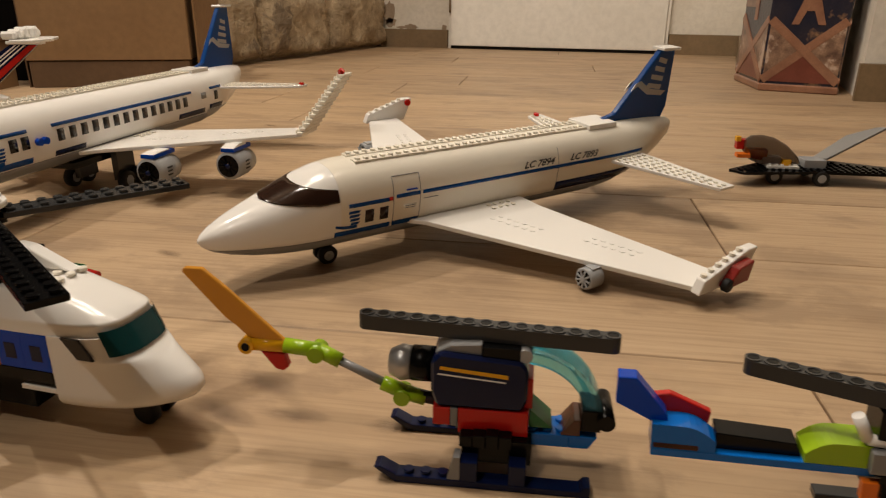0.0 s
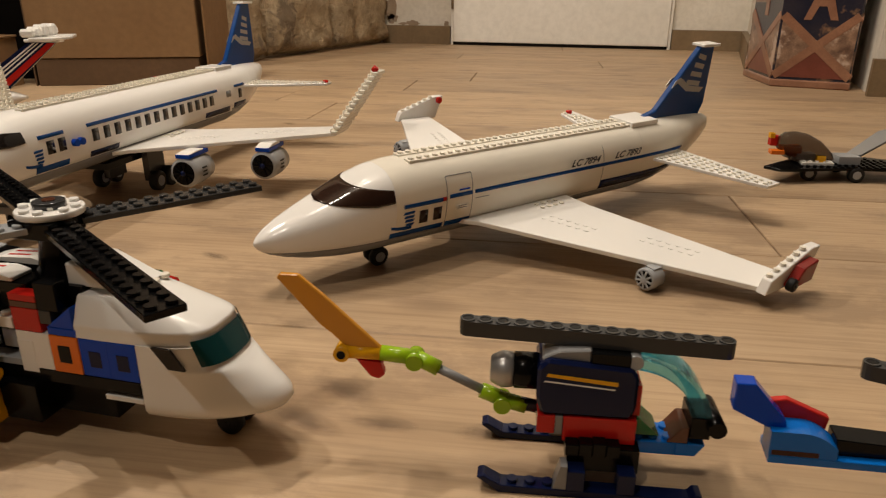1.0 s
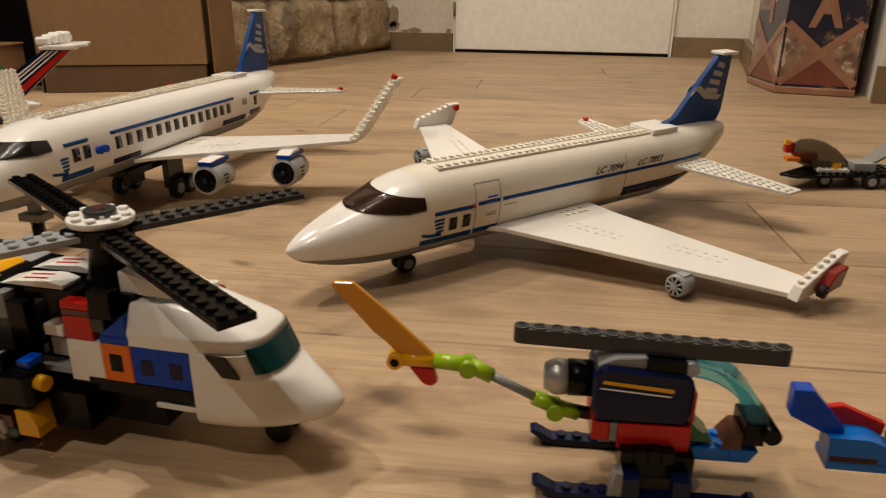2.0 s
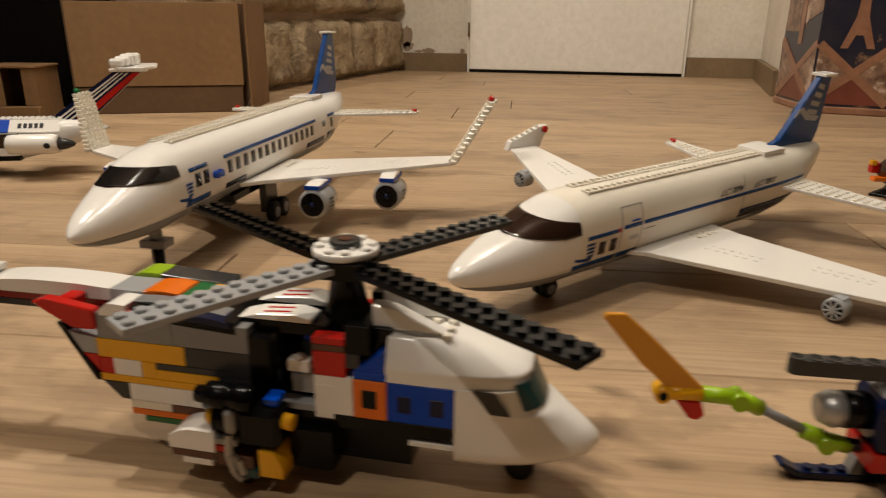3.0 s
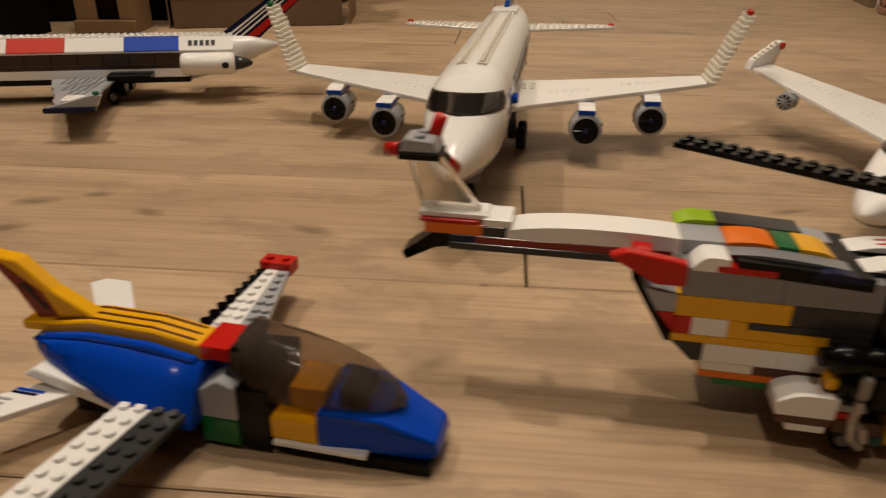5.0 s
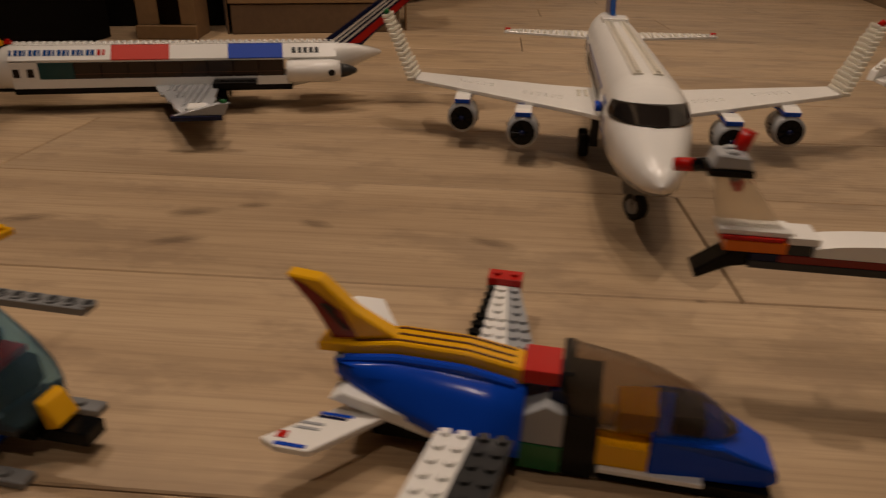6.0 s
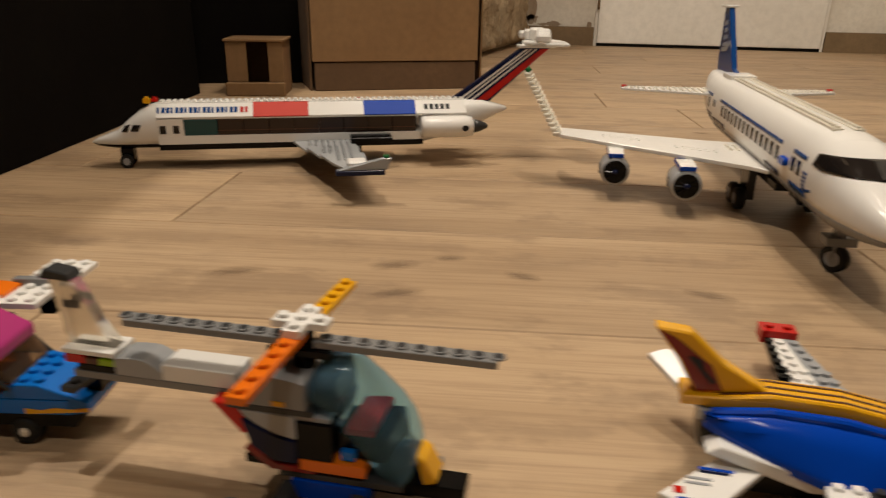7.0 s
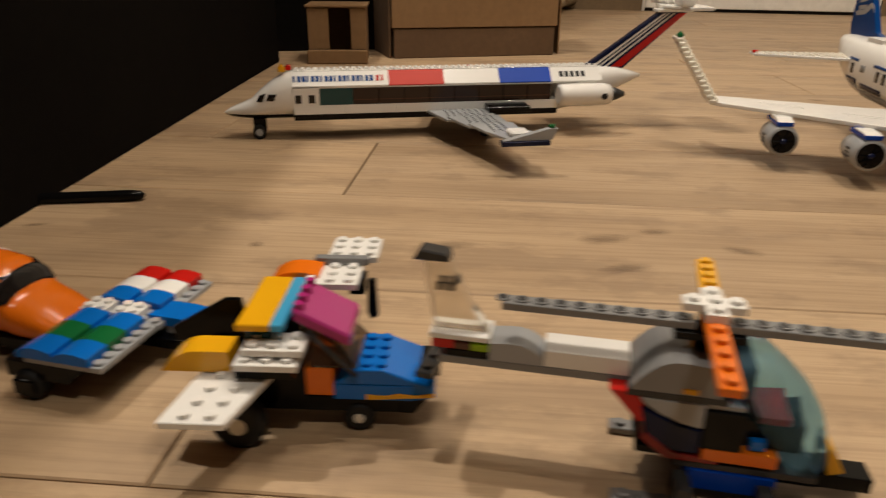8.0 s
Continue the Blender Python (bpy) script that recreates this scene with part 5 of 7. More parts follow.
    cap = part("hub_cap", bm, DGREY, root)
    bm = bmesh.new()
    rod(bm, (hub[0], hub[1], 0.1199), (hub[0], hub[1], 0.1206), 0.0032)
    part("hub_axle", bm, BROWN, cap)
    # engine pods low on the sides
    for sd in (1, -1):
        y = sd * 0.0340
        lo, hi = sorted((sd * 0.0250, sd * 0.0410))
        pod = part("engine_pod", box_bm(-0.1260, -0.1040, lo, hi, 0.0262, 0.0475, 0.003), BLACK, root, "black glossy engine pod with grey, white and yellow pieces")
        bm = bmesh.new()
        lathe(bm, (-0.1318, y, 0.0380), (-1, 0, 0), ((0, 0.0068), (0.001, 0.0076), (0.0024, 0.0076), (0.003, 0.0066), (0.0042, 0.0066), (0.0048, 0.0076), (0.0064, 0.0076), (0.0070, 0.0060)), 16)
        part("pod_drum", bm, BLACK, pod)
        bm = bmesh.new()
        lathe(bm, (-0.1388, y, 0.0380), (-1, 0, 0), ((0, 0.0046), (0.003, 0.0048), (0.0045, 0.0036)), 14)
        part("pod_tip", bm, YELLOW, pod, "yellow round knob")
        bm = bmesh.new()
        lathe(bm, (-0.1180, y, 0.0490), (-1, 0, 0), ((0, 0.0050), (0.001, 0.0068), (0.010, 0.0068), (0.011, 0.0056), (0.013, 0.0056), (0.014, 0.0068), (0.024, 0.0068), (0.025, 0.0045), (0.030, 0.0042)), 16)
        part("pod_cylinder", bm, BLACK, pod, "black ribbed cylinder")
        part("pod_bracket", box_bm(-0.1318, -0.1262, min(sd * 0.0270, sd * 0.0420), max(sd * 0.0270, sd * 0.0420), 0.0330, 0.0455, 0.0015), LGREY, pod, "light grey bracket")
        bm = bmesh.new()
        for p0, p1 in (((-0.1295, 0.0330), (-0.1305, 0.0215)), ((-0.1305, 0.0215), (-0.1285, 0.0120)), ((-0.1285, 0.0120), (-0.1240, 0.0085)), ((-0.1305, 0.0215), (-0.1255, 0.0195)), ((-0.1255, 0.0195), (-0.1235, 0.0120))):
            rod(bm, (p0[0], sd * 0.0405, p0[1]), (p1[0], sd * 0.0405, p1[1]), 0.0022, n=8)
        part("pod_claw", bm, SILVER, pod, "silver bent claw")
        curved(pod, WHITE, -0.1620, -0.1375, lo, hi, 0.0215, 0.0325, 0.55, 1.0, "pod_tail", "white curved pod tail")
        brick(pod, BROWN, -0.1610, -0.1375, lo, hi, 0.0172, 0.0214)
        brick(pod, WHITE, -0.1560, -0.1400, lo, hi, 0.0135, 0.0171)
        brick(pod, RED, -0.1374, -0.1320, lo, hi, 0.0225, 0.0262)
        brick(pod, BROWN, -0.1374, -0.1180, lo, hi, 0.0150, 0.0224)
        brick(pod, LGREY, -0.1374, -0.1260, lo, hi, 0.0265, 0.0300)
        curved(pod, YELLOW, -0.1150, -0.1030, lo, hi, 0.0120, 0.0260, 1.0, 0.4, label="yellow rounded pod front")
        bm = bmesh.new()
        rod(bm, (-0.1040, y, 0.0400), (-0.0990, y, 0.0395), 0.0040)
        part("pod_cap", bm, YELLOW, pod)
        brick(pod, TEALDARK, -0.1260, -0.1160, lo, hi, 0.0100, 0.0150)
        brick(pod, BLUE, -0.1130, -0.1060, min(sd * 0.026, sd * 0.036), max(sd * 0.026, sd * 0.036), 0.0476, 0.0515)
        wheel(root, -0.1280, sd * 0.0310, 0.0060, 0.0060, 0.006)
        brick(root, BLACK, -0.1040, -0.0820, min(sd * 0.016, sd * 0.030), max(sd * 0.016, sd * 0.030), 0.0120, 0.0334, name="gear_block")
    part("gear_leg", box_bm(0.0010, 0.0090, 0.0055, 0.0115, 0.0060, 0.0300), BLACK, root)
    for y in (0.0020, 0.0150):
        wheel(root, 0.0050, y, 0.0072, 0.0072, 0.0064, DGREY)
    part("side_lever", box_bm(-0.0560, -0.0440, H - 0.004, H + 0.006, 0.0700, 0.0760, 0.0008), GREEN, root)
    bm = bmesh.new()
    rod(bm, (-0.044, H + 0.001, 0.0730), (-0.034, H + 0.001, 0.0715), 0.0030)
    part("side_lever", bm, RED, root)


large_helicopter()


def tube(parent, mat, pts, r, name, label="", n=10):
    bm = bmesh.new()
    for a, b in zip(pts, pts[1:]):
        rod(bm, a, b, r, n=n)
    return part(name, bm, mat, parent, label)


def arc_shell(parent, mat, centre, r, a0, a1, y0, y1, thick, name, label="", n=12):
    """A bent sheet round a level axis: angles in degrees from +x up."""
    out = [(centre[0] + r * math.cos(math.radians(a0 + (a1 - a0) * i / n)), centre[1] + r * math.sin(math.radians(a0 + (a1 - a0) * i / n))) for i in range(n + 1)]
    inn = [(centre[0] + (r - thick) * math.cos(math.radians(a0 + (a1 - a0) * i / n)), centre[1] + (r - thick) * math.sin(math.radians(a0 + (a1 - a0) * i / n))) for i in range(n + 1)]
    return part(name, prism(out + inn[::-1], y0, y1), mat, parent, label)


# ---- small helicopter with the holed beam rotor ----
def beam_helicopter():
    root = thing("small_beam_helicopter", pose(0.199, 0.6065, 0, 0, 0, 7.0) @ Matrix.Scale(1.03, 4), "small dark helicopter with holed beam rotor and amber tail fin", "toy helicopter", "toy helicopters")
    beam(root, DGREY, 15, (-0.0610, 0.003), (1, -0.075, 0), 0.0660, label="dark grey beam with round holes")
    bm = bmesh.new()
    rod(bm, (-0.006, 0, 0.060), (-0.006, 0, 0.067), 0.0035)
    part("rotor_pin", bm, BLACK, root)
    body = part("engine_cowl", prism([(-0.0290, 0.0420), (-0.0265, 0.0345), (0.0130, 0.0345), (0.0150, 0.0400), (0.0150, 0.0560), (0.0120, 0.0600), (-0.0250, 0.0625), (-0.0290, 0.0580)], -0.0120, 0.0120, 0.0015), NAVY, root, "dark navy engine cowl with amber and white stripes")
    for sd in (1, -1):
        lo, hi = sorted((sd * 0.0121, sd * 0.0124))
        part("stripe", prism([(-0.0250, 0.0545), (-0.0245, 0.0560), (0.0060, 0.0535), (0.0060, 0.0515)], lo, hi), YELLOW, body)
        part("stripe", prism([(-0.0260, 0.0518), (-0.0255, 0.0524), (0.0050, 0.0500), (0.0050, 0.0494)], lo, hi), WHITE, body)
    part("cowl_top", prism([(-0.0270, 0.0618), (-0.0200, 0.0655), (-0.0060, 0.0668), (-0.0060, 0.0600), (-0.0270, 0.0600)], -0.0090, 0.0090, 0.0006), MGREY, root)
    brick(root, BLACK, -0.0060, 0.0110, -0.0100, 0.0100, 0.0600, 0.0658)
    bm = bmesh.new()
    lathe(bm, (-0.0290, 0, 0.0500), (-1, 0, 0), ((0, 0.0085), (0.010, 0.0085), (0.0105, 0.0070)), 16)
    part("exhaust_collar", bm, BLACK, root)
    bm = bmesh.new()
    lathe(bm, (-0.0395, 0, 0.0500), (-1, 0, 0), ((0, 0.0080), (0.005, 0.0086), (0.010, 0.0062), (0.0105, 0.0050)), 18)
    part("exhaust", bm, SILVER, root, "silver round exhaust")
    brick(root, RED, -0.0280, -0.0200, -0.0120, 0.0120, 0.0250, 0.0344)
    brick(root, MGREY, -0.0198, -0.0165, -0.0122, 0.0122, 0.0250, 0.0344)
    brick(root, RED, -0.0163, 0.0160, -0.0120, 0.0120, 0.0215, 0.0344, label="red base brick")
    brick(root, RED, 0.0130, 0.0175, -0.0080, 0.0080, 0.0346, 0.0500)
    part("brick", prism([(0.0165, 0.0344), (0.0165, 0.0250), (0.0270, 0.0250)], -0.0080, 0.0080), GREEN, root)
    for x in (-0.0120, -0.0060, 0.0, 0.0060):
        brick(root, BLACK, x - 0.0030, x + 0.0030, -0.0180, 0.0180, 0.0180, 0.0250 - 0.001 * abs(x) * 100)
    brick(root, BLACK, -0.0140, 0.0180, -0.0160, 0.0160, 0.0090, 0.0214, name="leg_block")
    for sd in (1, -1):
        y = sd * 0.0200
        for x in (-0.0100, 0.0120):
            brick(root, NAVY, x - 0.0040, x + 0.0040, y - 0.0040, y + 0.0040, 0.0035, 0.0140, name="skid_leg")
        sk = part("skid", prism([(-0.0540, 0.0075), (-0.0510, 0.0085), (-0.0430, 0.0040), (0.0400, 0.0034), (0.0420, 0.0060), (0.0450, 0.0060), (0.0450, 0.0), (-0.0440, 0.0)], y - 0.0040, y + 0.0040, 0.0003), NAVY, root, "navy landing skid")
        bm = bmesh.new()
        for x in (-0.0380, -0.0300, -0.0220):
            stud(bm, x, y, 0.0040)
        part("skid_studs", bm, NAVY, sk)
        part("skid_wedge", prism([(-0.0200, 0.0036), (-0.0140, 0.0036), (-0.0140, 0.0160), (-0.0170, 0.0160)], y - 0.0035, y + 0.0035), MGREY, root)
    brick(root, AZURE, 0.0150, 0.0350, -0.0080, 0.0080, 0.0150, 0.0215, True, "nose_plate", "azure studded nose plate")
    part("nose_slope", prism([(0.0350, 0.0150), (0.0350, 0.0215), (0.0480, 0.0215), (0.0440, 0.0150)], -0.0080, 0.0080, 0.0003), AZURE, root)
    part("control_panel", prism([(0.0310, 0.0216), (0.0400, 0.0216), (0.0400, 0.0300), (0.0370, 0.0300)], -0.0080, 0.0080, 0.0003), BROWN, root, "brown printed control panel")
    brick(root, BLACK, 0.0400, 0.0490, -0.0090, 0.0090, 0.0250, 0.0360)
    bm = bmesh.new()
    rod(bm, (0.0510, -0.012, 0.0320), (0.0510, 0.012, 0.0320), 0.0040)
    part("canopy_hinge", bm, BLACK, root)
    arc_shell(root, SKYCLEAR, (0.0130, 0.0280), 0.0370, -2, 86, -0.0078, 0.0078, 0.0022, "canopy", "clear light blue bent canopy")
    arc_shell(root, SKYCLEAR, (0.0130, 0.0280), 0.0348, -2, 86, -0.0078, -0.0056, 0.0050, "canopy_rib")
    arc_shell(root, SKYCLEAR, (0.0130, 0.0280), 0.0348, -2, 86, 0.0056, 0.0078, 0.0050, "canopy_rib")
    bm = bmesh.new()
    rod(bm, (0.0130, -0.0095, 0.0620), (0.0130, 0.0095, 0.0620), 0.0034)
    part("canopy_pin", bm, LGREY, root)
    # tail
    tube(root, DGREY, ((-0.0280, 0, 0.0310), (-0.0400, 0, 0.0330)), 0.0032, "tail_pin")
    tube(root, LIME, ((-0.0330, 0, 0.0310), (-0.0430, 0, 0.0335), (-0.0540, 0, 0.0380)), 0.0038, "tail_joint", "lime green angle connector")
    bm = bmesh.new()
    rod(bm, (-0.0440, -0.005, 0.0325), (-0.0440, 0.005, 0.0325), 0.0040)
    part("tail_joint", bm, LIME, root)
    tube(root, MGREY, ((-0.0500, 0, 0.0365), (-0.0780, 0, 0.0500)), 0.0022, "tail_axle", "grey axle rod")
    tube(root, LIME, ((-0.0740, 0, 0.0480), (-0.0840, 0, 0.0530), (-0.1010, 0, 0.0545)), 0.0038, "tail_joint", "lime green angle connector")
    bm = bmesh.new()
    rod(bm, (-0.0850, -0.005, 0.0525), (-0.0850, 0.005, 0.0525), 0.0040)
    part("tail_joint", bm, LIME, root)
    tube(root, YELLOW, ((-0.1010, 0, 0.0545), (-0.1190, 0, 0.0545)), 0.0036, "tail_connector", "yellow connector with a black pin hole")
    bm = bmesh.new()
    rod(bm, (-0.1190, -0.0045, 0.0545), (-0.1190, 0.0045, 0.0545), 0.0038)
    part("tail_connector", bm, YELLOW, root)
    bm = bmesh.new()
    rod(bm, (-0.1190, -0.0048, 0.0545), (-0.1190, 0.0048, 0.0545), 0.0021)
    part("pin", bm, BLACK, root)
    part("fin", prism([(-0.0990, 0.0560), (-0.1180, 0.0580), (-0.1240, 0.0640), (-0.1290, 0.0680), (-0.1480, 0.0905), (-0.1465, 0.0925), (-0.1380, 0.0925), (-0.1270, 0.0830)], -0.0014, 0.0014, 0.0005), GOLD, root, "amber swept tail fin blade")
    part("lower_fin", prism([(-0.1130, 0.0520), (-0.1010, 0.0510), (-0.0990, 0.0440), (-0.1020, 0.0415), (-0.1060, 0.0425)], -0.0022, 0.0022, 0.0006), RED, root, "red lower fin")


beam_helicopter()


# ---- second beam-rotor helicopter, only its tail in view ----
def blue_tail_helicopter():
    root = thing("blue_tail_helicopter", pose(0.2735, 0.5974, -0.005, 0, 0, 1) @ pose(0, 0, 0, 0, -3, 0), "small helicopter with blue tail, black boom and beam rotor", "toy helicopter", "toy helicopters")
    part("fin", prism([(-0.0150, 0.0690), (-0.0070, 0.0690), (0.0065, 0.0520), (0.0070, 0.0480), (0.0000, 0.0480), (-0.0155, 0.0560)], -0.0040, 0.0040, 0.0004), BLUE, root, "blue swept tail fin")
    part("tail_plate", prism([(-0.0120, 0.0540), (0.0010, 0.0470), (0.0250, 0.0440), (0.0260, 0.0500), (0.0080, 0.0580)], 0.0042, 0.0080, 0.0004), RED, root)
    brick(root, NAVY, 0.0001, 0.0090, -0.0040, 0.0040, 0.0420, 0.0479)
    curved(root, AZURE, 0.0001, 0.0270, -0.0078, 0.0041, 0.0370, 0.0490, 1.0, 0.45, "tail_curve")
    brick(root, BROWN, 0.0010, 0.0200, -0.0080, -0.0079, 0.0375, 0.0400)
    brick(root, AZURE, 0.0001, 0.0900, -0.0078, 0.0078, 0.0330, 0.0369, name="boom_plate")
    part("boom_slope", prism([(0.0272, 0.0370), (0.0272, 0.0450), (0.0600, 0.0430), (0.0620, 0.0370)], -0.0040, 0.0078, 0.0004), BLACK, root, "black sloped boom brick")
    curved(root, LIME, 0.0622, 0.0870, -0.0078, 0.0078, 0.0370, 0.0475, 0.4, 1.0, label="lime green curved slope")
    tube(root, WHITE, ((0.0800, -0.006, 0.0610), (0.0850, -0.006, 0.0500), (0.0930, -0.006, 0.0490)), 0.0026, "clip_bar", "white clip bar")
    brick(root, MGREY, 0.0860, 0.1100, -0.0120, 0.0120, 0.0370, 0.0470)
    brick(root, ORANGE, 0.0840, 0.0920, -0.0120, -0.0079, 0.0240, 0.0329)
    brick(root, BLACK, 0.0900, 0.1200, -0.0120, 0.0120, 0.0200, 0.0368, name="body")
    brick(root, BLACK, 0.0880, 0.1220, -0.0080, 0.0080, 0.0471, 0.0640, name="rotor_block")
    for sd in (1, -1):
        part("skid", box_bm(0.0760, 0.1400, sd * 0.018 - 0.004, sd * 0.018 + 0.004, 0.0012, 0.0052, 0.0004), DGREY, root)
        part("skid_leg", box_bm(0.0980, 0.1100, sd * 0.018 - 0.007, sd * 0.018 + 0.003, 0.0052, 0.0220, 0.0004), BLACK, root)
    beam(root, DGREY, 15, (0.0430, 0.0160), (1, -0.40, 0), 0.0650, label="dark grey beam with round holes")


blue_tail_helicopter()


# ---- flat black craft behind the airliner ----
def flat_black_craft():
    root = thing("flat_black_craft", pose(0.4852, 1.2539, 0, 0, 0, 8), "small black flat-winged craft with smoked canopy and grey fin", "toy airplane", "small toy planes")
    wp = slab([(-0.105, -0.030), (-0.090, -0.046), (0.000, -0.030), (0.130, -0.034), (0.150, -0.020), (0.040, 0.034), (-0.040, 0.030)], 0.0150, 0.0185, 0.0004)
    for i in range(29):
        for j in range(8):
            x, y = -0.092 + i * U, -0.036 + j * U
            if y < 0.026 - max(0, x - 0.03) * 0.5 and y > -0.028 - (0.012 if -0.094 < x < -0.06 else 0) and y < 0.026 - max(0, -0.04 - x) * 1.0:
                stud(wp, x, y, 0.0185, 8)
    part("wing_plate", wp, BLACK, root, "black studded wing plate")
    brick(root, WHITE, -0.058, -0.020, -0.024, 0.010, 0.0187, 0.0225, True, "deck_plate")
    brick(root, LGREY, -0.012, 0.014, -0.016, 0.008, 0.0187, 0.0290, False, "engine_block")
    lens = Hull([(-0.010, 0.002, 0.0225, 0.0235), (-0.004, 0.010, 0.0215, 0.0330), (0.010, 0.0150, 0.0210, 0.0460), (0.025, 0.0165, 0.0210, 0.0540), (0.040, 0.0160, 0.0210, 0.0570), (0.052, 0.0130, 0.0260, 0.0560), (0.060, 0.008, 0.0360, 0.0500)])
    bm = lens.shell(-0.010, 0.060, lambda s: 0, lambda s: 1, 9, 0.008)
    bm.transform(Matrix.Translation((-0.024, -0.006, 0)))
    part("canopy", bm, DARKSMOKE, root, "dark smoked clear canopy")
    brick(root, WHITE, -0.062, -0.040, -0.014, 0.002, 0.0226, 0.0320)
    brick(root, YELLOW, -0.040, -0.030, -0.022, -0.012, 0.0226, 0.0300)
    brick(root, ORANGE, -0.094, -0.078, -0.018, -0.006, 0.0300, 0.0350)
    brick(root, RED, -0.092, -0.080, -0.004, 0.006, 0.0380, 0.0500)
    brick(root, YELLOW, -0.094, -0.088, -0.006, 0.002, 0.0480, 0.0540)
    brick(root, ORANGE, -0.080, -0.058, -0.016, 0.000, 0.0320, 0.0400)
    tube(root, ORANGE, ((-0.078, -0.012, 0.0330), (-0.062, -0.010, 0.0300)), 0.003, "arm_rod")
    bm = slab([(-0.004, 0.0), (0.018, -0.006), (0.110, 0.052), (0.100, 0.062), (0.064, 0.060)], lambda x, y: 0.0220 + 0.30 * max(0, x) + 0.05 * y, lambda x, y: 0.0252 + 0.30 * max(0, x) + 0.05 * y, 0.0004)
    part("fin_plate", bm, MGREY, root, "grey slanted fin plate")
    for x, y in ((0.006, -0.018), (0.006, 0.016), (-0.048, -0.014), (-0.048, 0.014)):
        part("axle_block", box_bm(x - 0.005, x + 0.005, y - 0.004, y + 0.004, 0.0070, 0.0150), DRED, root)
        wheel(root, x, y - 0.009 if y < 0 else y + 0.009, 0.0095, 0.0095, 0.008)


flat_black_craft()


# ---- blue jet ----
def blue_jet():
    root = thing("blue_jet", pose(-0.3995, 0.5240, 0, 0, 0, -2.7) @ Matrix.Scale(1.03, 4), "blue and yellow toy jet with smoked canopy and red wing tips", "toy airplane", "small toy planes")
    W = 0.0165
    part("nose", prism([(0.0480, 0.0080), (0.0480, 0.0260), (0.0760, 0.0260), (0.1020, 0.0150), (0.1040, 0.0085), (0.0980, 0.0055)], -W, W, 0.0010), BLUE, root, "blue wedge nose")
    for v in root.children[0].data.vertices:
        ahead = max(0.0, v.co.x - 0.070)
        v.co.y *= 1 - 11 * ahead
        v.co.x -= 0.12 * ahead
    brick(root, BLACK, 0.0280, 0.0970, -W + 0.001, W - 0.001, 0.0010, 0.0065, name="belly_plate")
    brick(root, WHITE, 0.0280, 0.0700, -W - 0.002, W + 0.002, 0.0066, 0.0090, name="side_plate")
    brick(root, YELLOW, 0.0270, 0.0478, -W, W, 0.0091, 0.0200)
    brick(root, BLACK, 0.0130, 0.0268, -W - 0.001, W + 0.001, 0.0020, 0.0330, label="black cockpit frame")
    brick(root, GREEN, -0.0050, 0.0128, -W - 0.002, W + 0.002, 0.0030, 0.0160, label="green side brick")
    part("shoulder", prism([(-0.0040, 0.0161), (-0.0040, 0.0300), (0.0050, 0.0360), (0.0128, 0.0330), (0.0128, 0.0161)], -W - 0.0018, W + 0.0018, 0.0006), LGREY, root)
    brick(root, NAVY, 0.0060, 0.0150, -0.0120, 0.0120, 0.0331, 0.0400)
    brick(root, YELLOW, 0.0340, 0.0500, -0.0080, 0.0080, 0.0201, 0.0320, label="yellow seat brick")
    brick(root, NAVY, 0.0560, 0.0680, -0.0080, 0.0080, 0.0261, 0.0330)
    can = Hull([(-0.0830, 0.003, 0.0255, 0.0262), (-0.0760, 0.0110, 0.0250, 0.0310), (-0.0640, 0.0150, 0.0245, 0.0390), (-0.0500, 0.0162, 0.0225, 0.0455), (-0.0360, 0.0164, 0.0205, 0.0500), (-0.0220, 0.0164, 0.0205, 0.0525), (-0.0120, 0.0164, 0.0340, 0.0530)])
    part("canopy", can.shell(-0.0830, -0.0120, lambda s: 0, lambda s: 1, 10, 0.006), SMOKE, root, "smoked clear cockpit canopy")
    part("canopy_frame", box_bm(0.0100, 0.0150, -0.0140, 0.0140, 0.0401, 0.0505, 0.001), BLACK, root)
    brick(root, RED, -0.0060, 0.0095, -0.0100, 0.0100, 0.0401, 0.0468, label="red roof brick")
    # blue back with a yellow striped spine
    bm, rings = bmesh.new(), []
    for x, yo, zl, zt in ((-0.0040, 0.0270, 0.0150, 0.0375), (-0.0200, 0.0275, 0.0165, 0.0400), (-0.0400, 0.0262, 0.0200, 0.0420), (-0.0600, 0.0225, 0.0250, 0.0425), (-0.0760, 0.0175, 0.0300, 0.0410), (-0.0860, 0.0130, 0.0340, 0.0395)):
        half = [(yo, zl), (yo, zl + 0.0035), (yo - 0.0012, zl + 0.0055), ((yo + 0.0125) / 2 + 0.0012, (zl + 0.0055 + zt) / 2 + 0.0014), (0.0135, zt - 0.0003), (0.0115, zt)]
        rings.append([bm.verts.new((x, y, z)) for y, z in half] + [bm.verts.new((x, -y, z)) for y, z in half[::-1]])
    for r0, r1 in zip(rings, rings[1:]):
        for i in range(12):
            f = bm.faces.new((r0[i], r1[i], r1[(i + 1) % 12], r0[(i + 1) % 12]))
            f.smooth = i in (1, 2, 3, 4, 6, 7, 8, 9)
    bm.faces.new(rings[0])
    bm.faces.new(rings[-1][::-1])
    bmesh.ops.recalc_face_normals(bm, faces=bm.faces[:])
    part("side_panel", bm, BLUE, root, "blue sloping side panels")
    sp = part("spine", prism([(-0.0860, 0.0401), (-0.0040, 0.0370), (-0.0062, 0.0450), (-0.0300, 0.0490), (-0.0600, 0.0495), (-0.0860, 0.0450)], -0.0078, 0.0078, 0.0008), YELLOW, root, "yellow curved spine with dark stripes")
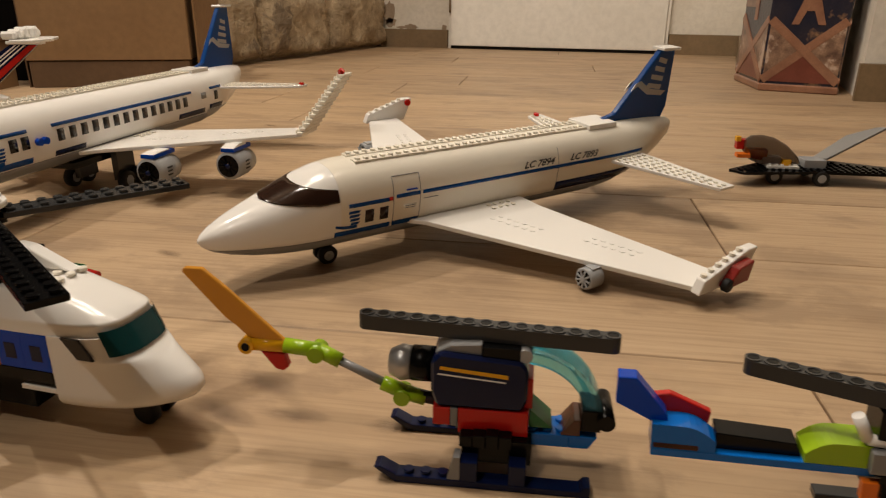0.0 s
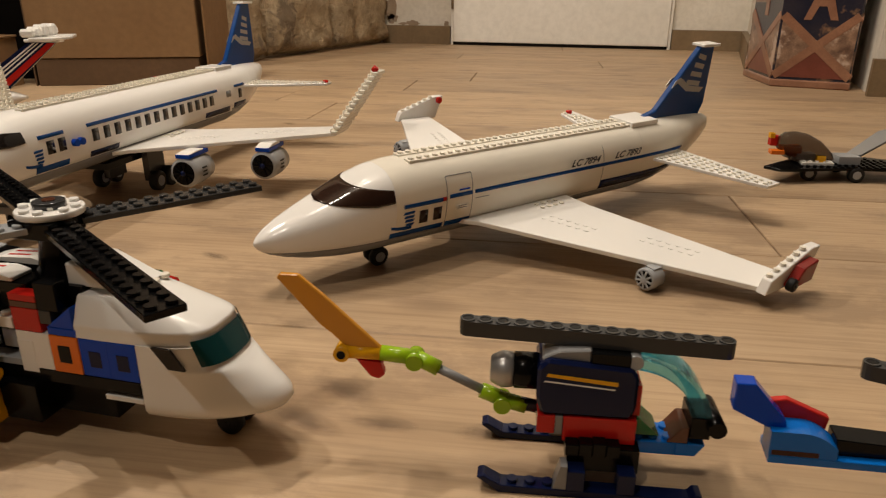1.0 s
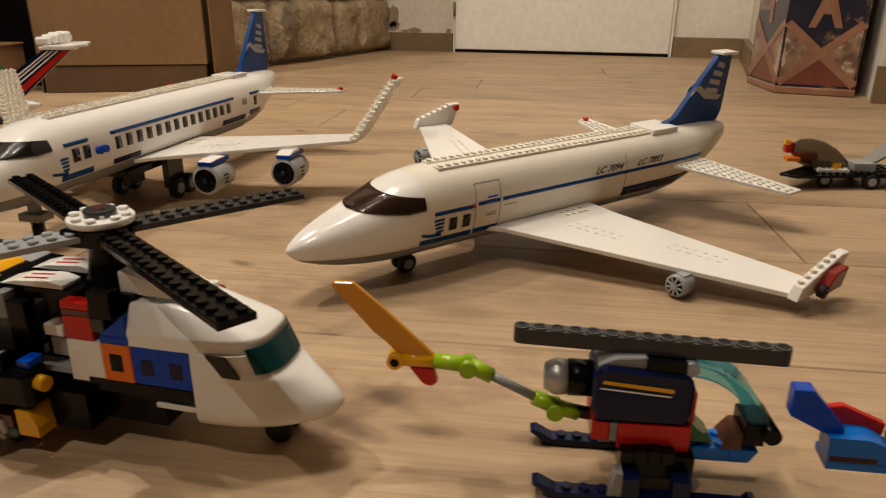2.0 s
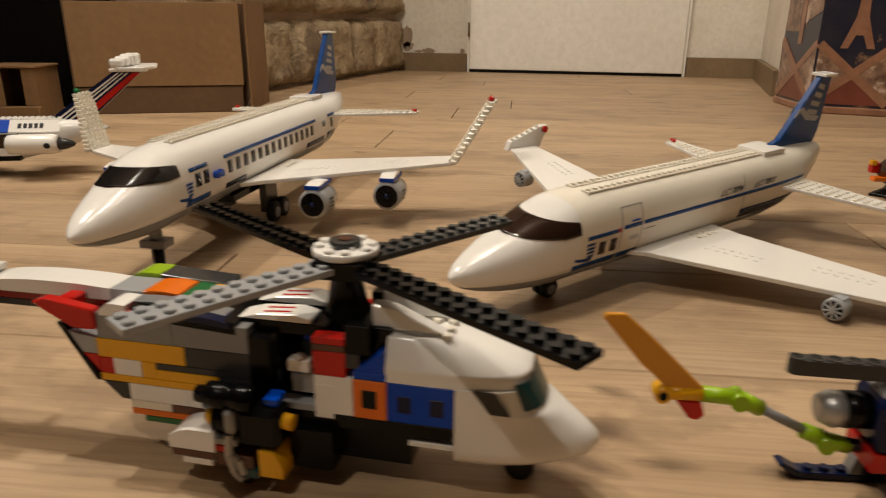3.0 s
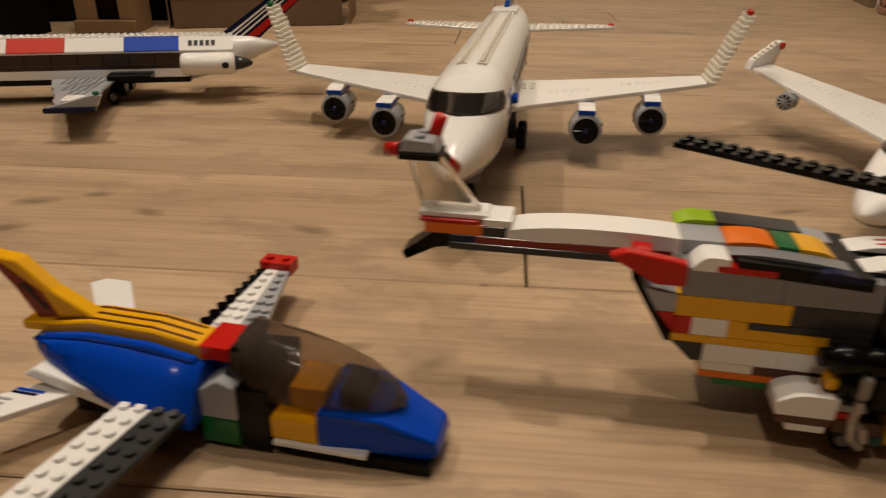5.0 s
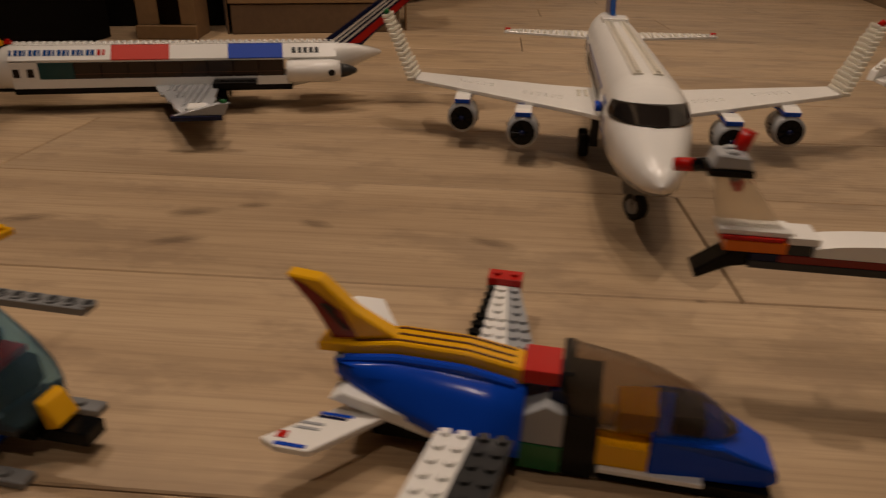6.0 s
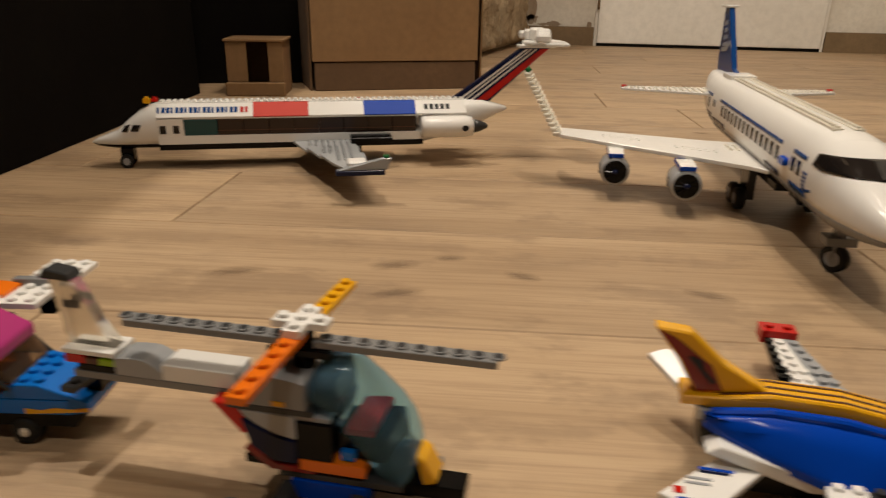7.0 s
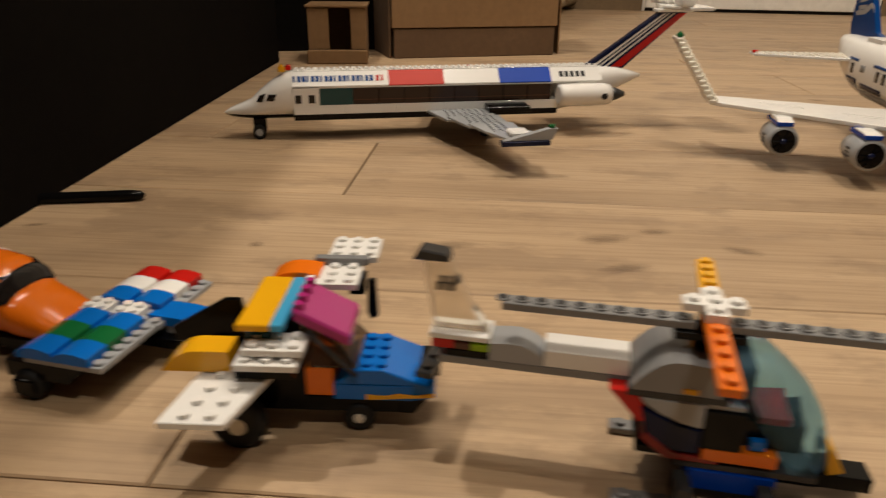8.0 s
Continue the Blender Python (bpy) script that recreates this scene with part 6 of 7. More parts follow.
    for y in (-0.0050, 0.0, 0.0050):
        part("stripe", prism([(-0.0800, 0.0464), (-0.0600, 0.0499), (-0.0300, 0.0494), (-0.0100, 0.0460), (-0.0100, 0.0457), (-0.0300, 0.0486), (-0.0600, 0.0490), (-0.0800, 0.0456)], y - 0.0006, y + 0.0006), BROWN, sp)
    for y0, y1 in ((-0.0125, -0.0080), (0.0080, 0.0125)):
        part("back_edge", prism([(-0.0840, 0.0380), (-0.0080, 0.0370), (-0.0080, 0.0405), (-0.0300, 0.0445), (-0.0600, 0.0450), (-0.0840, 0.0415)], y0, y1, 0.0010), BLUE, root)
    fin = part("fin", prism([(-0.0600, 0.0490), (-0.0900, 0.0440), (-0.0990, 0.0600), (-0.1105, 0.0748), (-0.0950, 0.0735), (-0.0800, 0.0600)], -0.0040, 0.0040, 0.0008), YELLOW, root, "yellow tail fin with dark red print")
    part("fin_base", prism([(-0.0580, 0.0420), (-0.0580, 0.0470), (-0.0960, 0.0450), (-0.0960, 0.0405)], -0.0079, 0.0079, 0.0005), YELLOW, root)
    for sd in (1, -1):
        lo, hi = sorted((sd * 0.0040, sd * 0.0044))
        part("fin_print", prism([(-0.0790, 0.0475), (-0.0900, 0.0460), (-0.0985, 0.0608), (-0.1090, 0.0738), (-0.1010, 0.0705), (-0.0850, 0.0590)], lo, hi), DRED, fin)
        lo, hi = sorted((sd * 0.0045, sd * 0.0048))
        part("fin_print", prism([(-0.0840, 0.0500), (-0.0950, 0.0620), (-0.0935, 0.0630), (-0.0890, 0.0610), (-0.0880, 0.0570), (-0.0825, 0.0515)], lo, hi), INK, fin)
        # tailplanes with bars of print
        tp = part("tailplane", slab([(-0.0580, sd * 0.0180), (-0.0800, sd * 0.0180), (-0.1060, sd * 0.0480), (-0.0980, sd * 0.0520), (-0.0840, sd * 0.0520)], lambda x, y: 0.0185 + 0.06 * (abs(y) - 0.018) - (0 if sd < 0 else -0.35 * (abs(y) - 0.018)), lambda x, y: 0.0217 + 0.06 * (abs(y) - 0.018) - (0 if sd < 0 else -0.35 * (abs(y) - 0.018)), 0.0004), WHITE, root, "white swept tailplane")
        if sd < 0:
            for x0, x1, y0, y1, mat in ((-0.0880, -0.0740, 0.0260, 0.0278, BLUE), (-0.0885, -0.0760, 0.0285, 0.0300, NAVY), (-0.0940, -0.0840, 0.0340, 0.0355, LGREY), (-0.0950, -0.0850, 0.0375, 0.0390, LGREY), (-0.1000, -0.0960, 0.0420, 0.0465, RED), (-0.0990, -0.0860, 0.0490, 0.0510, BLUE)):
                part("print_bar", slab([(x0, -y0), (x1, -y0), (x1, -y1), (x0, -y1)], lambda x, y: 0.0218 + 0.06 * (abs(y) - 0.018), lambda x, y: 0.0221 + 0.06 * (abs(y) - 0.018)), mat, tp)
        part("side_strip", prism([(-0.0860, 0.0280), (-0.0800, 0.0320), (-0.0300, 0.0195), (-0.0260, 0.0165), (-0.0420, 0.0150)], min(sd * 0.0120, sd * 0.0240), max(sd * 0.0120, sd * 0.0240), 0.0006), WHITE, root)
        # wings: a light stripe, dark stripe and a red end brick
        for x0, x1, mat in (((-0.0380, -0.0220, WHITE), (-0.0220, -0.0060, DGREY)) if sd < 0 else ((-0.0400, -0.0330, BLACK), (-0.0330, -0.0160, WHITE), (-0.0160, 0.0, LGREY))):
            sw = -0.012 if sd < 0 else -0.004
            y0, y1 = sd * 0.0230, sd * (0.1080 if sd > 0 else 0.1100)
            taper = 0.55 if sd > 0 else 1.0
            mid = -0.040
            def xx(x, t):
                if sd > 0:
                    return x * (1 - t) + (-0.0360 + (x + 0.0400) * 0.42) * t
                return x * (1 - t) + (mid + (x - mid) * taper + sw) * t
            bm = slab([(xx(x0, 0), y0), (xx(x1, 0), y0), (xx(x1, 1), y1), (xx(x0, 1), y1)], 0.0190, 0.0222, 0.0003)
            for i in range(10):
                t = (i + 0.5) / 10.5
                for k in ((0.27, 0.73) if sd < 0 or t < 0.6 else (0.5,)):
                    stud(bm, xx(x0 + (x1 - x0) * k, t), y0 + (y1 - y0) * t, 0.0222, 8)
            part("wing_plate", bm, mat, root)
        y0, y1 = sorted((sd * (0.1060 if sd > 0 else 0.1100), sd * (0.1180 if sd > 0 else 0.1220)))
        brick(root, RED, -0.0380, -0.0180, y0, y1, 0.0185, 0.0265, True, "wing_tip", "red wing tip brick") if sd > 0 else brick(root, RED, -0.0520, -0.0200, y0, y1, 0.0185, 0.0265, True, "wing_tip", "red wing tip brick")
        wheel(root, -0.0250, sd * 0.0240, 0.0075, 0.0075, 0.007)
    bm = bmesh.new()
    lathe(bm, (-0.0700, 0, 0.0270), (-1, 0, 0), ((0, 0.0120), (0.012, 0.0120), (0.016, 0.0095), (0.017, 0.0060)), 18)
    part("jet_exhaust", bm, DGREY, root)
    brick(root, BLACK, -0.0700, 0.0200, -0.0160, 0.0160, 0.0060, 0.0150, name="chassis")
    brick(root, LGREY, -0.0880, -0.0600, -0.0100, 0.0100, 0.0350, 0.0400)
    wheel(root, 0.0500, 0.0, 0.0060, 0.0060, 0.008)


blue_jet()


# ---- orange-bladed helicopter with the teal canopy ----
def teal_helicopter():
    root = thing("teal_canopy_helicopter", pose(-0.6630, 0.4860, 0, 0, 0, -1.8) @ Matrix.Diagonal((1.01, 1.01, 1.07, 1)), "small helicopter with teal canopy and orange and grey blades", "toy helicopter", "toy helicopters")
    W = 0.0160
    # crossed rotor
    for sgn in (1, -1):
        bm = box_bm(min(sgn * 0.006, sgn * 0.0830), max(sgn * 0.006, sgn * 0.0830), -0.0040, 0.0040, 0.0690, 0.0722, 0.0003)
        for i in range(10):
            x = sgn * (0.0110 + i * U)
            lathe(bm, (x, 0, 0.0722), (0, 0, 1), ((0, 0.0030), (0.0008, 0.0030)), 10)
        bl = part("rotor_blade", bm, MGREY, root, "grey holed rotor blade")
        # dark grey discs painted as the shade inside each hole
        for i in range(10):
            bm = bmesh.new()
            rod(bm, (sgn * (0.0110 + i * U), 0, 0.0722), (sgn * (0.0110 + i * U), 0, 0.0732), 0.0021, n=8)
            part("hole", bm, DGREY, bl)
    for ang, mat, r1 in ((86, YELLOW, 0.0500), (-92, ORANGE, 0.0560)):
        plate_blade(root, mat, (0, 0), ang, 0.004, r1, 0.0735, 0.0080, label="orange rotor blade plate" if mat is ORANGE else "yellow rotor blade plate")
    bm = box_bm(-0.0120, 0.0120, -0.0040, 0.0040, 0.0768, 0.0800, 0.0003)
    box_bm(-0.0040, 0.0040, -0.0120, 0.0120, 0.0767, 0.0799, bm=bm)
    for x, y in ((0, 0), (0.008, 0), (-0.008, 0), (0, 0.008), (0, -0.008)):
        stud(bm, x, y, 0.0800)
    part("rotor_cross", bm, WHITE, root, "white studded cross plate")
    brick(root, BLACK, -0.0140, 0.0140, -0.0060, 0.0060, 0.0655, 0.0688)
    bm = bmesh.new()
    rod(bm, (0, 0, 0.055), (0, 0, 0.0768), 0.0050)
    part("rotor_mast", bm, BLACK, root)
    # body
    curved(root, MGREY, -0.0290, 0.0060, -W, W, 0.0475, 0.0610, 0.05, 0.85, "roof_curve", "grey curved roof")
    brick(root, DGREY, -0.0300, 0.0090, -W, W, 0.0445, 0.0474)
    brick(root, YELLOW, -0.0090, -0.0030, -W - 0.0004, -W + 0.006, 0.0480, 0.0505)
    part("side_curve", prism([(-0.0250, 0.0444), (0.0010, 0.0444), (0.0010, 0.0330), (-0.0080, 0.0345), (-0.0160, 0.0375), (-0.0220, 0.0410)], -W, W, 0.0006), LGREY, root, "light grey curved side brick")
    part("rear_slope", prism([(-0.0370, 0.0460), (-0.0302, 0.0460), (-0.0252, 0.0444), (-0.0190, 0.0340), (-0.0240, 0.0325)], -W + 0.0006, W - 0.0006, 0.0004), RED, root, "red rear wedge")
    part("rear_slope", prism([(-0.0240, 0.0405), (-0.0160, 0.0372), (-0.0080, 0.0342), (0.0010, 0.0328), (0.0010, 0.0215), (-0.0100, 0.0215), (-0.0200, 0.0270)], -W - 0.0003, W + 0.0003, 0.0008), NAVY, root, "navy curved side brick")
    brick(root, BLACK, 0.0012, 0.0170, -W - 0.0004, W + 0.0004, 0.0250, 0.0420)
    brick(root, LGREY, 0.0012, 0.0160, -W + 0.0010, W - 0.0010, 0.0421, 0.0444)
    part("belly_slope", prism([(-0.0230, 0.0262), (-0.0205, 0.0290), (-0.0090, 0.0214), (0.0090, 0.0200), (0.0090, 0.0180), (-0.0120, 0.0180)], -W - 0.0006, W + 0.0006, 0.0004), DRED, root)
    brick(root, ORANGE, 0.0020, 0.0310, -W - 0.0006, W + 0.0006, 0.0195, 0.0249, label="orange sill brick")
    brick(root, DGREY, -0.0080, 0.0470, -W, W, 0.0150, 0.0179, name="floor_plate")
    brick(root, BLUE, -0.0020, 0.0320, -W - 0.001, W + 0.001, 0.0060, 0.0149, label="blue base brick")
    brick(root, RED, 0.0220, 0.0340, -0.0120, 0.0120, 0.0370, 0.0400)
    brick(root, BLACK, 0.0180, 0.0400, -0.0110, 0.0110, 0.0250, 0.0369)
    brick(root, AZURE, 0.0200, 0.0260, -0.0145, -0.0112, 0.0255, 0.0300)
    part("canopy", Hull([(-0.0500, 0.0120, 0.0190, 0.0270), (-0.0490, 0.0138, 0.0150, 0.0340), (-0.0465, 0.0150, 0.0110, 0.0420), (-0.0410, 0.0158, 0.0110, 0.0500), (-0.0330, 0.0158, 0.0180, 0.0575), (-0.0230, 0.0158, 0.0300, 0.0650), (-0.0130, 0.0155, 0.0445, 0.0640), (-0.0070, 0.0150, 0.0470, 0.0610)]).shell(-0.0500, -0.0070, lambda s: 0, lambda s: 1, 10, 0.005), TEAL, root, "clear teal cockpit canopy")
    brick(root, BLACK, 0.0080, 0.0180, -0.0110, 0.0110, 0.0460, 0.0590)
    part("nose_clip", prism([(0.0505, 0.0270), (0.0545, 0.0250), (0.0600, 0.0150), (0.0540, 0.0130)], -0.0070, 0.0070, 0.0006), YELLOW, root, "small yellow nose slope")
    brick(root, BLACK, 0.0480, 0.0720, -0.0060, 0.0060, 0.0065, 0.0130, name="nose_block", label="black nose brick")
    brick(root, BLACK, 0.0300, 0.0500, -0.0100, 0.0100, 0.0090, 0.0149)
    # boom, fin
    brick(root, MGREY, -0.1090, -0.0300, -0.0078, 0.0078, 0.0440, 0.0475, name="boom_plate")
    brick(root, WHITE, -0.0640, -0.0290, -0.0078, 0.0078, 0.0476, 0.0550)
    curved(root, LGREY, -0.0870, -0.0642, -0.0078, 0.0078, 0.0476, 0.0560, 0.9, 0.4)
    brick(root, BLACK, -0.1060, -0.0872, -0.0078, 0.0078, 0.0476, 0.0508)
    brick(root, LIME, -0.0950, -0.0872, -0.0080, 0.0080, 0.0509, 0.0540)
    brick(root, BROWN, -0.1020, -0.0952, -0.0080, 0.0080, 0.0509, 0.0540)
    brick(root, RED, -0.1120, -0.1022, -0.0080, 0.0080, 0.0509, 0.0550)
    brick(root, WHITE, -0.1130, -0.0870, -0.0081, 0.0081, 0.0551, 0.0575, name="fin_foot")
    fin = part("fin", prism([(-0.1120, 0.0576), (-0.0880, 0.0576), (-0.0960, 0.0680), (-0.1050, 0.0870), (-0.1170, 0.0870)], -0.0036, 0.0036, 0.0006), CLEARFIN, root, "clear tail fin with small dark print")
    for i in range(3):
        for sd in (1, -1):
            lo, hi = sorted((sd * 0.0036, sd * 0.0040))
            part("print_bar", box_bm(-0.1110 + i * 0.0030, -0.1088 + i * 0.0030, lo, hi, 0.0750, 0.0785), INK, fin)
    part("tail_head", prism([(-0.1210, 0.0871), (-0.1050, 0.0871), (-0.1065, 0.0905), (-0.1180, 0.0918)], -0.0045, 0.0045, 0.0006), DGREY, root, "dark grey tail rotor head")
    for sd in (1, -1):
        y = sd * 0.0240
        part("skid", box_bm(-0.0320, 0.0560, y - 0.0040, y + 0.0040, 0.0, 0.0034, 0.0004), MGREY, root, "grey studded landing skid")
        bm = bmesh.new()
        for i in range(10):
            stud(bm, -0.0270 + i * U, y, 0.0034)
        part("skid_studs", bm, MGREY, root)
        for x in (-0.0040, 0.0280):
            part("skid_leg", prism([(x - 0.004, 0.0034), (x + 0.006, 0.0034), (x + 0.003, 0.0120), (x - 0.003, 0.0120)], min(y - sd * 0.010, y + sd * 0.003), max(y - sd * 0.010, y + sd * 0.003), 0.0004), DGREY, root)
    part("rear_foot", box_bm(-0.0240, -0.0060, -0.0150, 0.0150, 0.0180, 0.0225, 0.0008), BLACK, root)


teal_helicopter()


# ---- little propeller plane with the magenta roof ----
def magenta_plane():
    root = thing("magenta_roof_plane", pose(-0.8201, 0.5010, 0, 0, 0, 8.0) @ Matrix.Diagonal((1, 1, 1.04, 1)), "small white-winged plane with magenta roof and azure nose", "toy airplane", "small toy planes")
    W = 0.0165
    brick(root, BLACK, -0.0520, 0.0260, -0.0140, 0.0140, 0.0100, 0.0180, name="chassis")
    brick(root, AZURE, -0.0050, 0.0320, -W, W, 0.0181, 0.0260, label="azure body brick")
    part("nose", prism([(-0.0050, 0.0261), (0.0060, 0.0340), (0.0180, 0.0340), (0.0420, 0.0250), (0.0420, 0.0200), (0.0320, 0.0181), (0.0320, 0.0261)], -W, W, 0.0005), AZURE, root, "azure sloped nose")
    bm = bmesh.new()
    for y in (-0.012, -0.004, 0.004, 0.012):
        stud(bm, 0.0100, y, 0.0340)
        stud(bm, 0.0170, y, 0.0340)
    part("nose_studs", bm, AZURE, root)
    for sd in (1, -1):
        lo, hi = sorted((sd * (W + 0.0001), sd * (W + 0.0004)))
        part("flame_stripe", prism([(0.0100, 0.0185), (0.0415, 0.0205), (0.0415, 0.0228), (0.0330, 0.0215), (0.0250, 0.0222), (0.0180, 0.0208), (0.0100, 0.0215)], lo, hi), YELLOW, root)
    part("propeller", slab([(0.0330, -0.0220), (0.0410, -0.0240), (0.0530, 0.0180), (0.0450, 0.0200)], 0.0345, 0.0377, 0.0005), DGREY, root, "dark grey holed propeller plate")
    bm = bmesh.new()
    for i in range(4):
        stud(bm, 0.0385 + i * 0.0026, -0.018 + i * 0.0095, 0.0377)
    part("propeller_studs", bm, DGREY, root)
    brick(root, BLACK, 0.0350, 0.0440, -0.0060, 0.0060, 0.0252, 0.0344)
    part("lower_slope", prism([(0.0260, 0.0180), (0.0400, 0.0199), (0.0320, 0.0100), (0.0260, 0.0100)], -W + 0.002, W - 0.002, 0.0004), BLACK, root)
    # cabin
    brick(root, ORANGE, -0.0180, -0.0052, -W, W, 0.0200, 0.0340, label="orange cabin brick")
    brick(root, BLACK, -0.0380, -0.0182, -W, W, 0.0181, 0.0420)
    part("windscreen", prism([(0.0060, 0.0341), (-0.0080, 0.0560), (-0.0100, 0.0560), (0.0035, 0.0341)], -W + 0.001, W - 0.001), SMOKE, root, "smoked clear windscreen")
    for sd in (1, -1):
        lo, hi = sorted((sd * (W - 0.0030), sd * (W - 0.0010)))
        part("side_glass", prism([(0.0030, 0.0341), (-0.0160, 0.0341), (-0.0160, 0.0530), (-0.0090, 0.0540)], lo, hi), SMOKE, root)
        tube(root, DGREY, ((-0.0150, sd * (W + 0.002), 0.0540), (0.0060, sd * (W + 0.002), 0.0320)), 0.0012, "strut")
    roof = slab([(-0.0210, -0.0190), (0.0040, -0.0190), (0.0040, 0.0120), (-0.0210, 0.0120)], lambda x, y: 0.0590 - 0.50 * (x + 0.021), lambda x, y: 0.0650 - 0.50 * (x + 0.021), 0.0010)
    part("roof_slope", roof, MAGENTA, root, "magenta roof slope brick")
    bm = bmesh.new()
    for i in range(4):
        rod(bm, (-0.0185, -0.015 + i * 0.008, 0.0620), (-0.0185, -0.015 + i * 0.008, 0.0660), 0.0024, n=8)
    part("roof_studs", bm, MAGENTA, root)
    for x0, x1, mat in ((-0.0300, -0.0240, SKYBLUE), (-0.0450, -0.0301, YELLOW)):
        part("roof_plate", slab([(x0, -0.0250), (x1, -0.0250), (x1, 0.0240), (x0, 0.0240)], 0.0565, 0.0600, 0.0006), mat, root)
    curved(root, ORANGE, -0.0420, -0.0180, 0.0242, 0.0400, 0.0560, 0.0620, 0.3, 0.8, "roof_curve", "orange curved wing brick")
    brick(root, BLACK, -0.0400, -0.0200, -0.0088, 0.0140, 0.0421, 0.0559, name="cabin_core")
    brick(root, TEALDARK, -0.0420, -0.0300, -0.0200, -0.0141, 0.0480, 0.0540)
    # wings: near one drops, far one rises
    brick(root, WHITE, -0.0450, -0.0170, -0.0340, -0.0090, 0.0425, 0.0457, True, "wing_plate")
    brick(root, WHITE, -0.0420, -0.0150, -0.0300, -0.0140, 0.0475, 0.0507, True, "wing_plate")
    brick(root, BLACK, -0.0460, -0.0200, -0.0300, -0.0100, 0.0365, 0.0424)
    w1 = slab([(-0.0620, -0.0220), (-0.0290, -0.0220), (-0.0430, -0.0560), (-0.0715, -0.0560)], lambda x, y: 0.0335 + 0.14 * (y + 0.022), lambda x, y: 0.0367 + 0.14 * (y + 0.022), 0.0004)
    for i in range(4):
        for j in range(2):
            y = -0.027 - i * 0.0082
            stud(w1, -0.041 - j * 0.011 - i * 0.0028, y, 0.0367 + 0.14 * (y + 0.022), 8)
    part("wing", w1, WHITE, root, "white drooping wing plate")
    curved(root, YELLOW, -0.0800, -0.0490, -0.0260, -0.0120, 0.0370, 0.0470, 0.0, 1.0, "tail_wedge", "yellow curved wedge")
    brick(root, WHITE, -0.0260, 0.0020, 0.0180, 0.0420, 0.0560, 0.0592, True, "wing_plate")
    brick(root, WHITE, -0.0170, 0.0090, 0.0440, 0.0700, 0.0590, 0.0622, True, "wing_plate")
    brick(root, MGREY, -0.0230, 0.0050, 0.0400, 0.0450, 0.0593, 0.0630)
    brick(root, BLACK, -0.0040, 0.0040, 0.0300, 0.0420, 0.0480, 0.0559)
    part("wing_prop", prism([(0.0050, 0.0540), (0.0090, 0.0540), (0.0100, 0.0340), (0.0060, 0.0320), (0.0040, 0.0360)], 0.0340, 0.0380, 0.0006), BLACK, root)
    part("tail_boom", slab([(-0.0400, -0.006), (-0.0400, 0.006), (-0.0780, 0.020), (-0.0780, 0.010)], lambda x, y: 0.0300 - 0.1 * (x + 0.04), lambda x, y: 0.0340 - 0.1 * (x + 0.04), 0.0004), BLACK, root)
    part("tail_fin", prism([(-0.0480, 0.0340), (-0.0860, 0.0330), (-0.0880, 0.0400), (-0.0600, 0.0560), (-0.0520, 0.0560)], 0.0060, 0.0090, 0.0005), BLACK, root, "black tail fin")
    brick(root, NAVY, -0.0700, -0.0560, -0.0040, 0.0120, 0.0240, 0.0330)
    for x, y, r in ((-0.0470, -0.0270, 0.0122), (-0.0470, 0.0270, 0.0122), (0.0060, -0.0110, 0.0072), (0.0060, 0.0110, 0.0072)):
        part("axle_block", box_bm(x - 0.004, x + 0.004, min(y, y * 0.5), max(y, y * 0.5), r - 0.003, r + 0.005), BLACK, root)
        wheel(root, x, y, r, r, 0.009, AGED, k=0.38)


magenta_plane()


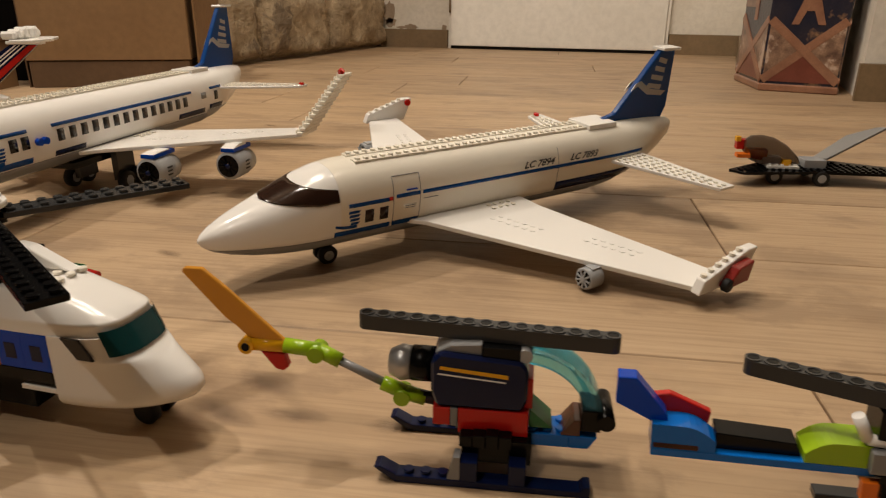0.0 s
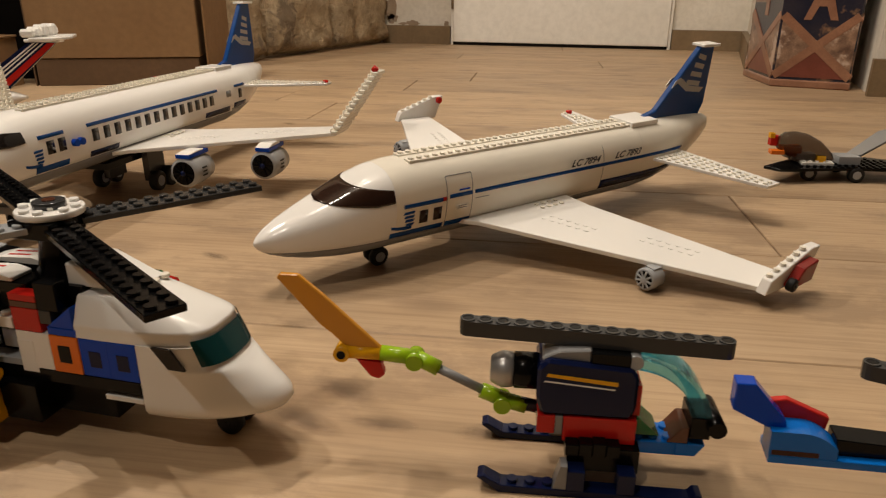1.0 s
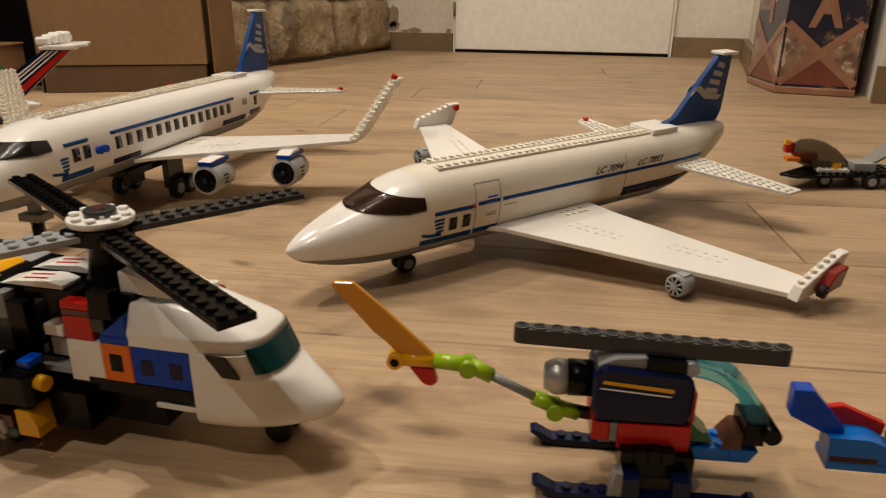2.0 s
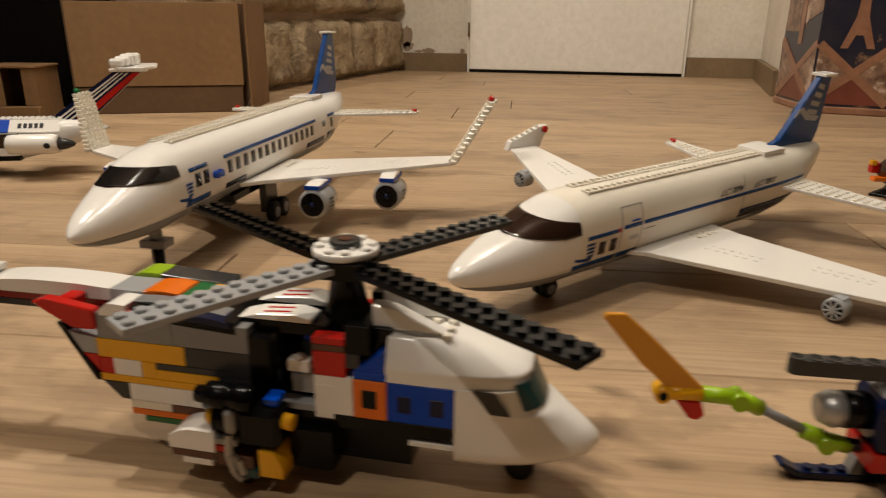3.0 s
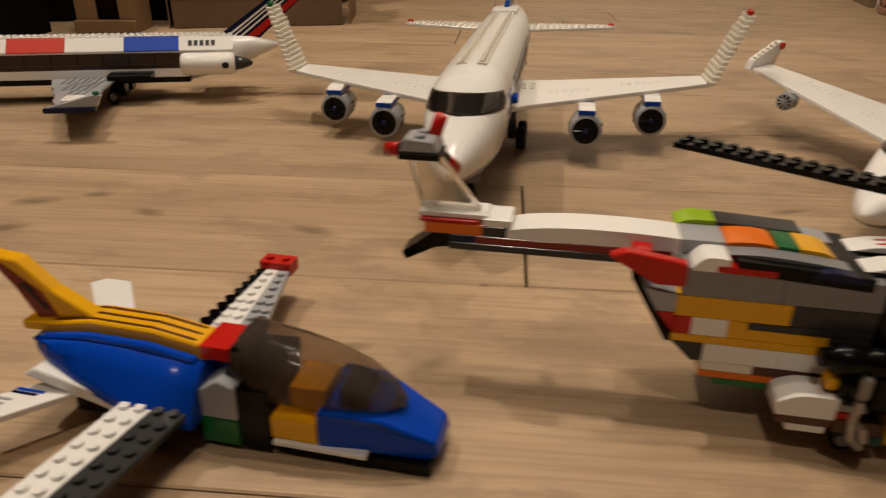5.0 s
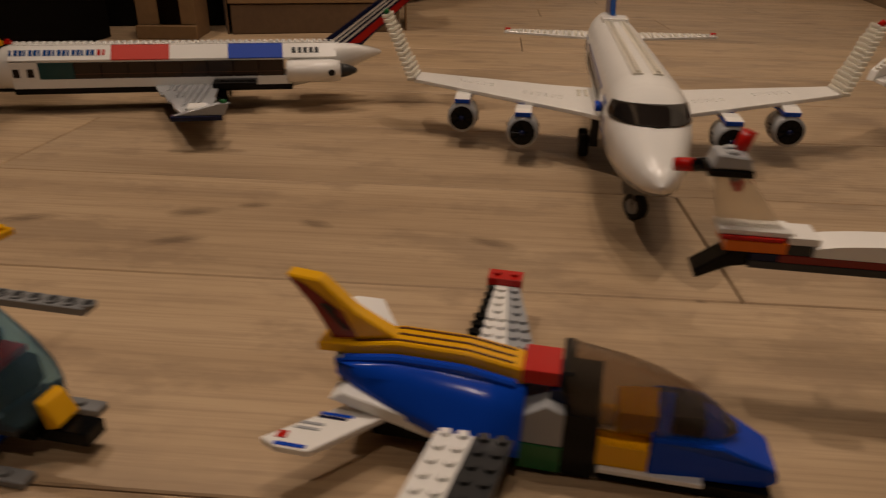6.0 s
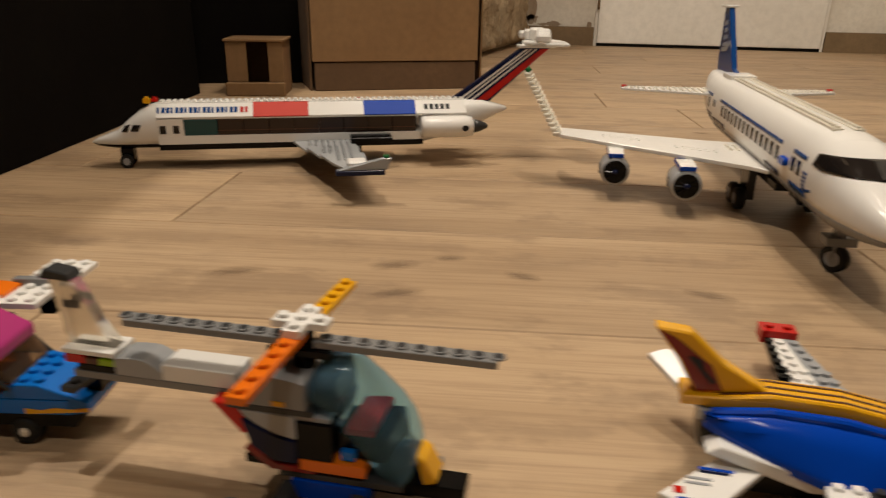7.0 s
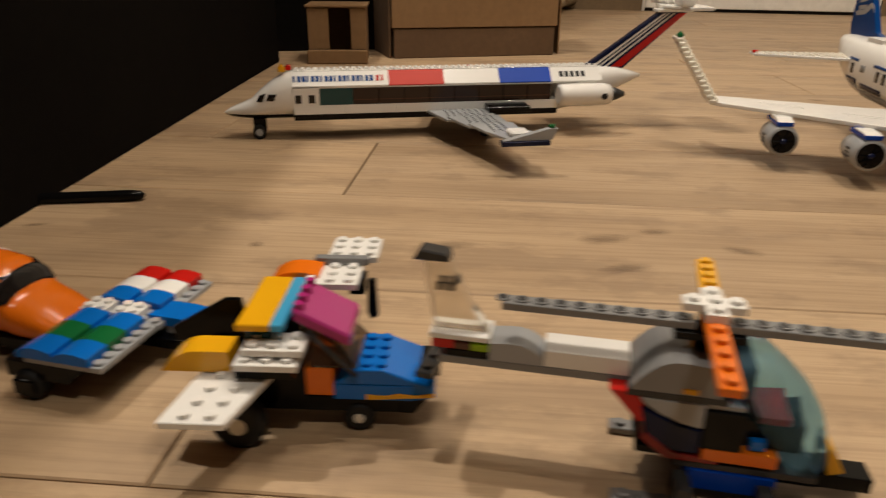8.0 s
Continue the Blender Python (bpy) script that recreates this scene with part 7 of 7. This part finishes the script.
# ---- orange plane with striped wings ----
def orange_plane():
    root = thing("orange_plane", pose(-0.9727, 0.5134, 0, 0, 0, -4), "orange toy plane with dark windows and blue striped wings", "toy airplane", "small toy planes")
    C = 0.0110

    def shifted(bm):
        bmesh.ops.translate(bm, verts=bm.verts[:], vec=(0, C, 0))
        return bm
    prof = [(0.0112, 0.0170, 0.0120, 0.0240), (0.0260, 0.0195, 0.0120, 0.0325), (0.0400, 0.0205, 0.0120, 0.0390), (0.0440, 0.0205, 0.0120, 0.0480), (0.0520, 0.0205, 0.0120, 0.0535), (0.0660, 0.0200, 0.0120, 0.0560), (0.1060, 0.0195, 0.0120, 0.0555)]
    h = Hull(prof)
    part("fuselage", shifted(h.shell(0.0112, 0.1060, lambda s: 0, lambda s: 1, 12, 0.006)), ORANGE, root, "glossy orange rounded fuselage")
    glass = Hull([(s, w + 0.0008, z0, z1 + 0.0008) for s, w, z0, z1 in prof])
    part("cockpit_window", shifted(glass.shell(0.0402, 0.0450, lambda s: 0.0360, lambda s: 0.0520, 10, 0.002)), DARKGLASS, root, "dark wraparound window")
    for sd in (1, -1):
        part("cockpit_window", shifted(h.patch(0.0448, 0.0900, lambda s: 0.0362 - (s - 0.0345) * 0.05, lambda s: 0.0482 - (s - 0.0345) * 0.05, sd, 0.0008)), DARKGLASS, root)
        part("roof_mark", shifted(h.patch(0.0640, 0.0720, 0.0515, 0.0545, sd, 0.0006)), WHITE, root)
    brick(root, BLACK, -0.0900, 0.0100, C - 0.0180, C + 0.0180, 0.0080, 0.0150, name="chassis")
    brick(root, BLACK, -0.0200, 0.0160, -0.0330, 0.0660, 0.0120, 0.0215, name="wing_core")
    # striped wing tiles on grey studded plates
    for y0, y1, cols in ((-0.0340, 0.0100, (AZURE, GREEN, AZURE)), (0.0240, 0.0660, (AZURE, WHITE, RED))):
        brick(root, LGREY, -0.0080, 0.0370, y0 + 0.001, y1 + 0.001, 0.0216, 0.0248, True, "wing_base")
        k = (y1 - y0) / 3
        for i in range(3):
            for x0, x1 in ((-0.0110, 0.0100), (0.0101, 0.0310)):
                curved(root, cols[i], x0, x1, y0 + i * k, y0 + (i + 1) * k - 0.0001, 0.0250, 0.0312, 0.45, 0.75, "wing_tile")
    brick(root, LGREY, -0.0080, 0.0380, 0.0112, 0.0248, 0.0216, 0.0248, True, "wing_base")
    for x0 in (-0.0100, 0.0100):
        brick(root, WHITE, x0, x0 + 0.0150, 0.0104, 0.0236, 0.0250, 0.0296, True, "wing_stud_plate", "white studded plate")
    curved(root, AZURE, 0.0280, 0.0610, 0.0170, 0.0350, 0.0215, 0.0270, 1.0, 0.4, "tail_tile", "azure tail tile")
    brick(root, LGREY, 0.0381, 0.0600, 0.0180, 0.0340, 0.0165, 0.0214)
    brick(root, NAVY, 0.0520, 0.0640, 0.0180, 0.0300, 0.0100, 0.0164)
    brick(root, BLACK, 0.0100, 0.0520, 0.0120, 0.0300, 0.0100, 0.0160)
    for x, y in ((-0.0080, -0.0310), (-0.0080, 0.0620), (0.0480, 0.0240)):
        part("axle_block", box_bm(x - 0.006, x + 0.006, y - 0.006, y + 0.006, 0.0050, 0.0125), BLACK, root)
        wheel(root, x, y, 0.0085, 0.0085, 0.009)


orange_plane()

# ---- black stick on the floor beside the cabinet ----
stick = thing("black_stick", pose(-1.097, 0.768, 0, 0, 0, 198), "glossy black plastic stick lying on the floor", "stick")
bm = bmesh.new()
lathe(bm, (0, 0, 0.0050), (1, 0, 0), ((0, 0.0015), (0.003, 0.0040), (0.012, 0.0050), (0.110, 0.0050), (0.130, 0.0042), (0.150, 0.0015)), 16)
part("shaft", bm, BLACK, stick)


# ---- floor of long boards, last ----
floor = thing("floor", pose(0, 0, 0, 0, 0, 5.2), "pale brown oak laminate boards with knots and narrow joints", "floor", "", "structure")
part("underlay", box_bm(-3.2, 3.2, -3.2, 4.3, -0.02, -0.006), DARKBOARD, floor)
WIDTH, LONG = 0.193, 1.285


def plank_mesh():
    bm = box_bm(-LONG / 2 + 0.0009, LONG / 2 - 0.0009, -WIDTH / 2 + 0.0005, WIDTH / 2 - 0.0005, -0.008, 0.0)
    top = [e for e in bm.edges if all(abs(v.co.z) < 1e-6 for v in e.verts)]
    bmesh.ops.bevel(bm, geom=top, offset=0.0009, segments=1, affect="EDGES")
    me = bpy.data.meshes.new("plank")
    bm.to_mesh(me)
    bm.free()
    me.materials.append(OAK)
    return me


shared = plank_mesh()
rnd = random.Random(21)
known = {-1: -0.849, 0: -0.208, 1: -0.848, 4: -0.190}
for row in range(-17, 16):
    joint = known.get(row, rnd.uniform(0.25, LONG - 0.25) - 0.6)
    yc = 0.7065 + WIDTH * (row + 0.5)
    for k in range(-3, 3):
        xc = joint + LONG * (k + 0.5)
        if -2.9 < xc < 2.9:
            ob = new("plank", shared)
            ob.parent = floor
            ob.location = (xc, yc, 0)


# knots and dark marks in the boards
def knot_material():
    m, nt, bs = nodes_of("wood_knot")
    tc = nt.nodes.new("ShaderNodeTexCoord")
    g = nt.nodes.new("ShaderNodeTexGradient")
    g.gradient_type = "SPHERICAL"
    nt.links.new(tc.outputs["Object"], g.inputs[0])
    n = noise_tex(nt, tc.outputs["Object"], 2.2, 6, 0.75)
    mul = nt.nodes.new("ShaderNodeMath")
    mul.operation = "MULTIPLY"
    nt.links.new(g.outputs["Fac"], mul.inputs[0])
    nt.links.new(n, mul.inputs[1])
    nt.links.new(ramp(nt, mul.outputs[0], ((0.10, (0, 0, 0)), (0.42, (0.38,) * 3))), bs.inputs["Alpha"])
    bs.inputs["Base Color"].default_value, bs.inputs["Roughness"].default_value = (0.15, 0.095, 0.06, 1), 0.55
    return m


KNOTS = [(-0.731, 0.786, 0.034, 0.014), (-0.5, 0.801, 0.022, 0.012), (-0.36, 0.78, 0.03, 0.013), (-0.605, 0.814, 0.03, 0.016), (-0.561, 0.834, 0.02, 0.01), (-0.043, 0.824, 0.022, 0.009), (-0.094, 1.015, 0.008, 0.005),
         (-0.297, 0.624, 0.018, 0.008), (-0.224, 0.705, 0.006, 0.004), (0.125, 0.635, 0.03, 0.014), (0.136, 0.677, 0.022, 0.01), (0.113, 0.602, 0.034, 0.012), (0.155, 0.605, 0.026, 0.01), (-0.877, 0.774, 0.009, 0.008),
         (-1.072, 0.795, 0.014, 0.006), (-0.596, 0.759, 0.03, 0.012), (0.217, 0.607, 0.03, 0.012), (0.025, 0.859, 0.03, 0.008), (0.316, 0.951, 0.02, 0.009), (-0.194, 1.43, 0.02, 0.01)]
KNOT = knot_material()
disc = bmesh.new()
disc.faces.new([disc.verts.new((math.cos(2 * math.pi * i / 24), math.sin(2 * math.pi * i / 24), 0)) for i in range(24)])
disc_mesh = bpy.data.meshes.new("knot")
disc.to_mesh(disc_mesh)
disc.free()
disc_mesh.materials.append(KNOT)
for ku, kv, ka, kb in KNOTS:
    ob = new("knot", disc_mesh)
    ob.parent = floor
    ob.location, ob.scale = (ku - 0.012, kv, 0.0003), (ka, kb, 1)
    ob.rotation_euler = (0, 0, 0.4 * math.sin(40 * ku))
